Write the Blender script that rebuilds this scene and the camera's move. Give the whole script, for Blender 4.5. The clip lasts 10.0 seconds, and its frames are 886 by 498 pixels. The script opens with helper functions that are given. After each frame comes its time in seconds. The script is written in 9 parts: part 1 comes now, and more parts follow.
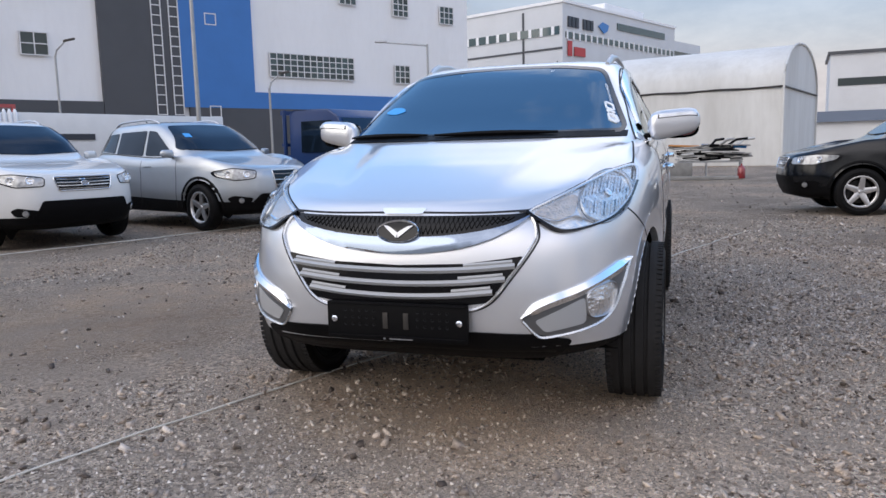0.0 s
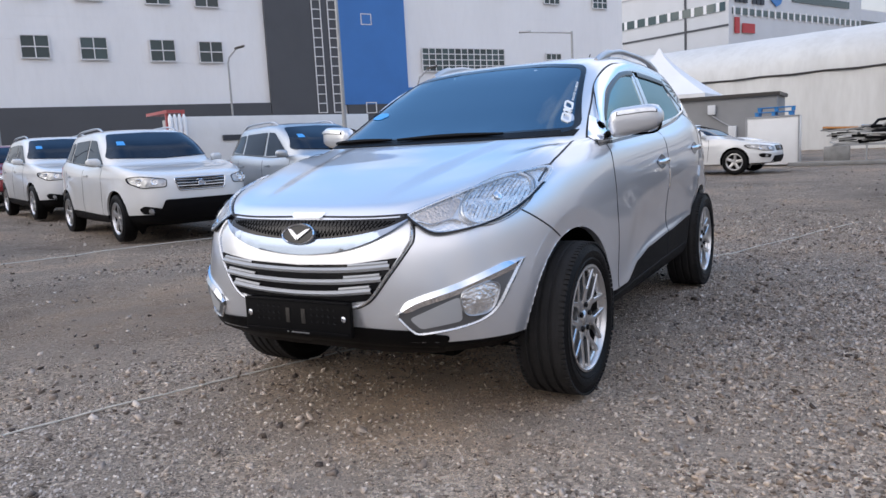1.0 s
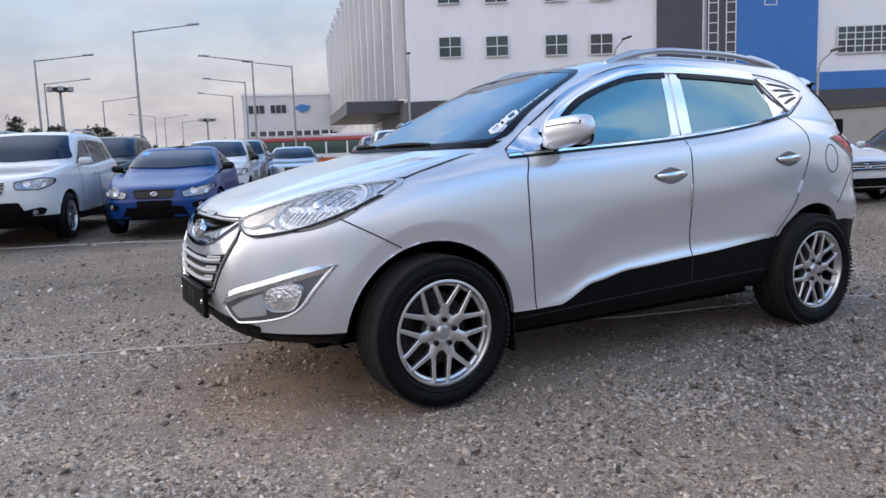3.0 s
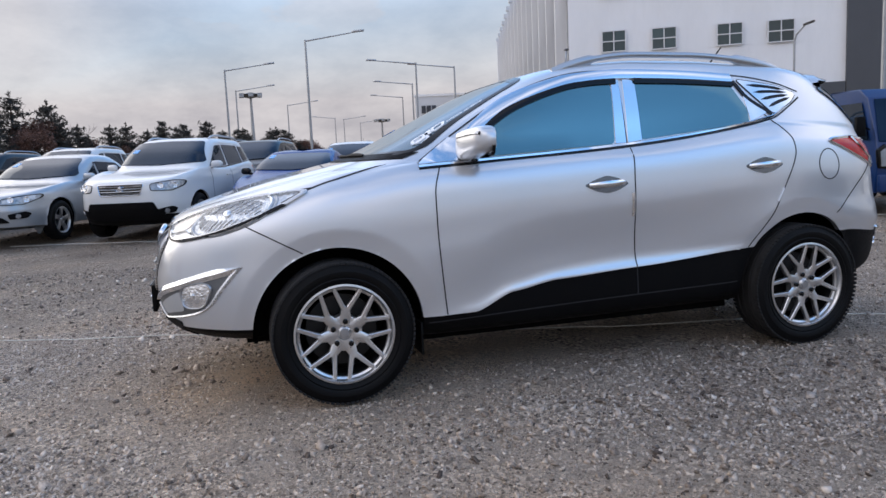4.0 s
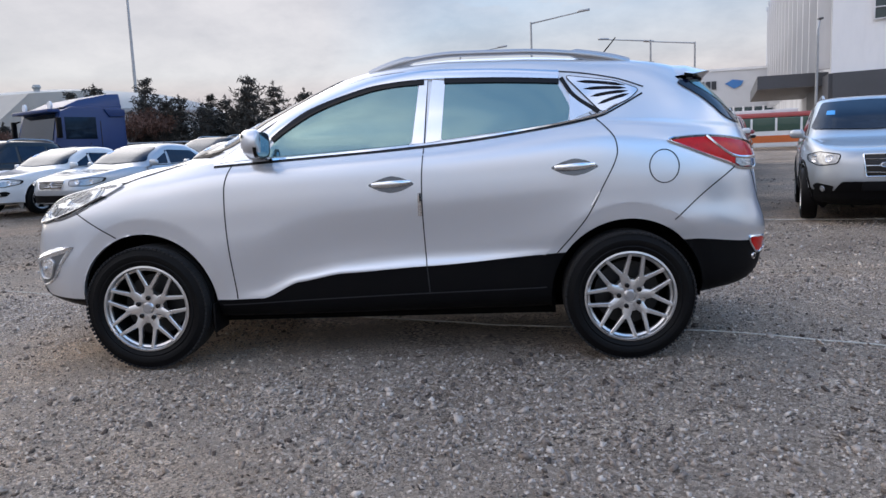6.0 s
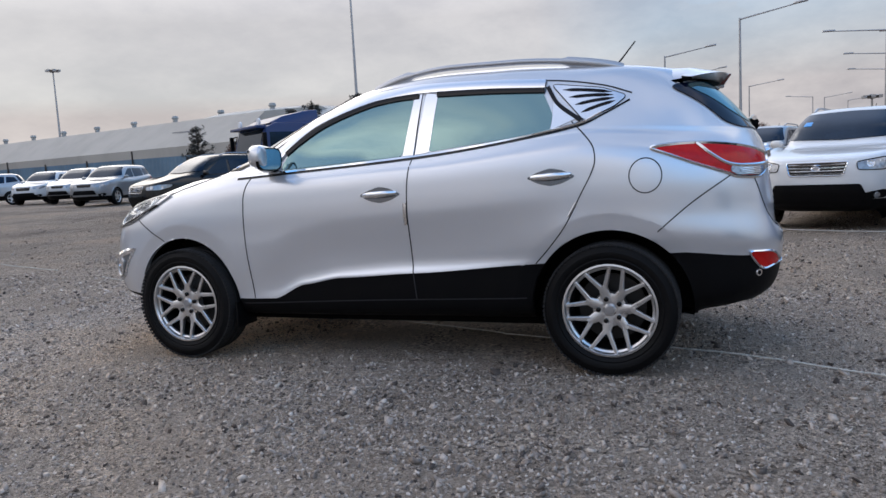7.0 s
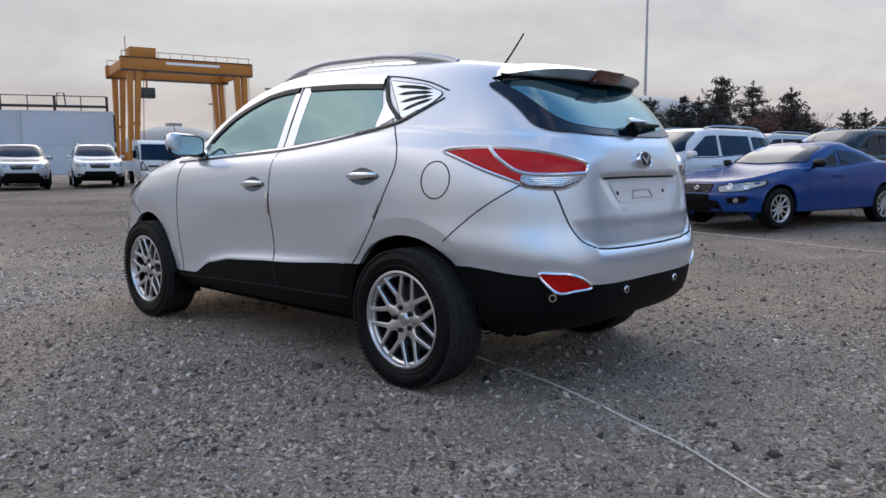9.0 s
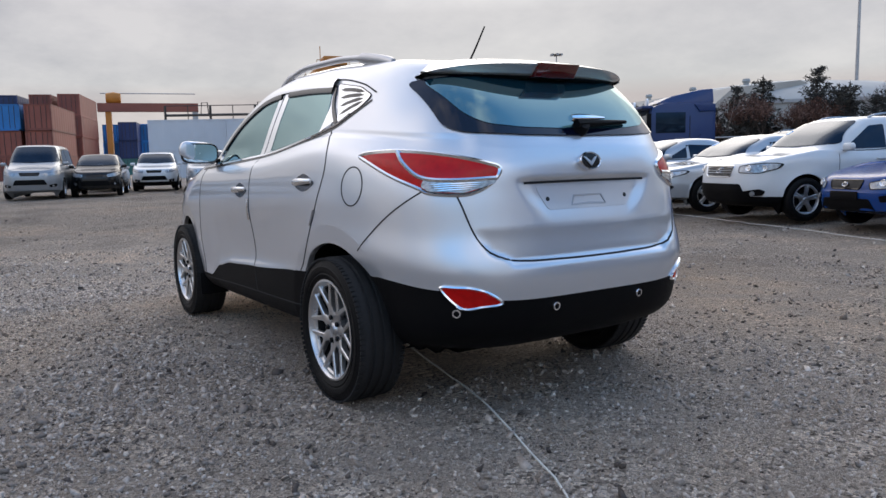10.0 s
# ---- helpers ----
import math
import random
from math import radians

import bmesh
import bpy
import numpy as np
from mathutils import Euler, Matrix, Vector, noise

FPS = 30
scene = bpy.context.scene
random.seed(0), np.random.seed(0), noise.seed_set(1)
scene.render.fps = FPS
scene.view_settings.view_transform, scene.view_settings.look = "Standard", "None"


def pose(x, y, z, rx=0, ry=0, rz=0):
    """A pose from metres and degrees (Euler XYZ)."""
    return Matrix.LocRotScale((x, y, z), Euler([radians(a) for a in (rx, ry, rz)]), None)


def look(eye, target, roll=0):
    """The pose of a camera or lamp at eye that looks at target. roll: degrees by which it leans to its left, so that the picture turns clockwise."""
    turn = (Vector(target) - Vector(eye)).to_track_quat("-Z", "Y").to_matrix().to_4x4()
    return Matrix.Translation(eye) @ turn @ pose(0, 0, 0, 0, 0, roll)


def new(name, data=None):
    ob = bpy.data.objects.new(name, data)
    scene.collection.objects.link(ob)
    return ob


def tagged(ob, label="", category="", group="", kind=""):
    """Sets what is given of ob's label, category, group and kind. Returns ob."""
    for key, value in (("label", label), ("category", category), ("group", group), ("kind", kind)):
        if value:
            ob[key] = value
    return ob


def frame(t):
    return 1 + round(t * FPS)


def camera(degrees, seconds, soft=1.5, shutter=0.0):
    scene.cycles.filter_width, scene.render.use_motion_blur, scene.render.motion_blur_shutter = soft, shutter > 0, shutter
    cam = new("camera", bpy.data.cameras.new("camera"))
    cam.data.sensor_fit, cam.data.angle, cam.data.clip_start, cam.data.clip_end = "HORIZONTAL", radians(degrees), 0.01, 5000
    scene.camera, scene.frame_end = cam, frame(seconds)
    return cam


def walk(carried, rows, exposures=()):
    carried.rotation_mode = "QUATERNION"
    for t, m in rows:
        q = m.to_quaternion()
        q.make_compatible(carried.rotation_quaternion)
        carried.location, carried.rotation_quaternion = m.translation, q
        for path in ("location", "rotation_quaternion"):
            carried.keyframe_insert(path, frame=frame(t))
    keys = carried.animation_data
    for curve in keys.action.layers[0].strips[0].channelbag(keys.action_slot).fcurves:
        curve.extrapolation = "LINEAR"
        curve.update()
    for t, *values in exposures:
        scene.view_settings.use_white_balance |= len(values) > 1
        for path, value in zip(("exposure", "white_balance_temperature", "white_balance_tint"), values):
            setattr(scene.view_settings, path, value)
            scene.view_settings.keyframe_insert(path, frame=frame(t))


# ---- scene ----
cam = camera(61.7, 10.0)
METRES, EYE, TILT, LEAN, TURN = 12.045, 1.132, 0.0, 0.0, 17.74
ROWS = [
    (0.0, 0.0, 0.0, 0.0, -0.19, -7.6, 1.4),
    (0.5, 0.0387, -0.0052, 0.0004, 5.02, -8.15, 2.15),
    (1.0, 0.0868, -0.0062, 0.0025, 12.14, -7.92, 3.06),
    (1.5, 0.1323, 0.0044, 0.0009, 13.14, -8.35, 2.5),
    (2.0, 0.1804, 0.0218, 0.0025, 22.06, -8.18, 2.71),
    (2.5, 0.2225, 0.0439, 0.0018, 33.84, -7.57, 2.11),
    (4.0, 0.3403, 0.144, 0.0037, 56.29, -7.05, 2.57),
    (4.5, 0.3723, 0.1837, 0.0032, 62.63, -6.89, 1.92),
    (5.0, 0.3993, 0.229, 0.0041, 67.09, -6.79, 1.99),
    (5.5, 0.4241, 0.2746, 0.0035, 71.93, -6.99, 2.0),
    (6.0, 0.4374, 0.3222, 0.0038, 76.05, -7.71, 2.32),
    (7.5, 0.455, 0.4724, -0.0004, 100.45, -5.97, 2.86),
    (8.0, 0.4427, 0.5218, -0.0006, 105.98, -6.53, 2.41),
    (8.5, 0.4296, 0.5724, 0.0002, 110.94, -6.57, 1.7),
    (9.0, 0.4052, 0.6153, -0.0005, 114.85, -6.71, 0.2),
    (9.5, 0.3763, 0.6555, 0.0001, 124.17, -6.64, 1.07),
    (10.0, 0.3384, 0.6918, 0.0008, 129.16, -6.7, 1.26),
]
walk(cam, [(t, pose(0.975, -4.669, EYE, TILT, LEAN, TURN) @ pose(METRES * x, METRES * y, METRES * z, 90 + pitch, roll, yaw)) for t, x, y, z, yaw, pitch, roll in ROWS],
     exposures=[(0.0, 0.62, 6800, 11), (2.5, 0.70, 6800, 11), (4.5, 0.56, 6800, 11), (5.5, 0.58, 6800, 11), (6.0, 0.72, 6800, 11), (7.4, 0.46, 6950, 10), (8.0, 0.49, 6950, 10), (10.0, 0.54, 6950, 10)])

# ---- sky, sun ----
world = bpy.data.worlds.new("sky")
scene.world = world
world.use_nodes = True
wn, wl = world.node_tree.nodes, world.node_tree.links
wn.clear()


def wnode(kind, **inputs):
    n = wn.new(kind)
    for k, v in inputs.items():
        n.inputs[k.replace("_", " ")].default_value = v
    return n


sky = wnode("ShaderNodeTexSky")
sky.sky_type = "NISHITA"
sky.sun_disc = False
SUN_EL, SUN_AZ = 24.0, 222.0
sky.sun_elevation, sky.sun_rotation = radians(SUN_EL), radians(SUN_AZ)
sky.air_density, sky.dust_density, sky.ozone_density = 1.0, 0.2, 2.0
sky_gain = wnode("ShaderNodeMix")
sky_gain.data_type, sky_gain.blend_type = "RGBA", "MULTIPLY"
sky_gain.inputs[0].default_value = 1.0
sky_gain.inputs[7].default_value = (1.10, 1.50, 1.72, 1)
wl.new(sky.outputs[0], sky_gain.inputs[6])
coord = wnode("ShaderNodeTexCoord")
sep = wnode("ShaderNodeSeparateXYZ")
wl.new(coord.outputs["Generated"], sep.inputs[0])
# flatten the dome so that clouds stretch near the horizon
lift = wn.new("ShaderNodeMath")
lift.operation, lift.inputs[1].default_value = "ADD", 0.34
wl.new(sep.outputs[2], lift.inputs[0])
lift2 = wn.new("ShaderNodeMath")
lift2.operation, lift2.inputs[1].default_value = "MAXIMUM", 0.06
wl.new(lift.outputs[0], lift2.inputs[0])
flat = wn.new("ShaderNodeVectorMath")
flat.operation = "DIVIDE"
comb = wnode("ShaderNodeCombineXYZ")
for i in range(3):
    wl.new(lift2.outputs[0], comb.inputs[i])
wl.new(coord.outputs["Generated"], flat.inputs[0])
wl.new(comb.outputs[0], flat.inputs[1])
clouds = wnode("ShaderNodeTexNoise", Scale=1.3, Detail=7.0, Roughness=0.55)
wl.new(flat.outputs[0], clouds.inputs["Vector"])
cover = wnode("ShaderNodeValToRGB")
cover.color_ramp.elements[0].position, cover.color_ramp.elements[0].color = 0.50, (0.02, 0.02, 0.02, 1)
cover.color_ramp.elements[1].position, cover.color_ramp.elements[1].color = 0.62, (0.72, 0.72, 0.72, 1)
wl.new(clouds.outputs[0], cover.inputs[0])
low = wnode("ShaderNodeMapRange", From_Min=0.08, From_Max=0.36, To_Min=1.0, To_Max=0.0)
wl.new(sep.outputs[2], low.inputs[0])
fac = wn.new("ShaderNodeMath")
fac.operation = "MAXIMUM"
wl.new(cover.outputs[0], fac.inputs[0])
wl.new(low.outputs[0], fac.inputs[1])
# the southern half of the sky is overcast, the north is clearing
south = wn.new("ShaderNodeVectorMath")
south.operation = "DOT_PRODUCT"
south.inputs[1].default_value = (-0.42, -0.91, 0.0)
wl.new(coord.outputs["Generated"], south.inputs[0])
veil = wnode("ShaderNodeMapRange", From_Min=0.0, From_Max=0.6, To_Min=0.0, To_Max=0.92)
wl.new(south.outputs["Value"], veil.inputs[0])
fac2 = wn.new("ShaderNodeMath")
fac2.operation = "MAXIMUM"
wl.new(fac.outputs[0], fac2.inputs[0])
wl.new(veil.outputs[0], fac2.inputs[1])
# broken bright cloud in the south-east
south_east = wn.new("ShaderNodeVectorMath")
south_east.operation = "DOT_PRODUCT"
south_east.inputs[1].default_value = (0.78, -0.62, 0.0)
wl.new(coord.outputs["Generated"], south_east.inputs[0])
east = wnode("ShaderNodeMapRange", From_Min=0.25, From_Max=0.75, To_Min=0.0, To_Max=1.0)
wl.new(south_east.outputs["Value"], east.inputs[0])
broken = wnode("ShaderNodeMapRange", From_Min=0.40, From_Max=0.60, To_Min=0.15, To_Max=1.0)
wl.new(clouds.outputs[0], broken.inputs[0])
east_amt = wn.new("ShaderNodeMath")
east_amt.operation = "MULTIPLY"
wl.new(east.outputs[0], east_amt.inputs[0])
wl.new(broken.outputs[0], east_amt.inputs[1])
fac3 = wn.new("ShaderNodeMath")
fac3.operation = "MAXIMUM"
wl.new(fac2.outputs[0], fac3.inputs[0])
wl.new(east_amt.outputs[0], fac3.inputs[1])
# the cloud layer: grey white with darker bellies, warmer low in the south-west
belly = wnode("ShaderNodeTexNoise", Scale=2.2, Detail=8.0, Roughness=0.62)
wl.new(flat.outputs[0], belly.inputs["Vector"])
tone = wnode("ShaderNodeValToRGB")
tone.color_ramp.elements[0].position, tone.color_ramp.elements[0].color = 0.35, (4.9, 4.85, 5.4, 1)
tone.color_ramp.elements[1].position, tone.color_ramp.elements[1].color = 0.64, (7.3, 7.15, 7.55, 1)
wl.new(belly.outputs[0], tone.inputs[0])
warm_dir = wn.new("ShaderNodeVectorMath")
warm_dir.operation = "DOT_PRODUCT"
warm_dir.inputs[1].default_value = (-0.62, -0.78, 0.08)
wl.new(coord.outputs["Generated"], warm_dir.inputs[0])
warm_amt = wnode("ShaderNodeMapRange", From_Min=0.72, From_Max=1.0, To_Min=0.0, To_Max=0.35)
wl.new(warm_dir.outputs["Value"], warm_amt.inputs[0])
warm = wnode("ShaderNodeMix")
warm.data_type = "RGBA"
wl.new(warm_amt.outputs[0], warm.inputs[0])
wl.new(tone.outputs[0], warm.inputs[6])
warm.inputs[7].default_value = (7.9, 7.3, 7.05, 1)
blend = wnode("ShaderNodeMix")
blend.data_type = "RGBA"
wl.new(fac3.outputs[0], blend.inputs[0])
wl.new(sky_gain.outputs[2], blend.inputs[6])
wl.new(warm.outputs[2], blend.inputs[7])
back = wnode("ShaderNodeBackground", Strength=0.1)
# an overcast sky is brightest overhead
bright = wnode("ShaderNodeMapRange", From_Min=0.19, From_Max=0.46, To_Min=0.064, To_Max=0.185)
wl.new(sep.outputs[2], bright.inputs[0])
wl.new(bright.outputs[0], back.inputs[1])
wl.new(blend.outputs[2], back.inputs[0])
wout = wnode("ShaderNodeOutputWorld")
wl.new(back.outputs[0], wout.inputs[0])

sun = new("sun", bpy.data.lights.new("sun", "SUN"))
sun.data.energy, sun.data.angle, sun.data.color = 0.55, radians(48), (1.0, 0.95, 0.89)
az, el = radians(SUN_AZ), radians(SUN_EL)
sun.matrix_world = look((math.sin(az) * math.cos(el) * 30, math.cos(az) * math.cos(el) * 30, math.sin(el) * 30), (0, 0, 0))

# ---- materials ----
def mat(name, color, rough=0.5, metal=0.0, coat=0.0, ior=1.5, vary=0.0, vscale=6.0, grain=0.0, gscale=120.0, bump=0.0, bscale=60.0,
        dark=None, spec=0.5, emit=0.0, trans=0.0, rand=0.0, rvary=0.0, island=False, stretch=None, tint=None):
    """A surface with variation at two scales, optional relief and a random tone for each piece."""
    m = bpy.data.materials.new(name)
    m.use_nodes = True
    nd, ln = m.node_tree.nodes, m.node_tree.links
    b = nd["Principled BSDF"]
    b.inputs["Base Color"].default_value = (*color, 1)
    b.inputs["Roughness"].default_value = rough
    b.inputs["Metallic"].default_value = metal
    b.inputs["Coat Weight"].default_value = coat
    b.inputs["Coat Roughness"].default_value = 0.03
    b.inputs["IOR"].default_value = ior
    b.inputs["Specular IOR Level"].default_value = spec
    b.inputs["Transmission Weight"].default_value = trans
    if tint:
        b.inputs["Specular Tint"].default_value = (*tint, 1)
    if emit:
        b.inputs["Emission Color"].default_value = (*color, 1)
        b.inputs["Emission Strength"].default_value = emit
    if not (vary or grain or bump or rand or rvary):
        return m
    tc = nd.new("ShaderNodeTexCoord")
    src = tc.outputs["Object"]
    if stretch:
        mp = nd.new("ShaderNodeMapping")
        mp.inputs["Scale"].default_value = stretch
        ln.new(src, mp.inputs[0])
        src = mp.outputs[0]
    dk = dark or tuple(c * 0.45 for c in color)
    col = None

    def mixin(fac_out, base, other):
        mx = nd.new("ShaderNodeMix")
        mx.data_type = "RGBA"
        ln.new(fac_out, mx.inputs[0])
        if base is None:
            mx.inputs[6].default_value = (*color, 1)
        else:
            ln.new(base, mx.inputs[6])
        mx.inputs[7].default_value = (*other, 1)
        return mx.outputs[2]

    def noise_fac(scale, amount, lo=0.42, hi=0.72):
        n = nd.new("ShaderNodeTexNoise")
        n.inputs["Scale"].default_value, n.inputs["Detail"].default_value, n.inputs["Roughness"].default_value = scale, 5, 0.6
        ln.new(src, n.inputs["Vector"])
        r = nd.new("ShaderNodeMapRange")
        for k, v in (("From Min", lo), ("From Max", hi), ("To Min", 0), ("To Max", amount)):
            r.inputs[k].default_value = v
        ln.new(n.outputs[0], r.inputs[0])
        return r.outputs[0]

    if vary:
        col = mixin(noise_fac(vscale, vary), col, dk)
    if grain:
        col = mixin(noise_fac(gscale, grain), col, dk)
    if rand:
        hsv = nd.new("ShaderNodeHueSaturation")
        if island:
            rnd = nd.new("ShaderNodeNewGeometry").outputs["Random Per Island"]
        else:
            rnd = nd.new("ShaderNodeObjectInfo").outputs["Random"]
        r = nd.new("ShaderNodeMapRange")
        r.inputs["To Min"].default_value, r.inputs["To Max"].default_value = 1 - rand, 1 + rand
        ln.new(rnd, r.inputs[0])
        ln.new(r.outputs[0], hsv.inputs["Value"])
        if col is None:
            hsv.inputs["Color"].default_value = (*color, 1)
        else:
            ln.new(col, hsv.inputs["Color"])
        col = hsv.outputs[0]
    if col is not None:
        ln.new(col, b.inputs["Base Color"])
    if rvary:
        n = noise_fac(vscale * 1.7, rvary, 0.35, 0.7)
        a = nd.new("ShaderNodeMath")
        a.operation, a.inputs[1].default_value = "ADD", rough
        ln.new(n, a.inputs[0])
        ln.new(a.outputs[0], b.inputs["Roughness"])
    if bump:
        n = nd.new("ShaderNodeTexNoise")
        n.inputs["Scale"].default_value, n.inputs["Detail"].default_value = bscale, 4
        ln.new(src, n.inputs["Vector"])
        bp = nd.new("ShaderNodeBump")
        bp.inputs["Strength"].default_value, bp.inputs["Distance"].default_value = min(1.0, bump), 0.02
        ln.new(n.outputs[0], bp.inputs["Height"])
        ln.new(bp.outputs[0], b.inputs["Normal"])
    return m


def paint(name, color, metal=0.55, rough=0.34, dust=0.12, coat=1.0, grain=0.05):
    return mat(name, color, rough, metal, coat=coat, vary=dust, vscale=2.2, grain=grain, gscale=420, dark=tuple(c * 0.6 for c in color), rvary=0.07 if grain else 0.0)


SILVER = paint("silver metallic paint", (0.68, 0.695, 0.72), 0.60, 0.28, 0.03, 1.0, 0.0)
WHITE_P = paint("white car paint", (0.64, 0.645, 0.64), 0.0, 0.35)
GREYSILVER = paint("grey silver car paint", (0.28, 0.30, 0.32), 0.6, 0.33)
LIGHTSILVER = paint("light silver car paint", (0.40, 0.43, 0.46), 0.6, 0.33)
BLUE_P = paint("bright blue car paint", (0.0, 0.038, 0.18), 0.0, 0.20, 0.08, 0.0)
BLACK_P = paint("black car paint", (0.003, 0.0035, 0.0045), 0.0, 0.10, 0.02, 0.0)
RED_P = paint("red car paint", (0.22, 0.015, 0.02), 0.2, 0.3)
NAVY_P = paint("navy truck paint", (0.0, 0.026, 0.12), 0.0, 0.4, 0.12, 0.15)
CHAMP = paint("champagne car paint", (0.42, 0.40, 0.36), 0.6, 0.34)
GLASS_T = mat("dark tinted glass", (0.006, 0.034, 0.050), 0.02, 0, ior=3.2, coat=0.0, tint=(0.66, 1.0, 0.98))
GLASS_W = mat("dark tinted windscreen glass", (0.004, 0.022, 0.055), 0.02, 0, ior=2.35, coat=0.0, tint=(0.62, 0.88, 1.0))
GLASS_B = mat("printed black glass border", (0.003, 0.005, 0.016), 0.04, 0, ior=1.5)
GLASS_P = mat("dark car glass", (0.006, 0.011, 0.018), 0.03, 0, ior=1.5, spec=0.34, vary=0.6, vscale=2.5, dark=(0.016, 0.026, 0.040), tint=(0.34, 0.62, 1.0))
LENS = bpy.data.materials.new("clear lamp lens")
LENS.use_nodes = True
lens_n, lens_l = LENS.node_tree.nodes, LENS.node_tree.links
lens_n.clear()
lens_mix = lens_n.new("ShaderNodeMixShader")
lens_mix.inputs[0].default_value = 0.10
lens_t, lens_g = lens_n.new("ShaderNodeBsdfTransparent"), lens_n.new("ShaderNodeBsdfGlossy")
lens_t.inputs[0].default_value = (0.93, 0.95, 0.96, 1)
lens_g.inputs["Roughness"].default_value = 0.03
lens_l.new(lens_t.outputs[0], lens_mix.inputs[1])
lens_l.new(lens_g.outputs[0], lens_mix.inputs[2])
lens_l.new(lens_mix.outputs[0], lens_n.new("ShaderNodeOutputMaterial").inputs[0])
LENS_S = mat("silvery lamp glass", (0.60, 0.63, 0.66), 0.12, 0.55, coat=1.0, vary=0.5, vscale=14, dark=(0.2, 0.21, 0.22))
REFLECT = mat("lamp reflector", (0.82, 0.82, 0.82), 0.16, 0.95, vary=0.6, vscale=40, dark=(0.30, 0.31, 0.33), bump=0.5, bscale=70)
LAMP_DK = mat("lamp inner housing", (0.80, 0.80, 0.81), 0.20, 0.75, vary=0.35, vscale=24, dark=(0.38, 0.38, 0.40), bump=0.3, bscale=45)
LAMP_C = mat("parked car lamp glass", (0.36, 0.37, 0.38), 0.15, 0.4, coat=0.6, vary=0.7, vscale=22, dark=(0.08, 0.08, 0.085))
REV_L = mat("clear reversing lens", (0.42, 0.43, 0.44), 0.16, 0.5, coat=0.6, vary=0.8, vscale=70, dark=(0.06, 0.06, 0.065))
FOG_G = mat("grey satin fog lamp bezel", (0.16, 0.165, 0.17), 0.35, 0.6, rvary=0.1)
CUP_DK = mat("darkened chrome", (0.17, 0.18, 0.20), 0.14, 1.0)
SLAT_S = mat("pale silver slat", (0.40, 0.41, 0.42), 0.4, 0.1, rvary=0.1)
AMBER = mat("amber bulb cover", (0.62, 0.55, 0.50), 0.2, 0.5, coat=1.0, vary=0.6, vscale=50, dark=(0.30, 0.26, 0.24), bump=0.5, bscale=90)
# chrome of the grille wing, its blue sky reflection put into the colour
CHROME_B = mat("chrome with painted sky tone", (0.25, 0.30, 0.38), 0.06, 1.0, rvary=0.05, vscale=9)
TRIM_S = mat("brushed bright trim", (0.60, 0.61, 0.62), 0.22, 0.75, rvary=0.1, vscale=9)
CHROME = mat("chrome", (0.80, 0.82, 0.85), 0.07, 1.0, rvary=0.06, vscale=9)
SATIN = mat("satin silver trim", (0.45, 0.46, 0.48), 0.28, 0.9, rvary=0.1)
BLACKPL = mat("black textured plastic", (0.0028, 0.0028, 0.0034), 0.55, 0, vary=0.4, vscale=8, dark=(0.0055, 0.005, 0.0048), bump=0.15, bscale=400, spec=0.11)
GLOSSBK = mat("gloss black trim", (0.004, 0.004, 0.005), 0.16, 0, spec=0.3)
SEAM = mat("panel gap", (0.012, 0.012, 0.014), 0.7)
WELL = mat("dark underbody", (0.004, 0.004, 0.004), 0.9, 0, vary=0.5, vscale=9, dark=(0.010, 0.009, 0.007), spec=0.05)
RUBBER = mat("tyre rubber", (0.0035, 0.0035, 0.004), 0.5, 0, vary=0.5, vscale=7, dark=(0.007, 0.0065, 0.006), bump=0.2, bscale=220, spec=0.14)
TREAD = mat("dusty tyre tread", (0.028, 0.027, 0.027), 0.8, 0, vary=0.6, vscale=9, dark=(0.018, 0.017, 0.016), grain=0.4, gscale=90, bump=0.2, bscale=220, spec=0.2)
ALLOY = mat("machined silver alloy", (0.66, 0.655, 0.65), 0.27, 0.95, vary=0.2, vscale=14, dark=(0.35, 0.33, 0.31), rvary=0.12)
# near black: the shade behind the spokes is put into this alloy's colour
ALLOY_D = mat("alloy barrel darkened for shade", (0.035, 0.035, 0.036), 0.45, 0.8, vary=0.5, vscale=11, dark=(0.06, 0.055, 0.05))
STEEL_DK = mat("dark brake steel", (0.07, 0.065, 0.06), 0.5, 0.7, vary=0.4, vscale=20)
RED_L = mat("red lamp lens", (0.56, 0.004, 0.004), 0.16, 0, coat=0.0, spec=0.3, vary=0.5, vscale=30, dark=(0.34, 0.002, 0.002))
RED_D = mat("dark red lamp lens", (0.10, 0.004, 0.005), 0.10, 0, coat=1.0)
PLASTIC_W = mat("white sticker film", (0.8, 0.82, 0.84), 0.4)
BLUE_S = mat("blue sticker film", (0.05, 0.33, 0.75), 0.35)
MIRROR = mat("mirror glass", (0.75, 0.8, 0.85), 0.015, 1.0)
CLAD_W = mat("white metal cladding", (0.80, 0.81, 0.82), 0.45, 0, vary=0.10, vscale=0.25, grain=0.06, gscale=3, stretch=(1, 1, 0.25))
CLAD_B = mat("blue metal cladding", (0.035, 0.17, 0.47), 0.45, 0, vary=0.2, vscale=0.25)
CLAD_D = mat("dark grey metal cladding", (0.065, 0.07, 0.08), 0.5, 0, vary=0.25, vscale=0.3)
CLAD_G = mat("pale grey wall panel", (0.60, 0.62, 0.64), 0.6, 0, vary=0.15, vscale=0.2)
RIBWALL = mat("weathered rib cladding", (0.64, 0.65, 0.66), 0.5, 0, vary=0.5, vscale=0.35, dark=(0.22, 0.22, 0.23), stretch=(1, 1, 0.12))
WIN_G = mat("greenish window glass", (0.03, 0.055, 0.06), 0.08, 0, ior=1.7, rand=0.5)
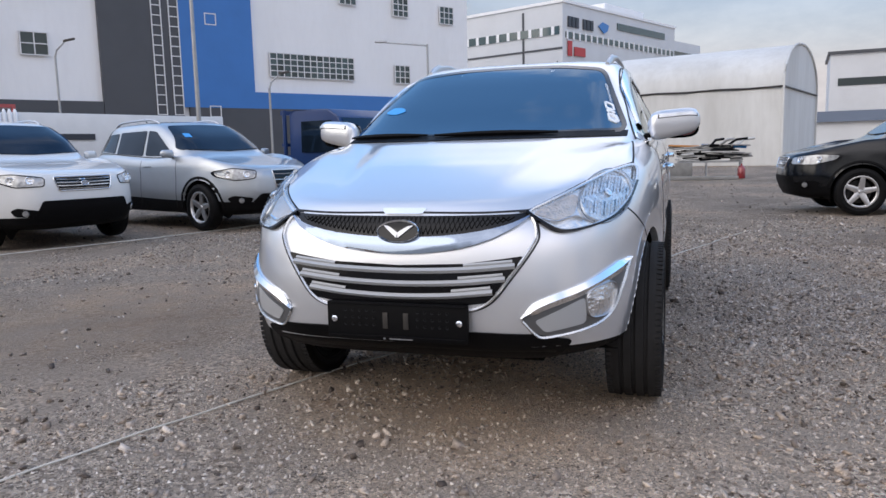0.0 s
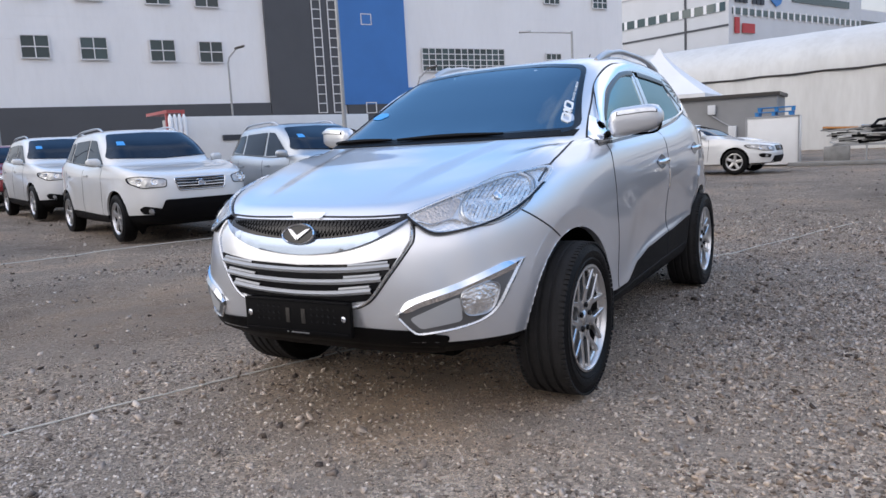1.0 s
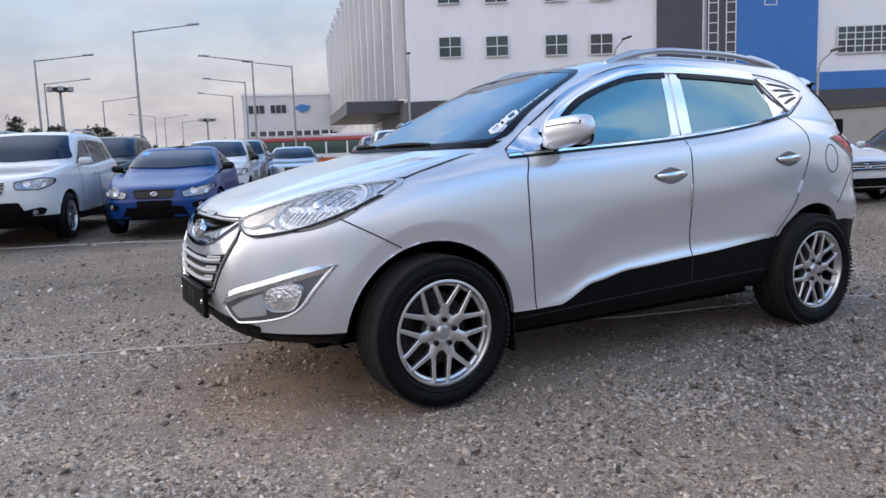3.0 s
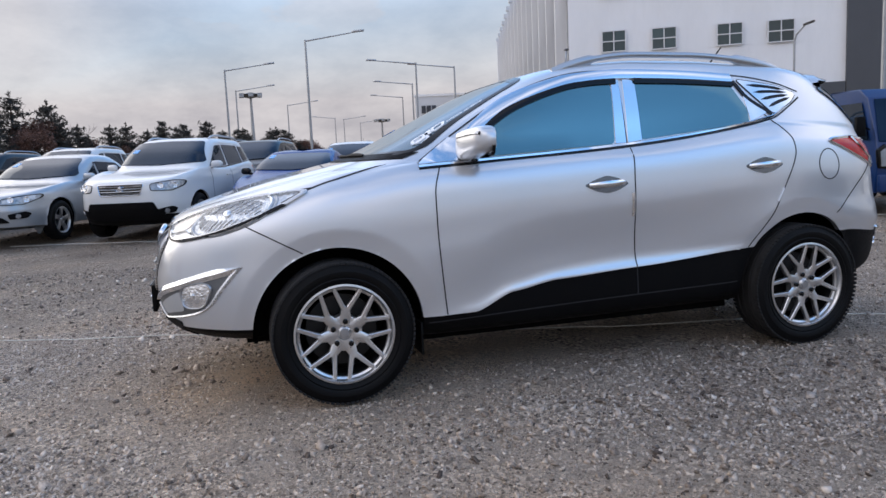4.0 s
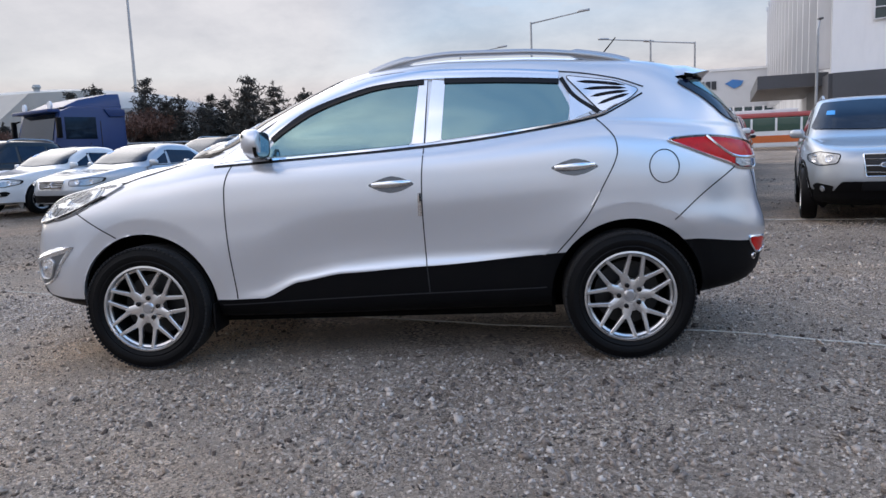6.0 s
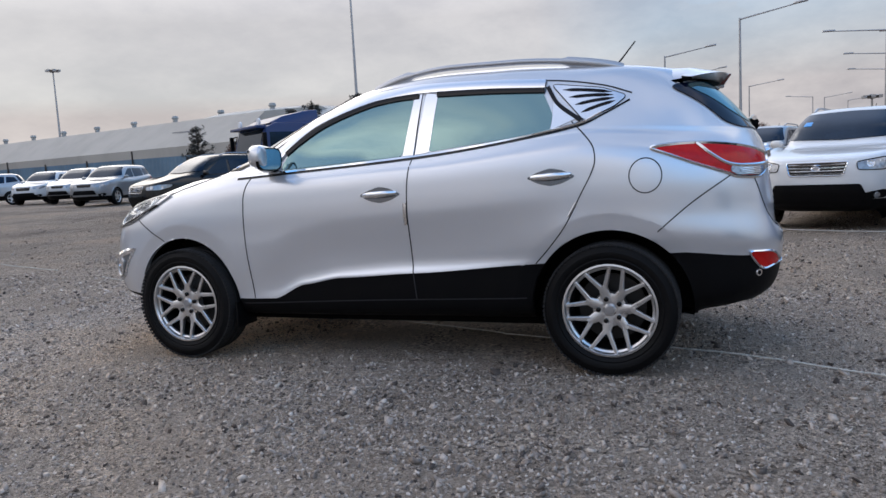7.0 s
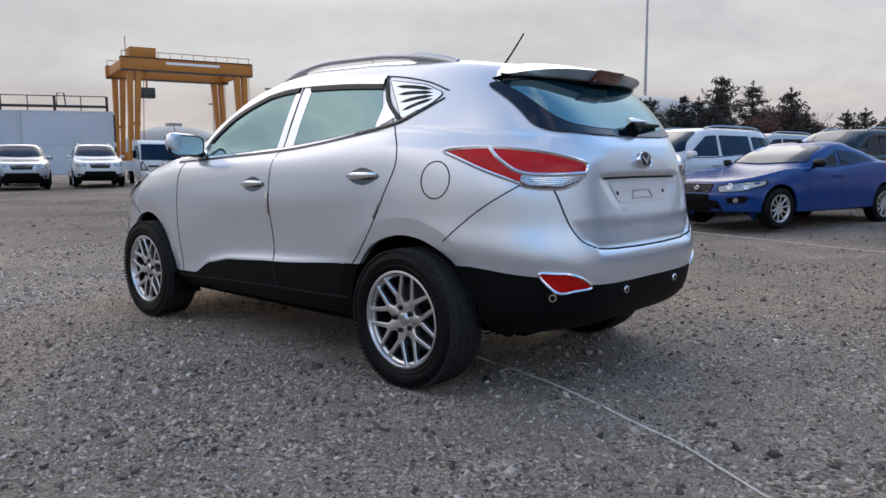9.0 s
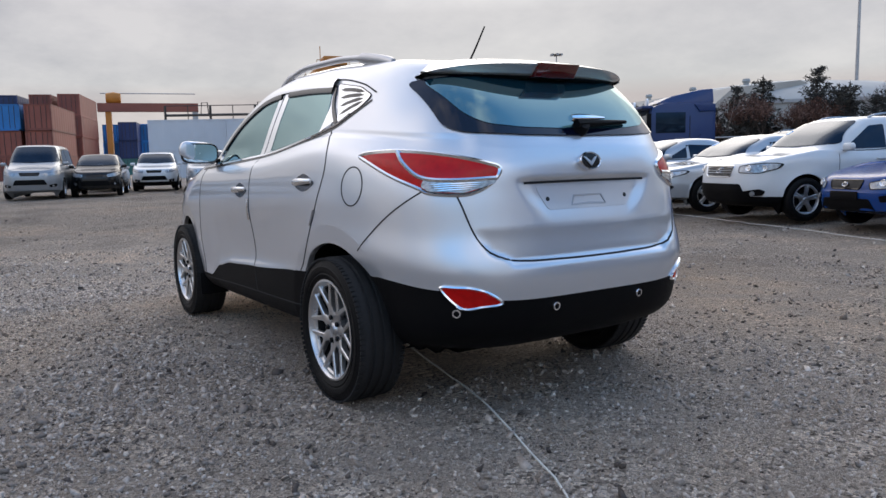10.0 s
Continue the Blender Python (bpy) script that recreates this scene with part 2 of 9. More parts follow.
WIN_F = mat("white window frame", (0.7, 0.71, 0.72), 0.4, vary=0.15)
TARP = mat("cream tarpaulin fabric", (0.62, 0.625, 0.61), 0.75, 0, vary=0.5, vscale=0.5, grain=0.15, gscale=4, dark=(0.40, 0.395, 0.375), stretch=(1, 1, 0.22))
TENT = mat("white tent fabric", (0.78, 0.79, 0.80), 0.7, 0, vary=0.12, vscale=0.8)
OFFICE = mat("grey office container panel", (0.24, 0.245, 0.25), 0.6, 0, vary=0.3, vscale=0.7)
GALV = mat("galvanised steel pole", (0.36, 0.37, 0.38), 0.45, 0.6, vary=0.3, vscale=3)
GANTRY = mat("orange yellow crane paint", (0.46, 0.165, 0.018), 0.5, 0, vary=0.45, vscale=0.4, dark=(0.26, 0.10, 0.022))
BARK = mat("bark", (0.07, 0.05, 0.04), 0.9, 0, vary=0.5, vscale=5)
NEEDLE = mat("pine foliage", (0.050, 0.048, 0.042), 0.8, 0, rand=0.5, island=True, spec=0.2)
RUSSET = mat("russet dry foliage", (0.125, 0.070, 0.054), 0.85, 0, rand=0.5, island=True, spec=0.2)
TWIG = mat("bare twigs", (0.24, 0.20, 0.185), 0.9, 0, rand=0.3, island=True)
CORTEN = mat("rust red container paint", (0.25, 0.075, 0.052), 0.6, 0, vary=0.35, vscale=0.4, rand=0.25)
CONT_B = mat("blue container paint", (0.012, 0.19, 0.50), 0.55, 0, vary=0.3, vscale=0.4, rand=0.35)
CONT_T = mat("teal container paint", (0.05, 0.19, 0.19), 0.55, 0, vary=0.3, vscale=0.4, rand=0.3)
CONT_W = mat("white container panel", (0.50, 0.54, 0.58), 0.55, 0, vary=0.18, vscale=0.3)
FENCE_B = mat("faded blue fence sheet", (0.11, 0.19, 0.26), 0.75, 0, vary=0.5, vscale=0.4)
PALLET = mat("blue plastic pallet", (0.02, 0.20, 0.50), 0.5, vary=0.2)
JUNK_W = mat("grey scrap metal", (0.40, 0.40, 0.39), 0.5, 0.4, vary=0.5, vscale=4, rand=0.4)
WRAP = mat("pale teal plastic wrapper", (0.36, 0.48, 0.49), 0.28, 0, vary=0.5, vscale=30, dark=(0.20, 0.30, 0.31), bump=0.3, bscale=60)
JUNK_O = mat("orange scrap plastic", (0.45, 0.20, 0.06), 0.6, vary=0.4)
SHED = mat("grey beige roof sheet", (0.43, 0.40, 0.35), 0.8, 0, vary=0.3, vscale=0.25, stretch=(1, 1, 0.3))
CONT_N = mat("navy container paint", (0.018, 0.04, 0.13), 0.55, 0, vary=0.3, vscale=0.4, rand=0.3)
DOME = mat("grey dome sheet", (0.34, 0.35, 0.34), 0.6, 0, vary=0.3, vscale=0.3)
ROPE = mat("pale rope", (0.74, 0.70, 0.63), 0.9, 0, vary=0.4, vscale=20, bump=0.5, bscale=300)
BUSRED = mat("red coach paint", (0.40, 0.07, 0.07), 0.4, coat=0.5)
BUSGRN = mat("green coach glass", (0.035, 0.08, 0.06), 0.1, ior=1.6)
BUSORA = mat("orange barrier sheet", (0.55, 0.13, 0.03), 0.6, vary=0.3)
WHITEVAN = mat("white vehicle panel", (0.72, 0.73, 0.73), 0.4, 0, coat=0.5, vary=0.15, vscale=1.2)
INK = mat("dark sign ink", (0.03, 0.035, 0.045), 0.5)
SIGN_B = mat("blue sign ink", (0.05, 0.2, 0.5), 0.5)
SIGN_R = mat("red sign ink", (0.45, 0.04, 0.04), 0.5)


def gravel_mat(name, stone=False):
    m = bpy.data.materials.new(name)
    m.use_nodes = True
    nd, ln = m.node_tree.nodes, m.node_tree.links
    b = nd["Principled BSDF"]
    b.inputs["Roughness"].default_value = 0.92
    b.inputs["Specular IOR Level"].default_value = 0.2
    tc = nd.new("ShaderNodeTexCoord")

    def node(kind, **kw):
        n = nd.new(kind)
        for k, v in kw.items():
            n.inputs[k.replace("_", " ")].default_value = v
        return n

    def ramp(src, stops):
        r = nd.new("ShaderNodeValToRGB")
        e = r.color_ramp.elements
        while len(e) < len(stops):
            e.new(0.5)
        for el_, (p, c) in zip(e, stops):
            el_.position, el_.color = p, (*c, 1)
        ln.new(src, r.inputs[0])
        return r.outputs[0]

    def mix(fac_, a, c, kind="MIX", amount=None):
        mx = nd.new("ShaderNodeMix")
        mx.data_type, mx.blend_type = "RGBA", kind
        if amount is not None:
            mx.inputs[0].default_value = amount
        else:
            ln.new(fac_, mx.inputs[0])
        ln.new(a, mx.inputs[6])
        ln.new(c, mx.inputs[7])
        return mx.outputs[2]

    # broad patches: grey crushed stone, tan sandy dirt
    broad = node("ShaderNodeTexNoise", Scale=0.33, Detail=5.0, Roughness=0.6)
    ln.new(tc.outputs["Object"], broad.inputs["Vector"])
    mid = node("ShaderNodeTexNoise", Scale=2.4, Detail=5.0, Roughness=0.6)
    ln.new(tc.outputs["Object"], mid.inputs["Vector"])
    if stone:
        geo = nd.new("ShaderNodeNewGeometry")
        base = ramp(geo.outputs["Random Per Island"], [(0.0, (0.07, 0.058, 0.052)), (0.25, (0.22, 0.187, 0.163)), (0.6, (0.38, 0.328, 0.285)), (0.9, (0.50, 0.438, 0.386)), (1.0, (0.62, 0.56, 0.50))])
        fine = node("ShaderNodeTexNoise", Scale=90.0, Detail=3.0)
        ln.new(tc.outputs["Object"], fine.inputs["Vector"])
        speck = ramp(fine.outputs[0], [(0.3, (0.75, 0.75, 0.75)), (0.7, (1.1, 1.1, 1.1))])
        col = mix(None, base, speck, "MULTIPLY", 1.0)
        dirt = ramp(broad.outputs[0], [(0.45, (1, 1, 1)), (0.66, (1.0, 0.90, 0.78))])
        col = mix(None, col, dirt, "MULTIPLY", 1.0)
    else:
        # a little warp keeps the stones from sitting in a regular net
        grain_ = node("ShaderNodeTexNoise", Scale=55.0, Detail=3.0, Roughness=0.6)
        ln.new(tc.outputs["Object"], grain_.inputs["Vector"])
        warp_ = nd.new("ShaderNodeVectorMath")
        warp_.operation = "MULTIPLY_ADD"
        warp_.inputs[1].default_value = (0.016, 0.016, 0.0)
        ln.new(grain_.outputs["Color"], warp_.inputs[0])
        ln.new(tc.outputs["Object"], warp_.inputs[2])
        vor, vor2, edge1, edge2 = (node("ShaderNodeTexVoronoi", Scale=q_) for q_ in (58.0, 125.0, 58.0, 125.0))
        for v_ in (edge1, edge2):
            v_.feature = "DISTANCE_TO_EDGE"
        for v_ in (vor, vor2, edge1, edge2):
            ln.new(warp_.outputs[0], v_.inputs["Vector"])
        sepc = nd.new("ShaderNodeSeparateColor")
        ln.new(vor.outputs["Color"], sepc.inputs[0])
        sepc2 = nd.new("ShaderNodeSeparateColor")
        ln.new(vor2.outputs["Color"], sepc2.inputs[0])
        pebble = ramp(sepc.outputs[0], [(0.0, (0.05, 0.041, 0.032)), (0.3, (0.29, 0.24, 0.197)), (0.65, (0.47, 0.395, 0.325)), (1.0, (0.78, 0.68, 0.575))])
        grit = ramp(sepc2.outputs[0], [(0.0, (0.06, 0.049, 0.039)), (0.35, (0.31, 0.256, 0.208)), (0.75, (0.46, 0.385, 0.316)), (1.0, (0.64, 0.55, 0.46))])
        pick = ramp(mid.outputs[0], [(0.42, (0, 0, 0)), (0.58, (1, 1, 1))])
        col = mix(pick, pebble, grit)
        sand = ramp(mid.outputs[0], [(0.3, (0.33, 0.245, 0.175)), (0.7, (0.45, 0.35, 0.26))])
        where = ramp(broad.outputs[0], [(0.50, (0, 0, 0)), (0.66, (0.3, 0.3, 0.3))])
        col = mix(where, col, sand)
        for cx_, cy_, rad_ in ((-3.0, -0.5, 1.7), (0.0, -1.6, 0.9), (3.6, 3.4, 1.8)):
            off = nd.new("ShaderNodeVectorMath")
            off.operation, off.inputs[1].default_value = "SUBTRACT", (cx_, cy_, 0)
            ln.new(tc.outputs["Object"], off.inputs[0])
            wob = nd.new("ShaderNodeVectorMath")
            wob.operation = "LENGTH"
            ln.new(off.outputs[0], wob.inputs[0])
            sm = nd.new("ShaderNodeMath")
            sm.operation, sm.inputs[1].default_value = "MULTIPLY_ADD", rad_ * 1.6
            ln.new(mid.outputs[0], sm.inputs[0])
            ln.new(wob.outputs["Value"], sm.inputs[2])
            mr_ = node("ShaderNodeMapRange", From_Min=rad_ * 1.1, From_Max=rad_ * 2.0, To_Min=0.75, To_Max=0.0)
            ln.new(sm.outputs[0], mr_.inputs[0])
            col = mix(mr_.outputs[0], col, sand)
        # darker ground colour on the far south side
        off = nd.new("ShaderNodeVectorMath")
        off.operation, off.inputs[1].default_value = "SUBTRACT", (-9.0, -27.0, 0)
        ln.new(tc.outputs["Object"], off.inputs[0])
        lng = nd.new("ShaderNodeVectorMath")
        lng.operation = "LENGTH"
        ln.new(off.outputs[0], lng.inputs[0])
        mrd = node("ShaderNodeMapRange", From_Min=14.0, From_Max=27.0, To_Min=0.86, To_Max=1.0)
        ln.new(lng.outputs["Value"], mrd.inputs[0])
        cmb = nd.new("ShaderNodeCombineColor")
        for k_ in range(3):
            ln.new(mrd.outputs[0], cmb.inputs[k_])
        col = mix(None, col, cmb.outputs[0], "MULTIPLY", 1.0)
        shade = ramp(broad.outputs[0], [(0.34, (0.62, 0.61, 0.61)), (0.5, (1.0, 1.0, 1.0)), (0.62, (1.22, 1.18, 1.14))])
        col = mix(None, col, shade, "MULTIPLY", 1.0)
        # trodden dust lies over the stones in patches
        dusty = node("ShaderNodeTexNoise", Scale=1.5, Detail=6.0, Roughness=0.68)
        ln.new(tc.outputs["Object"], dusty.inputs["Vector"])
        cover_ = ramp(dusty.outputs[0], [(0.44, (0, 0, 0)), (0.60, (0.62, 0.62, 0.62))])
        dust_c = ramp(grain_.outputs[0], [(0.3, (0.27, 0.225, 0.185)), (0.7, (0.40, 0.342, 0.29))])
        col = mix(cover_, col, dust_c)
        rise = []
        for v_, cut_ in ((edge1, 0.16), (edge2, 0.20)):
            mr_ = node("ShaderNodeMapRange", From_Min=0.0, From_Max=cut_, To_Min=0.0, To_Max=1.0)
            ln.new(v_.outputs["Distance"], mr_.inputs[0])
            rise.append(mr_.outputs[0])
        crack = nd.new("ShaderNodeMath")
        crack.operation = "MULTIPLY"
        ln.new(rise[0], crack.inputs[0])
        ln.new(rise[1], crack.inputs[1])
        tall = nd.new("ShaderNodeMath")
        tall.operation = "MULTIPLY_ADD"
        ln.new(sepc.outputs[1], tall.inputs[0])
        ln.new(rise[0], tall.inputs[1])
        ln.new(crack.outputs[0], tall.inputs[2])
        clod = node("ShaderNodeTexNoise", Scale=34.0, Detail=9.0, Roughness=0.74)
        ln.new(tc.outputs["Object"], clod.inputs["Vector"])
        clod_bp = node("ShaderNodeBump", Strength=1.0, Distance=0.034)
        ln.new(clod.outputs[0], clod_bp.inputs["Height"])
        bp = node("ShaderNodeBump", Strength=1.0, Distance=0.015)
        ln.new(clod_bp.outputs[0], bp.inputs["Normal"])
        ln.new(tall.outputs[0], bp.inputs["Height"])
        ln.new(bp.outputs[0], b.inputs["Normal"])
    # brighter look of sun-lit stone put into the colour, strongest before the silver car
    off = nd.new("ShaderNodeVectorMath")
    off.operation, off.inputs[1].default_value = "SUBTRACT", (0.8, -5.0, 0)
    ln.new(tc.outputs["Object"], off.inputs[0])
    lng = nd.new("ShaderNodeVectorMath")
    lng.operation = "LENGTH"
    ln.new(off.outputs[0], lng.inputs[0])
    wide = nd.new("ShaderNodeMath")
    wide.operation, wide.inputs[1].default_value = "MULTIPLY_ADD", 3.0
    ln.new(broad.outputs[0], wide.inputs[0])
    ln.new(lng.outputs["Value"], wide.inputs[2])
    paler = node("ShaderNodeMapRange", From_Min=3.4, From_Max=7.0, To_Min=1.44, To_Max=1.12)
    ln.new(wide.outputs[0], paler.inputs[0])
    paler_c = nd.new("ShaderNodeCombineColor")
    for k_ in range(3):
        ln.new(paler.outputs[0], paler_c.inputs[k_])
    col = mix(None, col, paler_c.outputs[0], "MULTIPLY", 1.0)
    tone_ = nd.new("ShaderNodeMix")
    tone_.data_type, tone_.blend_type = "RGBA", "MULTIPLY"
    tone_.inputs[0].default_value = 1.0
    tone_.inputs[7].default_value = (0.92, 0.905, 0.89, 1) if stone else (1.26, 1.235, 1.21, 1)
    ln.new(col, tone_.inputs[6])
    col = tone_.outputs[2]
    ln.new(col, b.inputs["Base Color"])
    return m


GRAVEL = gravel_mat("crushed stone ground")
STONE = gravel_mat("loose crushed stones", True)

# ---- mesh tools ----
from mathutils.bvhtree import BVHTree
from mathutils.geometry import delaunay_2d_cdt


class Shape:
    """Vertices and faces that grow into one mesh."""

    def __init__(self):
        self.v, self.f = [], []

    def add(self, vs, fs):
        o = len(self.v)
        self.v += [tuple(p) for p in vs]
        self.f += [tuple(i + o for i in q) for q in fs]
        return self

    def box(self, c, s, m=None):
        cx, cy, cz = c
        sx, sy, sz = (k / 2 for k in s)
        vs = [Vector((cx + a * sx, cy + b * sy, cz + d * sz)) for a in (-1, 1) for b in (-1, 1) for d in (-1, 1)]
        if m:
            vs = [m @ p for p in vs]
        return self.add(vs, [(0, 1, 3, 2), (4, 6, 7, 5), (0, 4, 5, 1), (2, 3, 7, 6), (0, 2, 6, 4), (1, 5, 7, 3)])

    def rings(self, rings, loop=True, caps=True):
        n = len(rings[0])
        vs = [p for r in rings for p in r]
        fs = []
        for i in range(len(rings) - 1):
            for j in range(n if loop else n - 1):
                k = (j + 1) % n
                fs.append((i * n + j, i * n + k, (i + 1) * n + k, (i + 1) * n + j))
        if caps and loop:
            fs += [tuple(range(n - 1, -1, -1)), tuple((len(rings) - 1) * n + j for j in range(n))]
        return self.add(vs, fs)

    def tube(self, path, r, n=8, caps=True):
        path = [Vector(p) for p in path]
        rr = r if isinstance(r, (list, tuple)) else [r] * len(path)
        out = []
        for i, p in enumerate(path):
            d = (path[min(i + 1, len(path) - 1)] - path[max(i - 1, 0)]).normalized()
            a = d.cross(Vector((0, 0, 1)) if abs(d.z) < 0.9 else Vector((0, 1, 0))).normalized()
            b = d.cross(a)
            out.append([p + (a * math.cos(2 * math.pi * k / n) + b * math.sin(2 * math.pi * k / n)) * rr[i] for k in range(n)])
        return self.rings(out, True, caps)

    def lathe(self, prof, n=48, axis="x", c=(0, 0, 0), closed=False):
        """prof: (radius, place along the axis)."""
        out = []
        for r, h in prof + ([prof[0]] if closed else []):
            ring_ = []
            for k in range(n):
                a = 2 * math.pi * k / n
                u, w = r * math.cos(a), r * math.sin(a)
                p = {"x": (h, u, w), "y": (u, h, w), "z": (u, w, h)}[axis]
                ring_.append((c[0] + p[0], c[1] + p[1], c[2] + p[2]))
            out.append(ring_)
        return self.rings(out, True, False)

    def mesh(self, name, material, smooth=35, bevel=0.0):
        me = bpy.data.meshes.new(name)
        me.from_pydata(self.v, [], self.f)
        if bevel:
            bm = bmesh.new()
            bm.from_mesh(me)
            bmesh.ops.bevel(bm, geom=[e for e in bm.edges if e.is_manifold and e.calc_face_angle(0) > 0.5], offset=bevel, segments=2, affect="EDGES", profile=0.6)
            bm.to_mesh(me)
            bm.free()
        me.materials.append(material)
        if smooth:
            me.shade_smooth()
            me.set_sharp_from_angle(angle=radians(smooth))
        me.update()
        return me


def link(name, me, parent=None, m=None, label=""):
    ob = new(name, me)
    if parent:
        ob.parent = parent
    if m is not None:
        ob.matrix_basis = m
    return tagged(ob, label)


def part(name, sh, material, parent=None, label="", smooth=35, bevel=0.0, m=None):
    return link(name, sh.mesh(name, material, smooth, bevel), parent, m, label)


def thing(name, m, label, category, group=""):
    ob = new(name)
    ob.empty_display_size = 0.2
    ob.matrix_basis = m
    return tagged(ob, label, category, group)


def knots(y, ks):
    """Smooth run through (place, value) knots."""
    if y <= ks[0][0]:
        return ks[0][1]
    for (a, p), (b, q) in zip(ks, ks[1:]):
        if y <= b:
            s = (y - a) / (b - a)
            s = s * s * (3 - 2 * s) * 0.5 + s * 0.5
            return p + (q - p) * s
    return ks[-1][1]


def fillet(poly, r, n=4):
    out = []
    k = len(poly)
    for i in range(k):
        p, a, b = Vector(poly[i]), Vector(poly[i - 1]), Vector(poly[(i + 1) % k])
        da, db = (a - p), (b - p)
        ra, rb = min(r, da.length * 0.45), min(r, db.length * 0.45)
        s, e = p + da.normalized() * ra, p + db.normalized() * rb
        for j in range(n + 1):
            t = j / n
            out.append((s * (1 - t) ** 2 + p * 2 * t * (1 - t) + e * t * t)[:])
    return out


def resample(poly, step, closed=True):
    pts = [Vector(p) for p in poly] + ([Vector(poly[0])] if closed else [])
    out = []
    for a, b in zip(pts, pts[1:]):
        n = max(1, int(math.ceil((b - a).length / step)))
        out += [a.lerp(b, i / n) for i in range(n)]
    if not closed:
        out.append(pts[-1])
    return out


def inside(p, poly):
    c = False
    for i in range(len(poly)):
        a, b = poly[i - 1], poly[i]
        if (a[1] > p[1]) != (b[1] > p[1]) and p[0] < (b[0] - a[0]) * (p[1] - a[1]) / (b[1] - a[1]) + a[0]:
            c = not c
    return c


def sweep(line, n=6):
    """A smooth run through the points of an open line."""
    p = [Vector(q) for q in line]
    out = []
    for i in range(len(p) - 1):
        a, b, c, d = p[max(i - 1, 0)], p[i], p[i + 1], p[min(i + 2, len(p) - 1)]
        l = (c - b).length
        m1 = (c - a) / max(1e-6, (b - a).length + l) * l if i else c - b
        m2 = (d - b) / max(1e-6, (d - c).length + l) * l if i + 2 < len(p) else c - b
        for k in range(n):
            t = k / n
            out.append(b * (2 * t ** 3 - 3 * t * t + 1) + m1 * (t ** 3 - 2 * t * t + t) + c * (3 * t * t - 2 * t ** 3) + m2 * (t ** 3 - t * t))
    return [tuple(q) for q in out] + [tuple(p[-1])]


def sweep_closed(line, n=5):
    """A smooth loop through the points."""
    m = len(line)
    k = sweep(list(line) + list(line) + list(line), n)
    return k[m * n:2 * m * n]


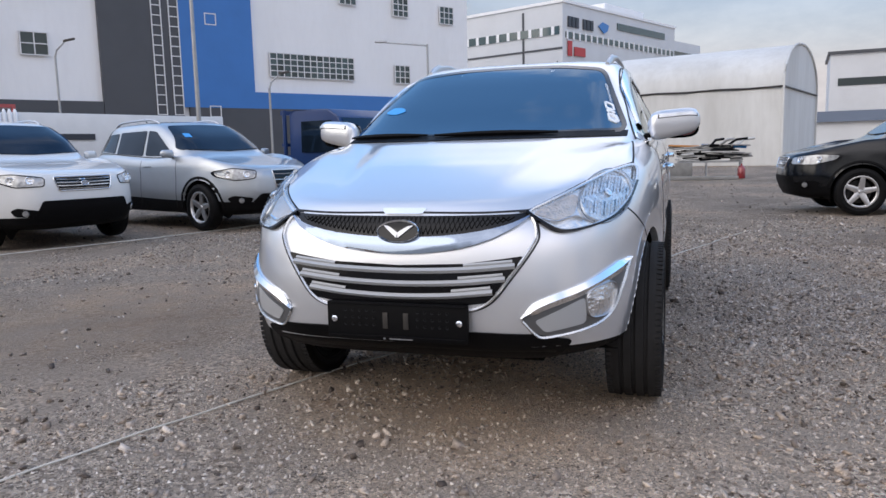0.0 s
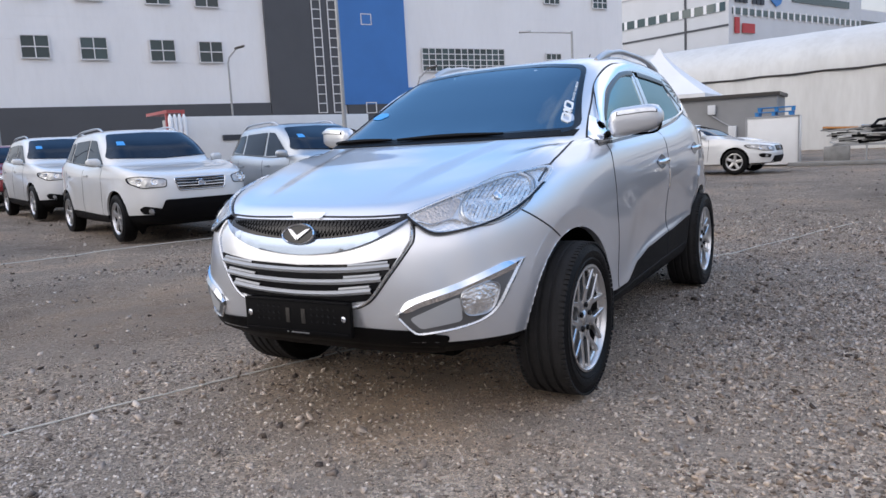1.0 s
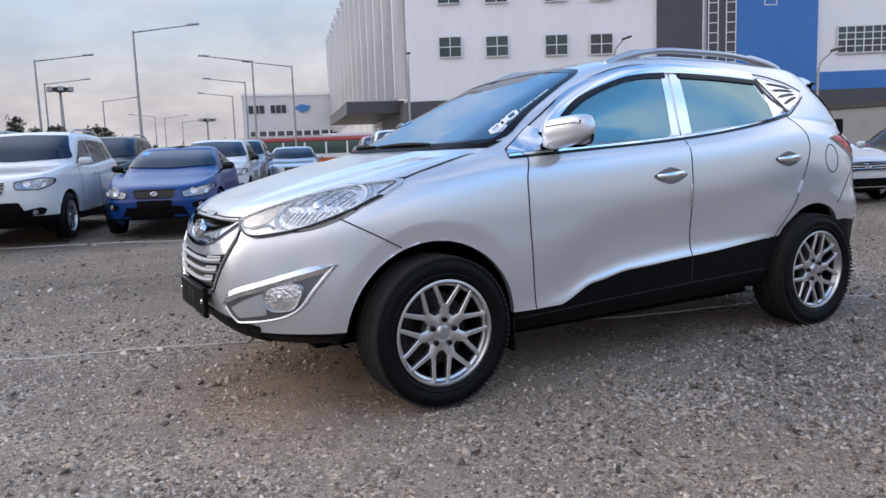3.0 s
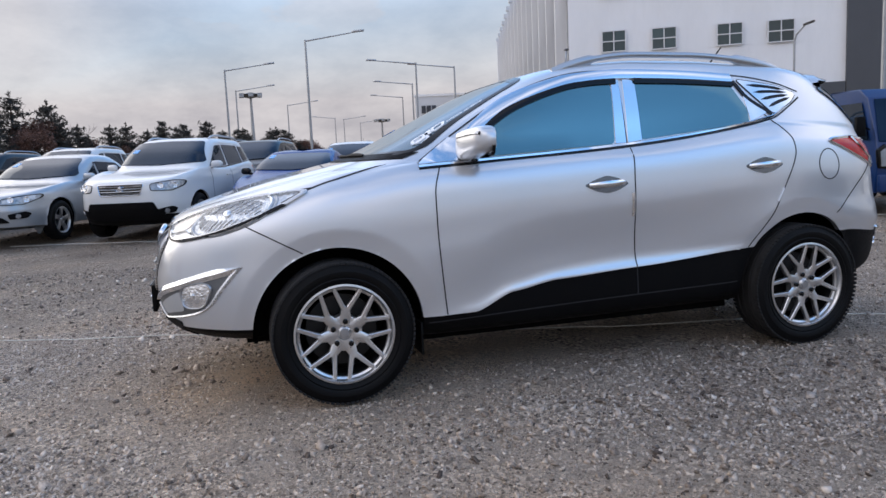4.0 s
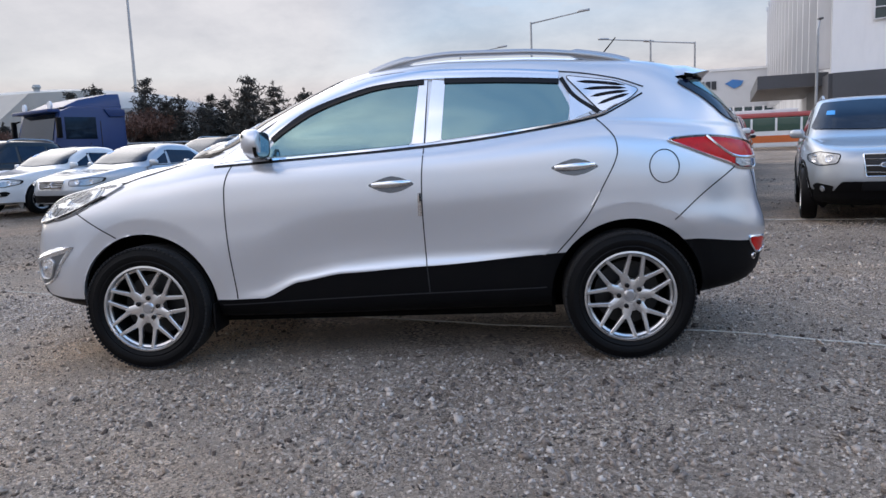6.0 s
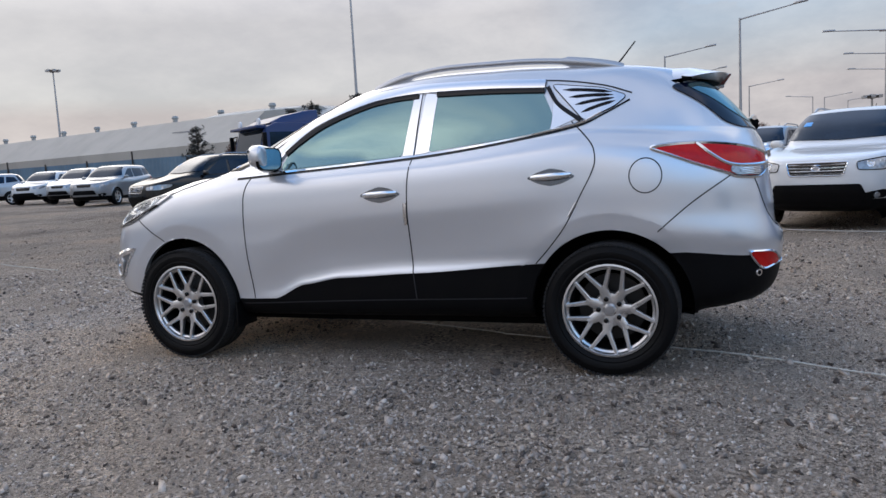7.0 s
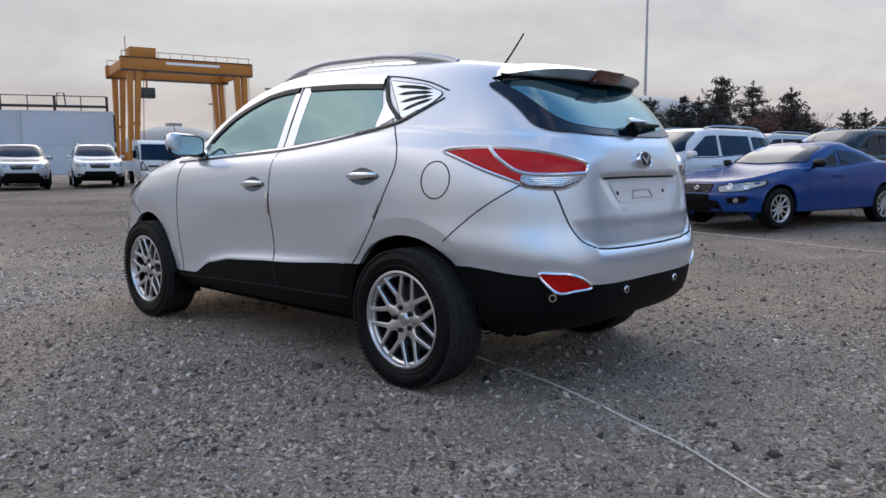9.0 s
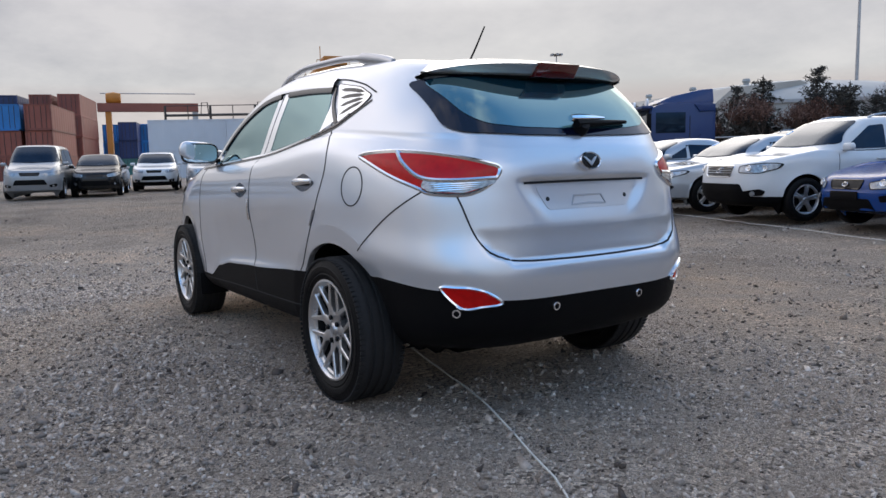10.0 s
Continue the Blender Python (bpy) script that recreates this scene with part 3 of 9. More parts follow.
class Skin:
    """The surface of a body, on which lamps, panes, gaps and trims are laid."""

    def __init__(self, vs, fs, scale=1.0):
        self.tree = BVHTree.FromPolygons(vs, fs)

    def hit(self, a, b, view):
        far = 6.0
        if view == "left":
            o, d = Vector((far, a, b)), Vector((-1, 0, 0))
        elif view == "right":
            o, d = Vector((-far, a, b)), Vector((1, 0, 0))
        elif view == "front":
            o, d = Vector((a, -far, b)), Vector((0, 1, 0))
        elif view == "rear":
            o, d = Vector((a, far, b)), Vector((0, -1, 0))
        elif view in ("corner_left", "corner_right"):
            s, k = (1 if view == "corner_left" else -1), math.sqrt(0.5)
            o, d = Vector((s * k * (far - a), k * (far + a), b)), Vector((-s * k, -k, 0))
            p, nrm, _, _ = self.tree.ray_cast(o, d)
            if p is None:
                p, nrm, _, _ = self.tree.find_nearest(o + d * (far - 1.9))
            return p, (-nrm if nrm.dot(d) > 0 else nrm)
        else:
            o, d = Vector((a, b, far)), Vector((0, 0, -1))
        p, nrm, _, _ = self.tree.ray_cast(o, d)
        if p is None:
            p, nrm, _, _ = self.tree.find_nearest(Vector((o.x if abs(d.x) < 0.5 else d.x * -0.8, o.y if abs(d.y) < 0.5 else d.y * -2.1, o.z if abs(d.z) < 0.5 else 1.2)))
        if nrm.dot(d) > 0:
            nrm = -nrm
        return p, nrm

    def patch(self, poly, view, lift=0.004, res=0.04, drop=0.012, crown=0.0):
        """A sheet in the outline poly that follows the body, lift proud of it, with edges that run into it."""
        rim_ = resample(poly, res)
        xs, ys = [p[0] for p in rim_], [p[1] for p in rim_]
        pts = list(rim_)
        n = len(rim_)
        gx = np.arange(min(xs) + res / 2, max(xs), res)
        gy = np.arange(min(ys) + res / 2, max(ys), res)
        flat_ = [p[:] for p in rim_]
        for gxx in gx:
            for gyy in gy:
                if inside((gxx, gyy), flat_) and min((gxx - q[0]) ** 2 + (gyy - q[1]) ** 2 for q in flat_) > (0.55 * res) ** 2:
                    pts.append(Vector((gxx, gyy)))
        vs2, _, fs2, *_ = delaunay_2d_cdt(pts, [(i, (i + 1) % n) for i in range(n)], [], 1, 1e-6)
        sh, low_ = Shape(), []
        top, mean = [], Vector((0, 0, 0))
        for p in vs2:
            q, nrm = self.hit(p[0], p[1], view)
            h = lift
            if crown:
                dist = min(math.hypot(p[0] - c[0], p[1] - c[1]) for c in flat_)
                h += crown * (1 - math.exp(-dist / 0.03))
            top.append(q + nrm * h)
            low_.append(q - nrm * drop)
            mean += nrm
        ref = mean.normalized()
        fs = []
        for f in fs2:
            a, b, c = (top[i] for i in f[:3])
            fs.append(f if (b - a).cross(c - a).dot(ref) > 0 else tuple(reversed(f)))
        sh.add(top, fs)
        cnt = {}
        for f in fs:
            for i in range(len(f)):
                e = (f[i], f[(i + 1) % len(f)])
                cnt[frozenset(e)] = cnt.get(frozenset(e), []) + [e]
        o = len(sh.v)
        sh.v += [tuple(p) for p in low_]
        for e in cnt.values():
            if len(e) == 1:
                a, b = e[0]
                sh.f.append((b, a, a + o, b + o))
        return sh

    def band(self, line, view, width, lift=0.004, res=0.03, closed=False, rise=0.0, taper=False, side=0.0):
        """A strip of the given width along a line on the body. rise: how round its back stands up."""
        pts = resample(line if closed or len(line) < 3 else sweep(line), res, closed)
        n = len(pts)
        sh, rows = Shape(), []
        for i, p in enumerate(pts):
            a = pts[(i - 1) % n] if closed else pts[max(i - 1, 0)]
            b = pts[(i + 1) % n] if closed else pts[min(i + 1, n - 1)]
            d = (b - a).normalized()
            nr = Vector((-d.y, d.x))
            w = width / 2
            if taper:
                w *= max(0.12, min(1, 6 * i / n, 6 * (n - 1 - i) / n))
            row = []
            for k, h in ((-1, -0.006), (-0.96, lift), (0, lift + rise), (0.96, lift), (1, -0.006)):
                q, nrm = self.hit(p.x + nr.x * w * (k + side), p.y + nr.y * w * (k + side), view)
                row.append(q + nrm * h)
            rows.append(row)
        if closed:
            rows.append(rows[0])
        flip = (rows[1][1] - rows[0][1]).cross(rows[0][3] - rows[0][1]).dot(self.hit(pts[0].x, pts[0].y, view)[1]) < 0
        sh.rings([r[::-1] for r in rows] if flip else rows, False, False)
        return sh


def flip_x(poly):
    return [(-a, b) for a, b in poly][::-1]


# ---- vehicle bodies ----
def ring_angles(L, step, ym=0.15, w=0.9, e=4.5):
    """Directions that step evenly round the plan of a body, from the nose round one flank to the tail."""
    fine = []
    for i in range(2001):
        a = math.pi * i / 2000
        s, c = math.sin(a), math.cos(a)
        r = 1 / (abs(s) ** e + abs(c) ** e) ** (1 / e)
        fine.append((a, w * r * s, -L / 2 * r * c))
    out, acc, want = [0.0], 0.0, step
    for p, q in zip(fine, fine[1:]):
        acc += math.hypot(q[1] - p[1], q[2] - p[2])
        if acc >= want:
            out.append(q[0])
            want += step
    if math.pi - out[-1] < 0.01:
        out.pop()
    return out + [math.pi]


def plan_ring(angles, w, yf, yr, nf, nr, zk, ym=0.15):
    pts = []
    k = min(1, max(0, (yf + 1.3) / 1.2))
    ym = ym * (1 - k) + (yf + yr) / 2 * k
    for a in angles:
        s, c = math.sin(a), math.cos(a)
        e = nf if c > 0 else nr
        r = 1 / (abs(s) ** e + abs(c) ** e) ** (1 / e)
        y = ym - (ym - yf) * r * c if c > 0 else ym + (yr - ym) * r * -c
        pts.append(Vector((w * r * s if 0 < a < math.pi - 1e-9 else 0.0, y, knots(y, zk))))
    return pts


def loft_rings(rings, sub):
    """Catmull-Rom between rings; sub: steps for each span."""
    out, rows_of = [], []
    for i in range(len(rings) - 1):
        p0, p1, p2, p3 = rings[max(i - 1, 0)], rings[i], rings[i + 1], rings[min(i + 2, len(rings) - 1)]
        n = sub[i]
        for k in range(n):
            t = k / n
            row = []
            for a, b, c, d in zip(p0, p1, p2, p3):
                la, lb, lc = (b - a).length + 1e-6, (c - b).length + 1e-6, (d - c).length + 1e-6
                m1 = (c - b) if la < 2e-6 else ((b - a) / la * lc * 0 + (c - a) / (la + lb)) * lb
                m2 = (c - b) if lc < 2e-6 else (d - b) / (lb + lc) * lb
                row.append(b * (2 * t ** 3 - 3 * t * t + 1) + m1 * (t ** 3 - 2 * t * t + t) + c * (3 * t * t - 2 * t ** 3) + m2 * (t ** 3 - t * t))
            out.append(row)
            rows_of.append(i)
    out.append([p.copy() for p in rings[-1]])
    return out, rows_of


def body_shell(rows, split_row, wheels, radius, flare=0.012, crease=0.0, shape=None):
    """From half rows to the painted shell, the part below split_row, and the faces of both, with round wheel openings."""
    n = len(rows[0])
    full = []
    for r in rows:
        left = [p.copy() for p in r]
        right = [Vector((-p.x, p.y, p.z)) for p in r[1:-1]][::-1]
        full.append(left + right)
    m = len(full[0])
    for row in full:
        for p in row:
            if shape:
                shape(p)
            if abs(p.x) > 0.5:
                for wy, wz in wheels:
                    d = math.hypot(p.y - wy, p.z - wz)
                    if crease:
                        if abs(d - crease) < 0.0085:
                            p.y, p.z = wy + (p.y - wy) / d * crease, wz + (p.z - wz) / d * crease
                            d = crease
                        if d < crease:
                            t = (crease - d) / (crease - radius)
                            p.x -= math.copysign(flare * min(1, max(0, t)), p.x)
                    elif d < radius + 0.10:
                        t = min(1, max(0, (radius + 0.10 - d) / 0.028))
                        p.x += math.copysign(flare * t * t * (3 - 2 * t), p.x)
    vs = [p for row in full for p in row]
    cut = set()
    for i, p in enumerate(vs):
        if abs(p.x) > 0.5 and any(math.hypot(p.y - wy, p.z - wz) < radius for wy, wz in wheels):
            cut.add(i)
    faces = []
    for i in range(len(full) - 1):
        for j in range(m):
            k = (j + 1) % m
            q = (i * m + j, i * m + k, (i + 1) * m + k, (i + 1) * m + j)
            if not all(x in cut for x in q):
                faces.append((i, q))
    used = {x for _, q in faces for x in q}
    snapped = set()
    for i in cut & used:
        p = vs[i]
        for wy, wz in wheels:
            d = math.hypot(p.y - wy, p.z - wz)
            if d < radius:
                p.y, p.z = wy + (p.y - wy) / d * radius, wz + (p.z - wz) / d * radius
                snapped.add(i)
    paint_f = [q for i, q in faces if i >= split_row]
    clad_f = [q for i, q in faces if i < split_row]
    paint_f.append(tuple((len(full) - 1) * m + j for j in range(m)))
    # returns of the wheel openings
    lips = {}
    for i, q in faces:
        for a, b in zip(q, q[1:] + q[:1]):
            if a in snapped and b in snapped:
                lips.setdefault(frozenset((a, b)), []).append((a, b, i >= split_row))
    for e in lips.values():
        if len(e) == 1:
            a, b, up = e[0]
            pa, pb = vs[a].copy(), vs[b].copy()
            s = math.copysign(0.03, pa.x)
            o = len(vs)
            vs += [pb - Vector((s, 0, 0)), pa - Vector((s, 0, 0))]
            (paint_f if up else clad_f).append((b, a, o + 1, o))
    return vs, paint_f, clad_f


def pick(vs, fs):
    idx = sorted({i for f in fs for i in f})
    at = {v: k for k, v in enumerate(idx)}
    sh = Shape()
    sh.v = [tuple(vs[i]) for i in idx]
    sh.f = [tuple(at[i] for i in f) for f in fs]
    return sh


# ---- wheels ----
def tyre_shape(r, w, rim, n=72, tread=True):
    h = w / 2
    prof = [(rim - 0.012, -h * 0.72), (rim + 0.004, -h * 0.86), (rim + 0.03, -h * 0.97), (rim + 0.036, -h * 0.945), ((r + rim) / 2 - 0.008, -h), ((r + rim) / 2 + 0.012, -h), ((r + rim) / 2 + 0.016, -h * 0.975), (r - 0.035, -h * 0.97), (r - 0.012, -h * 0.88), (r - 0.002, -h * 0.72)]
    if tread:
        for c in (-0.42, 0.0, 0.42):
            prof += [(r, h * (c - 0.08)), (r - 0.009, h * (c - 0.05)), (r - 0.009, h * (c + 0.05)), (r, h * (c + 0.08))]
    else:
        prof += [(r, 0)]
    prof += [(a, -b) for a, b in prof[:10][::-1]]
    return Shape().lathe(prof, n)


def tread_blocks(r, w, n=88):
    """Shoulder lugs across the tyre's edge."""
    sh = Shape()
    h = w / 2
    for k in range(n):
        a = 2 * math.pi * k / n
        for s in (-1, 1):
            m = Matrix.Rotation(a + (0.5 * math.pi / n if s > 0 else 0), 4, "X")
            sh.box((s * h * 0.80, 0, r - 0.0075), (h * 0.30, 2 * math.pi * r / n * 0.66, 0.009), m)
    return sh


def y_spokes(r, face, count=7):
    """Spokes that each fork into two, from the hub to the lip."""
    sh = Shape()

    def bar(p, q, w0, w1, d0, d1):
        (r0, a0, x0), (r1, a1, x1) = p, q
        P = Vector((x0, r0 * math.cos(a0), r0 * math.sin(a0)))
        Q = Vector((x1, r1 * math.cos(a1), r1 * math.sin(a1)))
        t = (Q - P).normalized()
        s = t.cross(Vector((1, 0, 0))).normalized()
        rings_ = []
        for c, w, d in ((P, w0, d0), (Q, w1, d1)):
            rings_.append([c + s * (-w / 2) - Vector((d, 0, 0)), c + s * (-w / 2) - Vector((0.004, 0, 0)), c + s * (-w * 0.32), c + s * (w * 0.32), c + s * (w / 2) - Vector((0.004, 0, 0)), c + s * (w / 2) - Vector((d, 0, 0))])
        sh.rings(rings_, True, True)

    step = 2 * math.pi / count
    for k in range(count):
        a = k * step + math.pi / 2
        bar((0.045, a, face - 0.018), (0.128, a, face - 0.009), 0.066, 0.036, 0.03, 0.03)
        for s in (-1, 1):
            bar((0.110, a + s * 0.05, face - 0.011), (r - 0.006, a + s * step * 0.335, face), 0.025, 0.018, 0.028, 0.02)
    return sh


def rim_parts(r, w, face, seg=64):
    h = w / 2
    lip = Shape().lathe([(r + 0.004, h - 0.004), (r + 0.006, h + 0.002), (r - 0.004, h + 0.004), (r - 0.010, h - 0.004), (r - 0.013, h - 0.018), (r - 0.023, h - 0.024), (r - 0.026, h - 0.034)], seg)
    barrel = Shape().lathe([(r - 0.025, h - 0.034), (r - 0.027, h - 0.04), (r - 0.028, 0), (r - 0.022, -h + 0.02), (r, -h)], seg)
    hub = Shape().lathe([(0.0005, face - 0.012), (0.026, face - 0.012), (0.030, face - 0.015), (0.034, face - 0.020), (0.070, face - 0.017), (0.086, face - 0.020), (0.090, face - 0.06)], seg // 2)
    return barrel, hub, lip


def plain_spokes(r, face, count, w0, w1, twin=False):
    sh = Shape()
    for k in range(count):
        a = 2 * math.pi * k / count + math.pi / 2
        for off in ((-0.11, 0.11) if twin else (0.0,)):
            m = Matrix.Rotation(a + off, 4, "X")
            ring_ = []
            for rr, w, x in ((0.03, w0, face - 0.02), (r * 0.55, (w0 + w1) / 2, face - 0.006), (r - 0.004, w1, face - 0.004)):
                ring_.append([m @ Vector(p) for p in ((x - 0.03, rr, -w / 2), (x - 0.005, rr, -w / 2), (x, rr, -w * 0.3), (x, rr, w * 0.3), (x - 0.005, rr, w / 2), (x - 0.03, rr, w / 2))])
            sh.rings(ring_, True, True)
    return sh


WHEELS = {}


def wheel(parent, pos, r, rim, w, left, style, detail=1):
    """wheel > tyre, rim (> spokes ...). Alike wheels share their meshes."""
    key = (r, rim, w, style)
    if key not in WHEELS:
        face = w / 2 - 0.018
        d = {"tyre": tyre_shape(r, w, rim, 72 if detail > 1 else 24, detail > 1).mesh("tyre", RUBBER)}
        if detail > 1:
            d["tyre"].materials.append(TREAD)
            for f in d["tyre"].polygons:
                if math.hypot(f.center.y, f.center.z) > r - 0.0125:
                    f.material_index = 1
            d["tread"] = tread_blocks(r, w).mesh("tread", TREAD)
        barrel, hub, lip = rim_parts(rim, w * 0.9, face, 64 if detail > 1 else 24)
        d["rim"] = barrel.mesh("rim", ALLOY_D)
        d["lip"] = lip.mesh("rim_lip", ALLOY)
        sp = {"y": lambda: y_spokes(rim, face), "five": lambda: plain_spokes(rim, face, 5, 0.10, 0.06), "twin": lambda: plain_spokes(rim, face, 5, 0.05, 0.034, True), "ten": lambda: plain_spokes(rim, face, 10, 0.035, 0.026), "steel": lambda: Shape().lathe([(0.001, face - 0.03), (rim * 0.45, face - 0.02), (rim * 0.8, face - 0.045), (rim, face - 0.03)], 24)}[style]()
        d["spokes"] = sp.mesh("spokes", ALLOY, 30)
        d["hub"] = hub.mesh("hub", ALLOY)
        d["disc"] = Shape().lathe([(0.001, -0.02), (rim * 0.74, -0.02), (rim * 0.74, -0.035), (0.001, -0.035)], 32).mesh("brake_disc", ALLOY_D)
        d["back"] = Shape().lathe([(0.001, -w * 0.36), (rim * 0.98, -w * 0.36)], 24).mesh("backing", WELL)
        if detail > 1:
            d["nut"] = Shape().lathe([(0.013, face - 0.03), (0.013, face - 0.0125), (0.009, face - 0.0105), (0.0005, face - 0.0105)], 10).mesh("wheel_nut", GLOSSBK)
            cap = Shape().lathe([(0.0005, face - 0.008), (0.020, face - 0.0085), (0.023, face - 0.0125)], 28)
            d["cap"] = cap.mesh("hub_cap", SATIN)
        WHEELS[key] = d
    d = WHEELS[key]
    root = link("wheel", d["back"], parent)
    root.matrix_basis = Matrix.Translation(pos) @ Matrix.Rotation(0 if left else math.pi, 4, "Z") @ Matrix.Rotation(0.28 if pos[1] > 0 else -0.113, 4, "X")
    for k, nm in (("tyre", "tyre"), ("tread", "tread"), ("rim", "rim"), ("lip", "rim_lip"), ("spokes", "spokes"), ("hub", "hub"), ("disc", "brake_disc"), ("cap", "hub_cap")):
        if k in d:
            o = link(nm, d[k], root)
            if k == "tread":
                tagged(o, kind="stuff")
    if "nut" in d:
        for k in range(5):
            a = 2 * math.pi * k / 5 + math.pi / 2
            link("wheel_nut", d["nut"], root, Matrix.Translation((0.006, 0.058 * math.cos(a), 0.058 * math.sin(a))))
    return root


def wells(parent, wheels, radius, half, skin):
    """Dark arches inside the wheel openings, a little within the body's skin."""
    for wy, wz in wheels:
        for s in (-1, 1):
            sh = Shape()
            prof = []
            for k in range(25):
                a = math.pi * (k / 24) * 1.24 - 0.12 * math.pi
                y, z = wy + math.cos(a) * (radius + 0.006), max(0.33, wz + math.sin(a) * (radius + 0.006))
                edge = min(half, abs(skin.hit(y, max(z, 0.36), "left")[0].x)) - 0.022
                prof.append([(s * edge, y, z), (s * (half - 0.30), y, z)])
            sh.rings(prof, False, False)
            mid_ = [p[1] for p in prof]
            sh.add(mid_, [tuple(range(len(mid_)))])
            part("wheel_housing", sh, WELL, parent)

# ---- ground ----
def gz(x, y):
    """Height of the yard: a slight rise to the west."""
    t = min(1, max(0, (-x - 7.5) / 6))
    u = min(1, max(0, (-y - 12) / 16))
    mound = 0.034 * math.exp(-(x / 2.0) ** 4 - (y / 2.8) ** 4)
    return mound + 0.12 * t * t * (3 - 2 * t) + 0.16 * u * u * (3 - 2 * u)


def graded(lo, hi, step, far, grow=1.22):
    a = list(np.arange(lo, hi + 1e-6, step))
    s, left, right = step, [], []
    x0, x1 = a[0], a[-1]
    while x1 < far:
        s *= grow
        x0, x1 = x0 - s, x1 + s
        left.append(x0)
        right.append(x1)
    return left[::-1] + a + right


def build_ground():
    xs, ys = graded(-6.0, 7.5, 0.10, 1800), graded(-7.5, 8.5, 0.10, 1800)
    vs = []
    for y in ys:
        for x in xs:
            near_ = 1 / (1 + (math.hypot(x, y) / 30) ** 2)
            z = gz(x, y) + near_ * (0.020 * noise.noise((x * 0.7, y * 0.7, 0)) + 0.008 * noise.noise((x * 3.1, y * 3.1, 4))) - 0.014
            vs.append((x, y, z))
    n = len(xs)
    fs = [(j * n + i, j * n + i + 1, (j + 1) * n + i + 1, (j + 1) * n + i) for j in range(len(ys) - 1) for i in range(n - 1)]
    sh = Shape().add(vs, fs)
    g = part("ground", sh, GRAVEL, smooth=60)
    tagged(g, "grey crushed stone yard with sandy patches", "ground", kind="structure")


def build_stones(name, count, box, lo, hi, seed, label, grit=False):
    """Loose stones: dented boxes in one mesh."""
    rng = np.random.default_rng(seed)
    x = rng.uniform(box[0], box[1], count)
    y = rng.uniform(box[2], box[3], count)
    heap = np.array([noise.noise((a * 0.9, b * 0.9, 9)) + 0.6 * noise.noise((a * 2.7, b * 2.7, 3)) for a, b in zip(x, y)])
    keep = (heap + rng.uniform(-0.55, 0.55, count) > -0.18) | (grit & (rng.random(count) < 0.75))
    keep &= ~((np.abs(x) < 0.6) & (y > -0.7) & (y < 1.3))
    # few stones on the trodden sandy patch
    keep &= ~((np.hypot((x + 3.0) / 1.5, y + 0.5) < 1.5) & (rng.random(count) < 0.8))
    x, y = x[keep], y[keep]
    count = len(x)
    s = lo * (hi / lo) ** (rng.random(count) ** 2.2)
    if grit:
        k4 = np.arange(4) * math.pi / 2
        a4 = rng.uniform(0, 6.283, count)[:, None] + k4 + rng.uniform(-0.5, 0.5, (count, 4))
        r4 = s[:, None] * rng.uniform(0.4, 0.8, (count, 4))
        zb = np.array([gz(a, b) + 0.020 * noise.noise((a * 0.7, b * 0.7, 0)) + 0.008 * noise.noise((a * 3.1, b * 3.1, 4)) for a, b in zip(x, y)]) - 0.016
        P = np.zeros((count, 5, 3))
        P[:, :4, 0], P[:, :4, 1], P[:, :4, 2] = x[:, None] + np.cos(a4) * r4, y[:, None] + np.sin(a4) * r4, (zb[:, None] + rng.uniform(-0.1, 0.3, (count, 4)) * s[:, None])
        P[:, 4, 0], P[:, 4, 1], P[:, 4, 2] = x + s * rng.uniform(-0.3, 0.3, count), y + s * rng.uniform(-0.3, 0.3, count), zb + s * rng.uniform(0.45, 0.8, count)
        tri = np.array([(0, 1, 4), (1, 2, 4), (2, 3, 4), (3, 0, 4)])
        put_stones(name, P.reshape(-1, 3), (tri[None] + (np.arange(count) * 5)[:, None, None]).reshape(-1, 3), label)
        return
    corners = np.array([(a, b, c) for a in (-1, 1) for b in (-1, 1) for c in (-1, 1)], float)
    v = corners[None] * (0.5 + 0.62 * (rng.random((count, 8, 3)) - 0.5))
    v *= (s[:, None] * rng.uniform(0.65, 1.25, (count, 3)))[:, None, :]
    v[:, :, 2] *= 0.62
    ang = rng.uniform(0, 6.283, count)
    c, d = np.cos(ang)[:, None], np.sin(ang)[:, None]
    vx, vy = v[:, :, 0] * c - v[:, :, 1] * d, v[:, :, 0] * d + v[:, :, 1] * c
    tilt = rng.uniform(-0.7, 0.7, (count, 2))
    vz = v[:, :, 2] + vx * tilt[:, :1] + vy * tilt[:, 1:]
    base = np.array([gz(a, b) + 0.020 * noise.noise((a * 0.7, b * 0.7, 0)) + 0.008 * noise.noise((a * 3.1, b * 3.1, 4)) for a, b in zip(x, y)]) - 0.014
    P = np.stack([vx + x[:, None], vy + y[:, None], vz + (base + s * 0.16)[:, None]], -1).reshape(-1, 3)
    quads = np.array([(0, 1, 3, 2), (4, 6, 7, 5), (0, 4, 5, 1), (2, 3, 7, 6), (0, 2, 6, 4), (1, 5, 7, 3)])
    F = (quads[None] + (np.arange(count) * 8)[:, None, None]).reshape(-1, 4)
    put_stones(name, P, F, label)


def put_stones(name, P, F, label):
    me = bpy.data.meshes.new(name)
    me.vertices.add(len(P))
    me.vertices.foreach_set("co", P.ravel())
    me.loops.add(F.size)
    me.loops.foreach_set("vertex_index", F.ravel().astype(np.int32))
    me.polygons.add(len(F))
    me.polygons.foreach_set("loop_start", np.arange(0, F.size, F.shape[1], dtype=np.int32))
    me.update(calc_edges=True)
    me.materials.append(STONE)
    tagged(new(name, me), label, "gravel", kind="stuff")


build_ground()

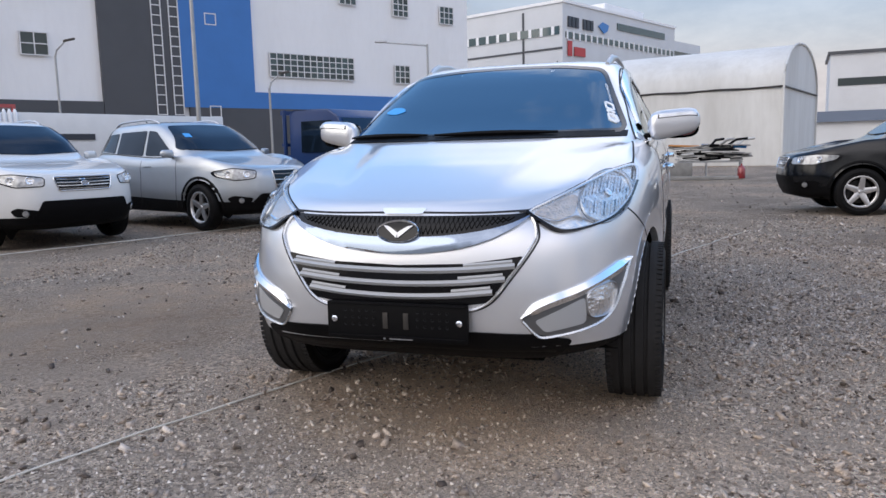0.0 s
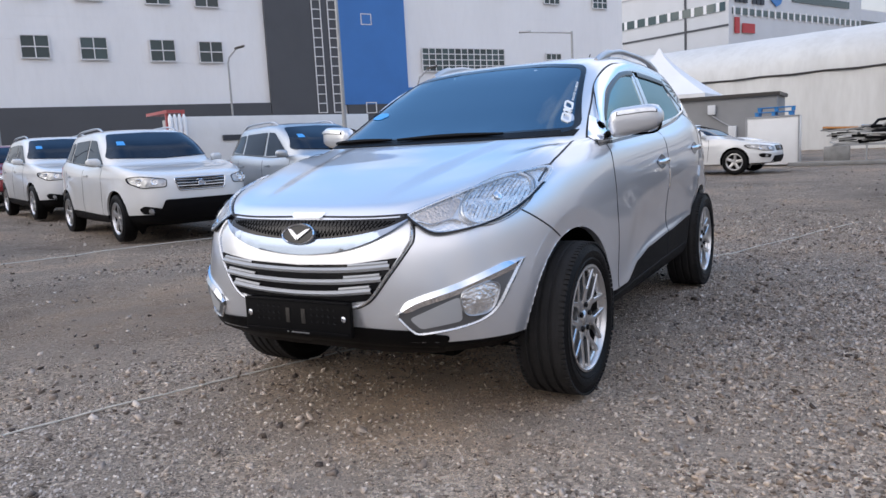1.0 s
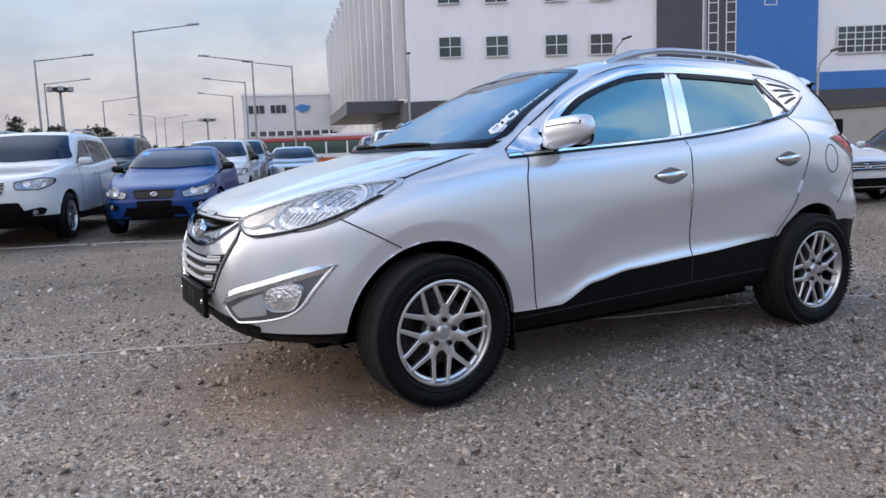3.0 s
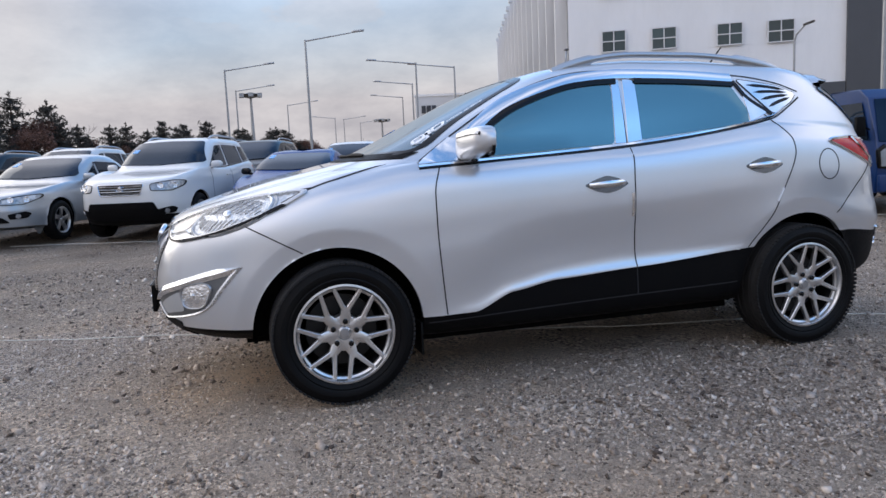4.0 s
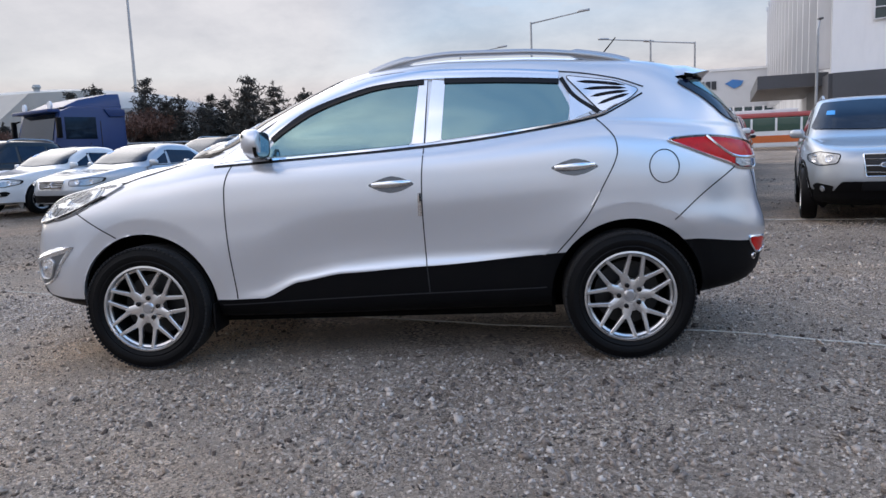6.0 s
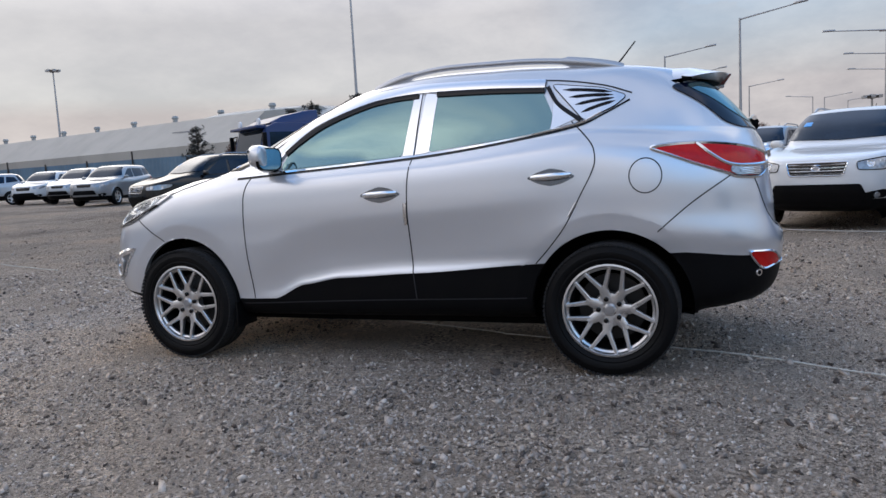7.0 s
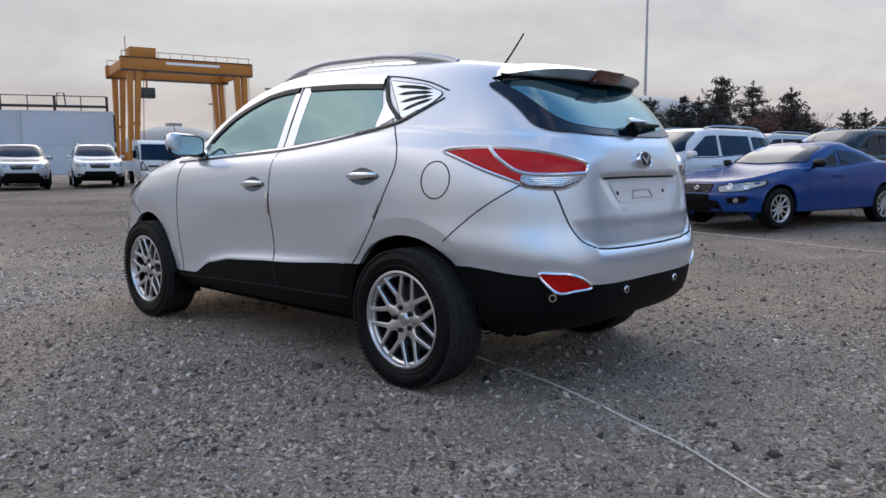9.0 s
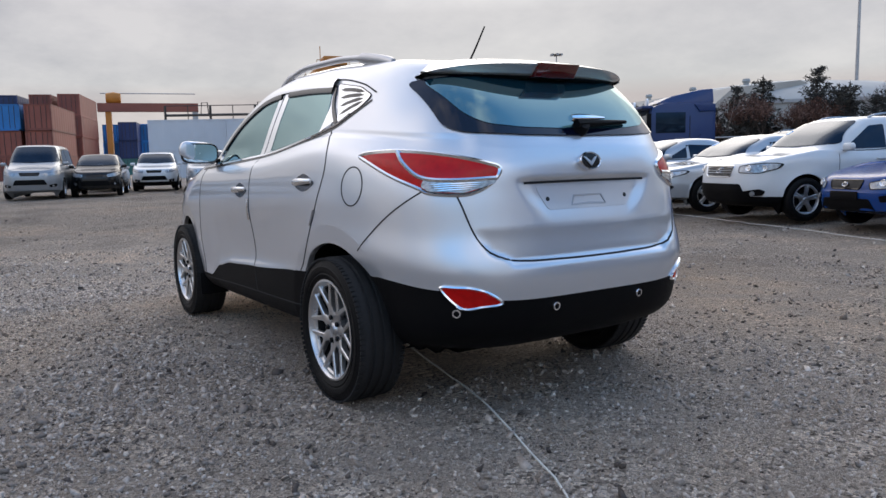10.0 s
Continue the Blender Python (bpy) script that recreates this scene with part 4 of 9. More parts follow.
# ---- the silver SUV in the middle ----
def hero_shape(p):
    """Creases and hollows of the panels."""
    s = math.copysign(1, p.x)
    x = abs(p.x)
    # hollow along the lower doors
    if -0.95 < p.y < 1.10 and x > 0.6:
        zc = knots(p.y, ((-0.9, 0.40), (-0.64, 0.415), (-0.44, 0.50), (-0.2, 0.54), (0.27, 0.565), (1.1, 0.62)))
        q = (p.z - zc) / 0.34
        if 0 < q < 1:
            p.x -= s * 0.033 * math.sin(math.pi * (p.y + 0.95) / 2.05) ** 0.7 * 5.27 * q ** 0.85 * (1 - q) ** 1.8
    # bonnet: a raised middle with two soft ridges
    if -2.05 < p.y < -1.06 and p.z > 0.9:
        t = min(1, (p.y + 2.05) / 0.4, (-1.06 - p.y) / 0.18)
        edge = 0.30 + 0.20 * (p.y + 2.05) / 1.1
        k = min(1, max(0, (edge + 0.05 - x) / 0.10))
        p.z += 0.016 * t * k * k * (3 - 2 * k)
    # tailgate: plate recess under a sharp brow, a crease, and the ledge of the bumper
    if p.y > 1.6 and 0.70 < p.z < 1.10:
        side = knots(p.z, ((0.86, 0.285), (1.06, 0.40)))
        k = min(1, max(0, (side - x) / 0.075))
        top = min(1, max(0, (1.066 - p.z) / 0.014))
        low_ = min(1, max(0, (p.z - 0.84) / 0.17))
        p.y -= 0.020 * k * top * low_ * low_ * (3 - 2 * low_)
        edge = knots(p.z, ((0.735, 0.46), (0.775, 0.545), (0.84, 0.585), (0.87, 0.60)))
        k = min(1, max(0, (edge + 0.01 - x) / 0.03))
        if p.z < 0.868:
            p.y -= 0.20 * (0.868 - p.z) * k * min(1, max(0, (p.z - 0.716) / 0.012))


def build_hero():
    car = thing("suv", Matrix.Identity(4), "silver compact SUV with chrome trim and forked alloy wheels", "car")
    ang = ring_angles(4.42, 0.016)
    R = lambda w, yf, yr, nf, nr, *zk: plan_ring(ang, w, yf, yr, nf, nr, zk)
    rings = [
        R(0.70, -1.86, 1.92, 4, 4, (-2, 0.335), (-1.6, 0.32), (-0.8, 0.27), (0.9, 0.28), (1.6, 0.30), (2, 0.31)),
        R(0.83, -2.02, 2.08, 4.2, 4.5, (-2.1, 0.352), (-1.5, 0.335), (-0.9, 0.30), (1, 0.32), (2.1, 0.37)),
        R(0.875, -2.09, 2.15, 4.4, 4.6, (-2.1, 0.385), (-1.5, 0.37), (-0.9, 0.345), (0.5, 0.37), (2.1, 0.44)),
        R(0.895, -2.14, 2.18, 4.4, 4.6, (-2.17, 0.425), (-1.7, 0.405), (-0.9, 0.40), (-0.64, 0.405), (-0.44, 0.49), (-0.2, 0.53), (0.27, 0.557), (0.97, 0.605), (1.7, 0.652), (2.0, 0.62), (2.2, 0.565)),
        R(0.912, -2.175, 2.19, 4.4, 4.6, (-2.2, 0.56), (-0.9, 0.56), (0.3, 0.68), (1.0, 0.71), (1.7, 0.74), (2.2, 0.68)),
        R(0.908, -2.17, 2.15, 4.3, 4.6, (-2.2, 0.70), (-1.2, 0.78), (0, 0.84), (1.2, 0.87), (2.2, 0.84)),
        R(0.902, -2.14, 2.125, 4.2, 4.6, (-2.2, 0.82), (-1.3, 0.92), (0, 0.99), (1.2, 1.03), (2.2, 1.0)),
        R(0.878, -2.09, 2.115, 4.0, 4.4, (-2.2, 0.885), (-1.75, 0.955), (-1.3, 1.035), (-0.8, 1.085), (0.3, 1.13), (1.2, 1.19), (2.2, 1.10)),
        R(0.828, -2.03, 2.09, 3.8, 4.4, (-2.2, 0.915), (-1.75, 1.01), (-1.3, 1.095), (-0.9, 1.145), (0.27, 1.185), (1.2, 1.27), (2.2, 1.18)),
        R(0.805, -1.62, 2.07, 4.2, 4.6, (-1.7, 1.050), (-1.3, 1.125), (-0.95, 1.160), (0.27, 1.20), (1.2, 1.29), (2.2, 1.215)),
        R(0.792, -1.10, 2.045, 7.0, 4.8, (-1.1, 1.185), (-0.9, 1.170), (-0.6, 1.180), (0.27, 1.215), (1.2, 1.31), (2.2, 1.25)),
        R(0.728, -0.67, 1.93, 7.0, 5, (-0.7, 1.385), (0.27, 1.395), (1.2, 1.42), (2, 1.40)),
        R(0.640, -0.27, 1.80, 7.0, 5, (-0.3, 1.572), (0.3, 1.595), (1.2, 1.575), (1.9, 1.52)),
        R(0.57, -0.04, 1.73, 5.5, 5, (-0.05, 1.640), (0.4, 1.662), (0.8, 1.655), (1.35, 1.622), (1.8, 1.572)),
        R(0.34, 0.28, 1.60, 4, 4, (0.2, 1.675), (0.8, 1.684), (1.6, 1.612)),
        R(0.04, 0.65, 1.05, 2, 2, (0.6, 1.690), (1.1, 1.684)),
    ]
    rows, of = loft_rings(rings, [2, 4, 6, 11, 12, 12, 10, 8, 12, 12, 12, 10, 5, 6, 6])
    split = of.index(3)
    wh = [(-1.315, 0.368), (1.335, 0.368)]
    vs, pf, cf = body_shell(rows, split, wh, 0.408, 0.012, 0.494, shape=hero_shape)
    skin = Skin(vs, pf + cf)
    part("body", pick(vs, pf), SILVER, car, smooth=50)
    low_f = pick(vs, cf)
    low_f.add([Vector(p) for p in [vs[i] for i in range(len(rows[0]) * 2 - 2)]], [tuple(range(len(rows[0]) * 2 - 2))[::-1]])
    part("lower_cladding", low_f, BLACKPL, car, "black plastic lower cladding", smooth=50)
    wells(car, wh, 0.408, 0.90, skin)
    for wy in (-1.303, 1.335):
        wheel(car, (0.806, wy, 0.366), 0.345, 0.235, 0.232, True, "y", 2)
        wheel(car, (-0.806, wy, 0.366), 0.345, 0.235, 0.232, False, "y", 2)
    # underbody, axles
    und = Shape().box((0, 0, 0.31), (1.36, 1.92, 0.14)).box((0, 0, 0.33), (0.92, 3.5, 0.12)).tube([(-0.7, 1.32, 0.30), (0.7, 1.32, 0.30)], 0.05).tube([(-0.7, -1.32, 0.30), (0.7, -1.32, 0.30)], 0.05)
    part("underbody", und, WELL, car)

    def both(poly):
        return (("left", poly), ("right", poly))

    # windscreen and rear window
    ws = fillet([(-0.725, 1.205), (-0.35, 1.200), (0, 1.200), (0.35, 1.200), (0.725, 1.205), (0.555, 1.565), (0.30, 1.600), (0, 1.608), (-0.30, 1.600), (-0.555, 1.565)], 0.05)
    windscreen = part("windscreen", skin.patch(ws, "front", 0.003, 0.05), GLASS_W, car, "dark tinted windscreen")
    part("windscreen_seal", skin.band(ws, "front", 0.022, 0.004, closed=True), GLOSSBK, windscreen)
    rb = fillet([(-0.615, 1.285), (-0.56, 1.258), (-0.30, 1.246), (0, 1.242), (0.30, 1.246), (0.56, 1.258), (0.615, 1.285), (0.622, 1.49), (0.30, 1.53), (-0.30, 1.53), (-0.622, 1.49)], 0.03)
    rw = fillet([(-0.53, 1.335), (-0.46, 1.292), (-0.30, 1.276), (0, 1.270), (0.30, 1.276), (0.46, 1.292), (0.53, 1.335), (0.59, 1.49), (0.30, 1.51), (-0.30, 1.51), (-0.59, 1.49)], 0.04)
    rear_b = part("rear_window_border", skin.patch(rb, "rear", 0.008, 0.03), GLASS_B, car, "dark printed border of the rear window")
    part("rear_window", skin.patch(rw, "rear", 0.0105, 0.03, drop=0.0), GLASS_T, rear_b, "tinted rear window")
    for v in ("left", "right"):
        fw = fillet([(-0.60, 1.165), (-0.575, 1.235), (-0.50, 1.310), (-0.314, 1.412), (-0.064, 1.495), (0.24, 1.530), (0.197, 1.206)], 0.03)
        rwin = fillet([(0.385, 1.536), (0.985, 1.512), (1.050, 1.375), (1.035, 1.290), (0.357, 1.222)], 0.02)
        for w_ in (fw, rwin):
            part("side_window", skin.patch(w_, v, 0.003, 0.045), GLASS_T, car, "dark tinted side window")
        q = fillet([(1.035, 1.540), (1.30, 1.500), (1.425, 1.452), (1.37, 1.405), (1.215, 1.335)], 0.025)
        qw = part("quarter_window", skin.patch(q, v, 0.005, 0.04), CHROME, car, "chrome quarter cover with dark slits")
        part("quarter_frame", skin.band(q, v, 0.010, 0.004, closed=True, rise=0.0), GLOSSBK, qw)
        for k in range(4):
            a, b = (1.095 + 0.034 * k, 1.506 - 0.043 * k), (1.350 + 0.006 * k, 1.475 - 0.016 * k)
            part("slit", skin.band([a, ((a[0] + b[0]) / 2, (a[1] + b[1]) / 2 + 0.004), b], v, 0.018, 0.006, taper=True), GLOSSBK, qw)
        # pillar covers, visors, waist trim
        part("pillar_cover", skin.patch([(0.200, 1.205), (0.262, 1.208), (0.290, 1.560), (0.243, 1.535)], v, 0.006, 0.04), CHROME, car, "chrome door pillar cover")
        part("pillar_cover", skin.patch([(0.274, 1.208), (0.357, 1.220), (0.385, 1.540), (0.315, 1.556)], v, 0.006, 0.04), CHROME, car, "chrome door pillar cover")
        part("pillar_cover", skin.patch([(1.052, 1.448), (1.168, 1.345), (1.045, 1.296)], v, 0.006, 0.04), CHROME, car, "chrome corner plate")
        part("window_divider", skin.band([(1.012, 1.530), (1.075, 1.43), (1.20, 1.335)], v, 0.022, 0.007), GLOSSBK, car)
        part("window_frame", skin.band([(-0.64, 1.225), (-0.55, 1.322), (-0.37, 1.440), (-0.06, 1.540), (0.12, 1.566), (0.30, 1.578), (0.70, 1.566), (1.0, 1.543)], v, 0.052, 0.014, rise=0.006), CHROME, car, "chrome frame over the side windows")
        part("rain_visor", skin.band([(-0.575, 1.262), (-0.49, 1.325), (-0.32, 1.422), (-0.05, 1.512), (0.12, 1.538), (0.27, 1.545)], v, 0.040, 0.012, rise=0.004), GLOSSBK, car, "smoked dark rain visor over the front window")
        part("rain_visor", skin.band([(0.38, 1.546), (0.70, 1.536), (1.0, 1.517)], v, 0.040, 0.012, rise=0.004), GLOSSBK, car, "smoked dark rain visor over the rear window")
        part("window_trim", skin.band([(-0.885, 1.137), (-0.59, 1.152), (0.264, 1.200), (0.726, 1.247), (1.19, 1.322), (1.30, 1.372)], v, 0.013, 0.006, rise=0.005), CHROME, car, "chrome strip along the waistline")
        part("waist_seal", skin.band([(-0.885, 1.126), (-0.59, 1.141), (0.264, 1.189), (0.726, 1.236), (1.19, 1.310), (1.31, 1.362), (1.44, 1.43)], v, 0.009, 0.003), GLOSSBK, car)
        part("gutter_line", skin.band([(-0.885, 1.150), (-0.66, 1.300), (-0.35, 1.476), (-0.02, 1.583), (0.30, 1.602), (1.02, 1.566), (1.30, 1.518), (1.45, 1.465)], v, 0.007, 0.002), SEAM, car)
        part("mirror_foot_plate", skin.patch([(-0.885, 1.145), (-0.60, 1.160), (-0.625, 1.245), (-0.70, 1.275)], v, 0.006, 0.04), CHROME, car, "chrome triangle at the mirror")
        # panel gaps
        for ln_ in ([(-0.782, 1.135), (-0.812, 1.06), (-0.822, 0.997), (-0.819, 0.755), (-0.788, 0.405)], [(0.290, 1.57), (0.267, 1.195), (0.253, 1.019), (0.254, 0.717), (0.272, 0.41)],
                    [(1.15, 1.335), (1.24, 1.24), (1.272, 1.186), (1.274, 1.102), (1.20, 0.95), (1.12, 0.80), (1.033, 0.689), (0.958, 0.606)], [(-1.735, 0.905), (-1.60, 0.83), (-1.47, 0.757)],
                    [(1.93, 1.03), (1.74, 0.90), (1.575, 0.76)]):
            part("panel_gap", skin.band(ln_, v, 0.0065, 0.0015), SEAM, car)
        part("sill_gap", skin.band([(-0.88, 0.37), (0.0, 0.40), (0.90, 0.42)], v, 0.006, 0.0015), SEAM, car)
        # fuel flap
        if v == "left":
            ring_ = [(1.522 + 0.078 * math.cos(k / 20 * math.pi), 1.042 + 0.086 * math.sin(k / 20 * math.pi)) for k in range(40)]
            part("fuel_flap_gap", skin.band(ring_, v, 0.006, 0.0015, closed=True), SEAM, car)
        # door edge guards
        part("door_guard", skin.band([(0.238, 0.83), (0.238, 0.95)], v, 0.02, 0.006, rise=0.006), CHROME, car, "chrome door edge guard")
        part("door_guard", skin.band([(1.140, 0.85), (1.182, 0.922)], v, 0.013, 0.006, rise=0.004), SATIN, car, "chrome door edge guard")
        # handles with their cup
        for hy, hz in ((0.09, 1.0), (1.055, 1.055)):
            cup = [(hy - 0.13, hz), (hy - 0.06, hz + 0.030), (hy, hz + 0.046), (hy + 0.06, hz + 0.033), (hy + 0.13, hz), (hy + 0.06, hz - 0.034), (hy, hz - 0.046), (hy - 0.06, hz - 0.034)]
            # the dark reflection in the chrome hollow is put into the cup's colour
            cp = part("handle_cup", skin.patch(fillet(cup, 0.02), v, 0.0025, 0.025), CUP_DK, car, "chrome door handle cup darkened for its reflection")
            sx = 1 if v == "left" else -1
            x0 = skin.hit(hy, hz, v)[0].x
            grip = Shape()
            rr = []
            for k in range(9):
                t = k / 8
                a = math.sin(math.pi * t)
                c = Vector((x0 + sx * (0.004 + 0.034 * a ** 0.6), hy - 0.105 + 0.21 * t, hz + 0.004 + 0.01 * (t - 0.5)))
                w_, h_ = 0.008, 0.012 + 0.006 * a
                rr.append([c + Vector((w_ * math.cos(b), 0, h_ * math.sin(b))) for b in [i * math.pi / 5 for i in range(10)]])
            grip.rings(rr)
            part("door_handle", grip, CHROME, cp, "chrome door handle")
        # rails on the roof
        sx = 1 if v == "left" else -1
        rail = Shape()
        rr = []
        for k in range(41):
            t = k / 40
            y = -0.05 + 1.45 * t
            base = skin.hit(sx * 0.565, y, "top")[0].z
            lift_ = 0.046 * (1 - abs(2 * t - 1) ** 4) - 0.012
            c = Vector((sx * (0.575 - 0.02 * abs(2 * t - 1) ** 2), y, base + lift_))
            wv = 0.030 if 0.14 < t < 0.86 else 0.034
            hh = 0.017 if 0.16 < t < 0.80 else 0.028
            rr.append([c + Vector((wv / 2 * math.cos(b), 0, hh * math.sin(b))) for b in [i * math.pi / 5 for i in range(10)]])
        rail.rings(rr)
        ra = part("roof_rail", rail, SATIN, car, "silver roof rail")
        # mirror
        mir = Shape()
        sq = lambda a: math.copysign(abs(a) ** 0.56, a)
        rr = []
        cx, cy, cz = sx * 0.945, -0.632, 1.238
        for k in range(13):
            t = k / 12 * 2 - 1
            sc = max(0.05, 1 - abs(t) ** 5)
            rr.append([Vector((cx + sx * t * 0.128, cy + 0.02 - 0.072 * sq(math.cos(b)) * sc ** 0.3 * (1.0 if math.cos(b) > 0 else 0.45) + 0.03 * t, cz + 0.010 * t + 0.074 * sq(math.sin(b)) * sc ** 0.35 * (1.0 if math.sin(b) > 0 else 0.9 - 0.25 * t))) for b in [i * math.pi / 12 for i in range(24)]])
        mir.rings(rr)
        mr = part("door_mirror", mir, SILVER, car, "silver door mirror with lamp strip", smooth=60)
        stalk = Shape().rings([[Vector((sx * 0.80, y, z)) for y, z in ((-0.68, 1.168), (-0.60, 1.172), (-0.60, 1.196), (-0.68, 1.190))], [Vector((sx * 0.90, y, z)) for y, z in ((-0.66, 1.172), (-0.60, 1.175), (-0.60, 1.205), (-0.66, 1.200))]])
        part("mirror_stalk", stalk, BLACKPL, mr, bevel=0.006)
        gl = Shape()
        gl.rings([[Vector((cx + 0.112 * k * sq(math.cos(b)), cy + 0.060, cz - 0.004 + 0.059 * k * sq(math.sin(b)))) for b in [i * math.pi / 12 for i in range(24)]] for k in (1.0, 0.6, 0.02)], True, False)
        rim_m = Shape().rings([[Vector((cx + k * sq(math.cos(b)), y_, cz - 0.004 + q_ * sq(math.sin(b)))) for b in [i * math.pi / 12 for i in range(24)]] for k, q_, y_ in ((0.124, 0.070, cy + 0.044), (0.121, 0.067, cy + 0.062), (0.110, 0.057, cy + 0.058))], True, False)
        part("mirror_rim", rim_m, GLOSSBK, mr)
        part("mirror_glass", gl, MIRROR, mr)
        led = Shape()
        rr = []
        for k in range(13):
            t = -0.55 + 1.40 * k / 12
            sc = max(0.05, 1 - abs(t) ** 5)
            rr.append([Vector((cx + sx * t * 0.131, cy + 0.02 - 0.0785 * sq(math.cos(b)) * sc ** 0.3 + 0.03 * t, cz + 0.010 * t + 0.078 * sq(math.sin(b)) * sc ** 0.35)) for b in (0.24, 0.34, 0.44, 0.54)])
        led.rings(rr, False, False)
        rim_l = Shape()
        rr = []
        for k in range(13):
            t = -0.60 + 1.48 * k / 12
            sc = max(0.05, 1 - abs(t) ** 5)
            rr.append([Vector((cx + sx * t * 0.1295, cy + 0.02 - 0.0745 * sq(math.cos(b)) * sc ** 0.3 + 0.03 * t, cz + 0.010 * t + 0.0755 * sq(math.sin(b)) * sc ** 0.35)) for b in (0.215, 0.30, 0.46, 0.565)])
        rim_l.rings(rr, False, False)
        part("lamp_strip_rim", rim_l, GLOSSBK, mr)
        part("turn_lamp", led, LENS_S, mr, "clear repeater lamp strip")

        # head lamp: bowl, lens
        front = 1 if v == "left" else -1
        fl = (lambda pl: pl) if front > 0 else flip_x
        hl = fl([(0.455, 0.900), (0.50, 0.872), (0.575, 0.835), (0.66, 0.842), (0.735, 0.870), (0.783, 0.925), (0.802, 0.985), (0.800, 1.040), (0.775, 1.048), (0.70, 1.022), (0.60, 0.968)])
        hlf = fillet(hl, 0.03)
        lamp = part("head_lamp", skin.patch(hlf, "front", 0.002, 0.03), LAMP_DK, car, "clear head lamp with round reflector")
        part("lamp_border", skin.band(hl[:7] if front > 0 else hl[::-1][:7], "front", 0.008, 0.016), GLOSSBK, lamp)
        disc = lambda cx_, cz_, rx_, rz_: fl([(cx_ + rx_ * math.cos(k / 14 * math.pi), cz_ + rz_ * math.sin(k / 14 * math.pi)) for k in range(28)])
        part("reflector", skin.patch(disc(0.708, 0.944, 0.076, 0.082), "front", 0.005, 0.025), REFLECT, lamp, "fluted round reflector")
        part("reflector_ring", skin.band(disc(0.708, 0.944, 0.080, 0.086), "front", 0.006, 0.009, closed=True, rise=0.004), TRIM_S, lamp)
        part("reflector_shade", skin.band(disc(0.708, 0.944, 0.087, 0.094), "front", 0.003, 0.007, closed=True, rise=0.001), SATIN, lamp)
        pc, nn = skin.hit(front * 0.712, 0.952, "front")
        part("bulb_cap", Shape().lathe([(0.019, 0.0), (0.018, 0.010), (0.010, 0.014), (0.0005, 0.015)], 18, "z"), CHROME, lamp, m=Matrix.Translation(pc + nn * 0.004) @ nn.to_track_quat("Z", "Y").to_matrix().to_4x4())
        part("lamp_divider", skin.band(fl([(0.505, 0.876), (0.56, 0.866), (0.615, 0.880), (0.645, 0.870)]), "front", 0.008, 0.008, rise=0.004), CHROME, lamp)
        part("turn_bulb", skin.patch(fillet(fl([(0.478, 0.898), (0.56, 0.872), (0.615, 0.888), (0.622, 0.945), (0.60, 0.958)]), 0.015), "front", 0.005, 0.03), AMBER, lamp)
        part("lens", skin.patch(hlf, "front", 0.012, 0.03, drop=0.002, crown=0.010), LENS, lamp)
        part("lens_edge", skin.band(hlf, "front", 0.009, 0.013, closed=True, rise=0.002), TRIM_S, lamp)
        for k in range(13):
            xx = 0.642 + 0.011 * k
            hh = math.sqrt(max(0.0004, 0.066 ** 2 - (xx - 0.708) ** 2))
            part("lens_flute", skin.band(fl([(xx, 0.944 + hh), (xx, 0.944 + hh * 0.15)]), "front", 0.0022, 0.0075, rise=0.0015), TRIM_S if k % 2 else CUP_DK, lamp)
            part("lens_flute", skin.band(fl([(xx, 0.944 - hh * 0.30), (xx, 0.944 - hh)]), "front", 0.0022, 0.0075, rise=0.0015), TRIM_S if k % 3 else CUP_DK, lamp)
        # fog lamp with its chrome surround
        fg = fl([(0.448, 0.535), (0.50, 0.468), (0.53, 0.458), (0.70, 0.488), (0.750, 0.525), (0.800, 0.716), (0.73, 0.676), (0.52, 0.585)])
        fgf = fillet(fg, 0.02)
        fog = part("fog_lamp_surround", skin.patch(fgf, "front", 0.003, 0.03), FOG_G, car, "chrome edged fog lamp recess")
        part("chrome_edge", skin.band(fl([(0.450, 0.540), (0.52, 0.583), (0.66, 0.632), (0.76, 0.682), (0.798, 0.710)]), "front", 0.042, 0.008, rise=0.010, taper=True), CHROME, fog)
        part("chrome_edge", skin.band(fl([(0.455, 0.527), (0.505, 0.468), (0.54, 0.463), (0.69, 0.490), (0.744, 0.530), (0.777, 0.62), (0.798, 0.710)]), "front", 0.010, 0.006, rise=0.005), TRIM_S, fog)
        part("blank_panel", skin.patch(fillet(fl([(0.495, 0.525), (0.53, 0.482), (0.66, 0.505), (0.665, 0.585), (0.655, 0.598)]), 0.015), "front", 0.006, 0.03), SLAT_S, fog)
        part("reflector", skin.patch(fillet(fl([(0.668, 0.522), (0.660, 0.60), (0.675, 0.625), (0.735, 0.645), (0.757, 0.62), (0.742, 0.545), (0.72, 0.520)]), 0.03), "front", 0.007, 0.02, crown=0.006), REFLECT, fog)
        pc, nn = skin.hit(front * 0.705, 0.582, "front")
        part("bulb_cap", Shape().lathe([(0.014, 0.0), (0.013, 0.008), (0.0005, 0.012)], 14, "z"), CHROME, fog, m=Matrix.Translation(pc + nn * 0.007) @ nn.to_track_quat("Z", "Y").to_matrix().to_4x4())
        part("fog_frame", skin.band(fillet(fl([(0.668, 0.522), (0.660, 0.60), (0.675, 0.625), (0.735, 0.645), (0.757, 0.62), (0.742, 0.545), (0.72, 0.520)]), 0.03), "front", 0.005, 0.010, closed=True, rise=0.004), SATIN, fog)
        # tail lamp, which wraps round the corner
        cv = "corner_" + v
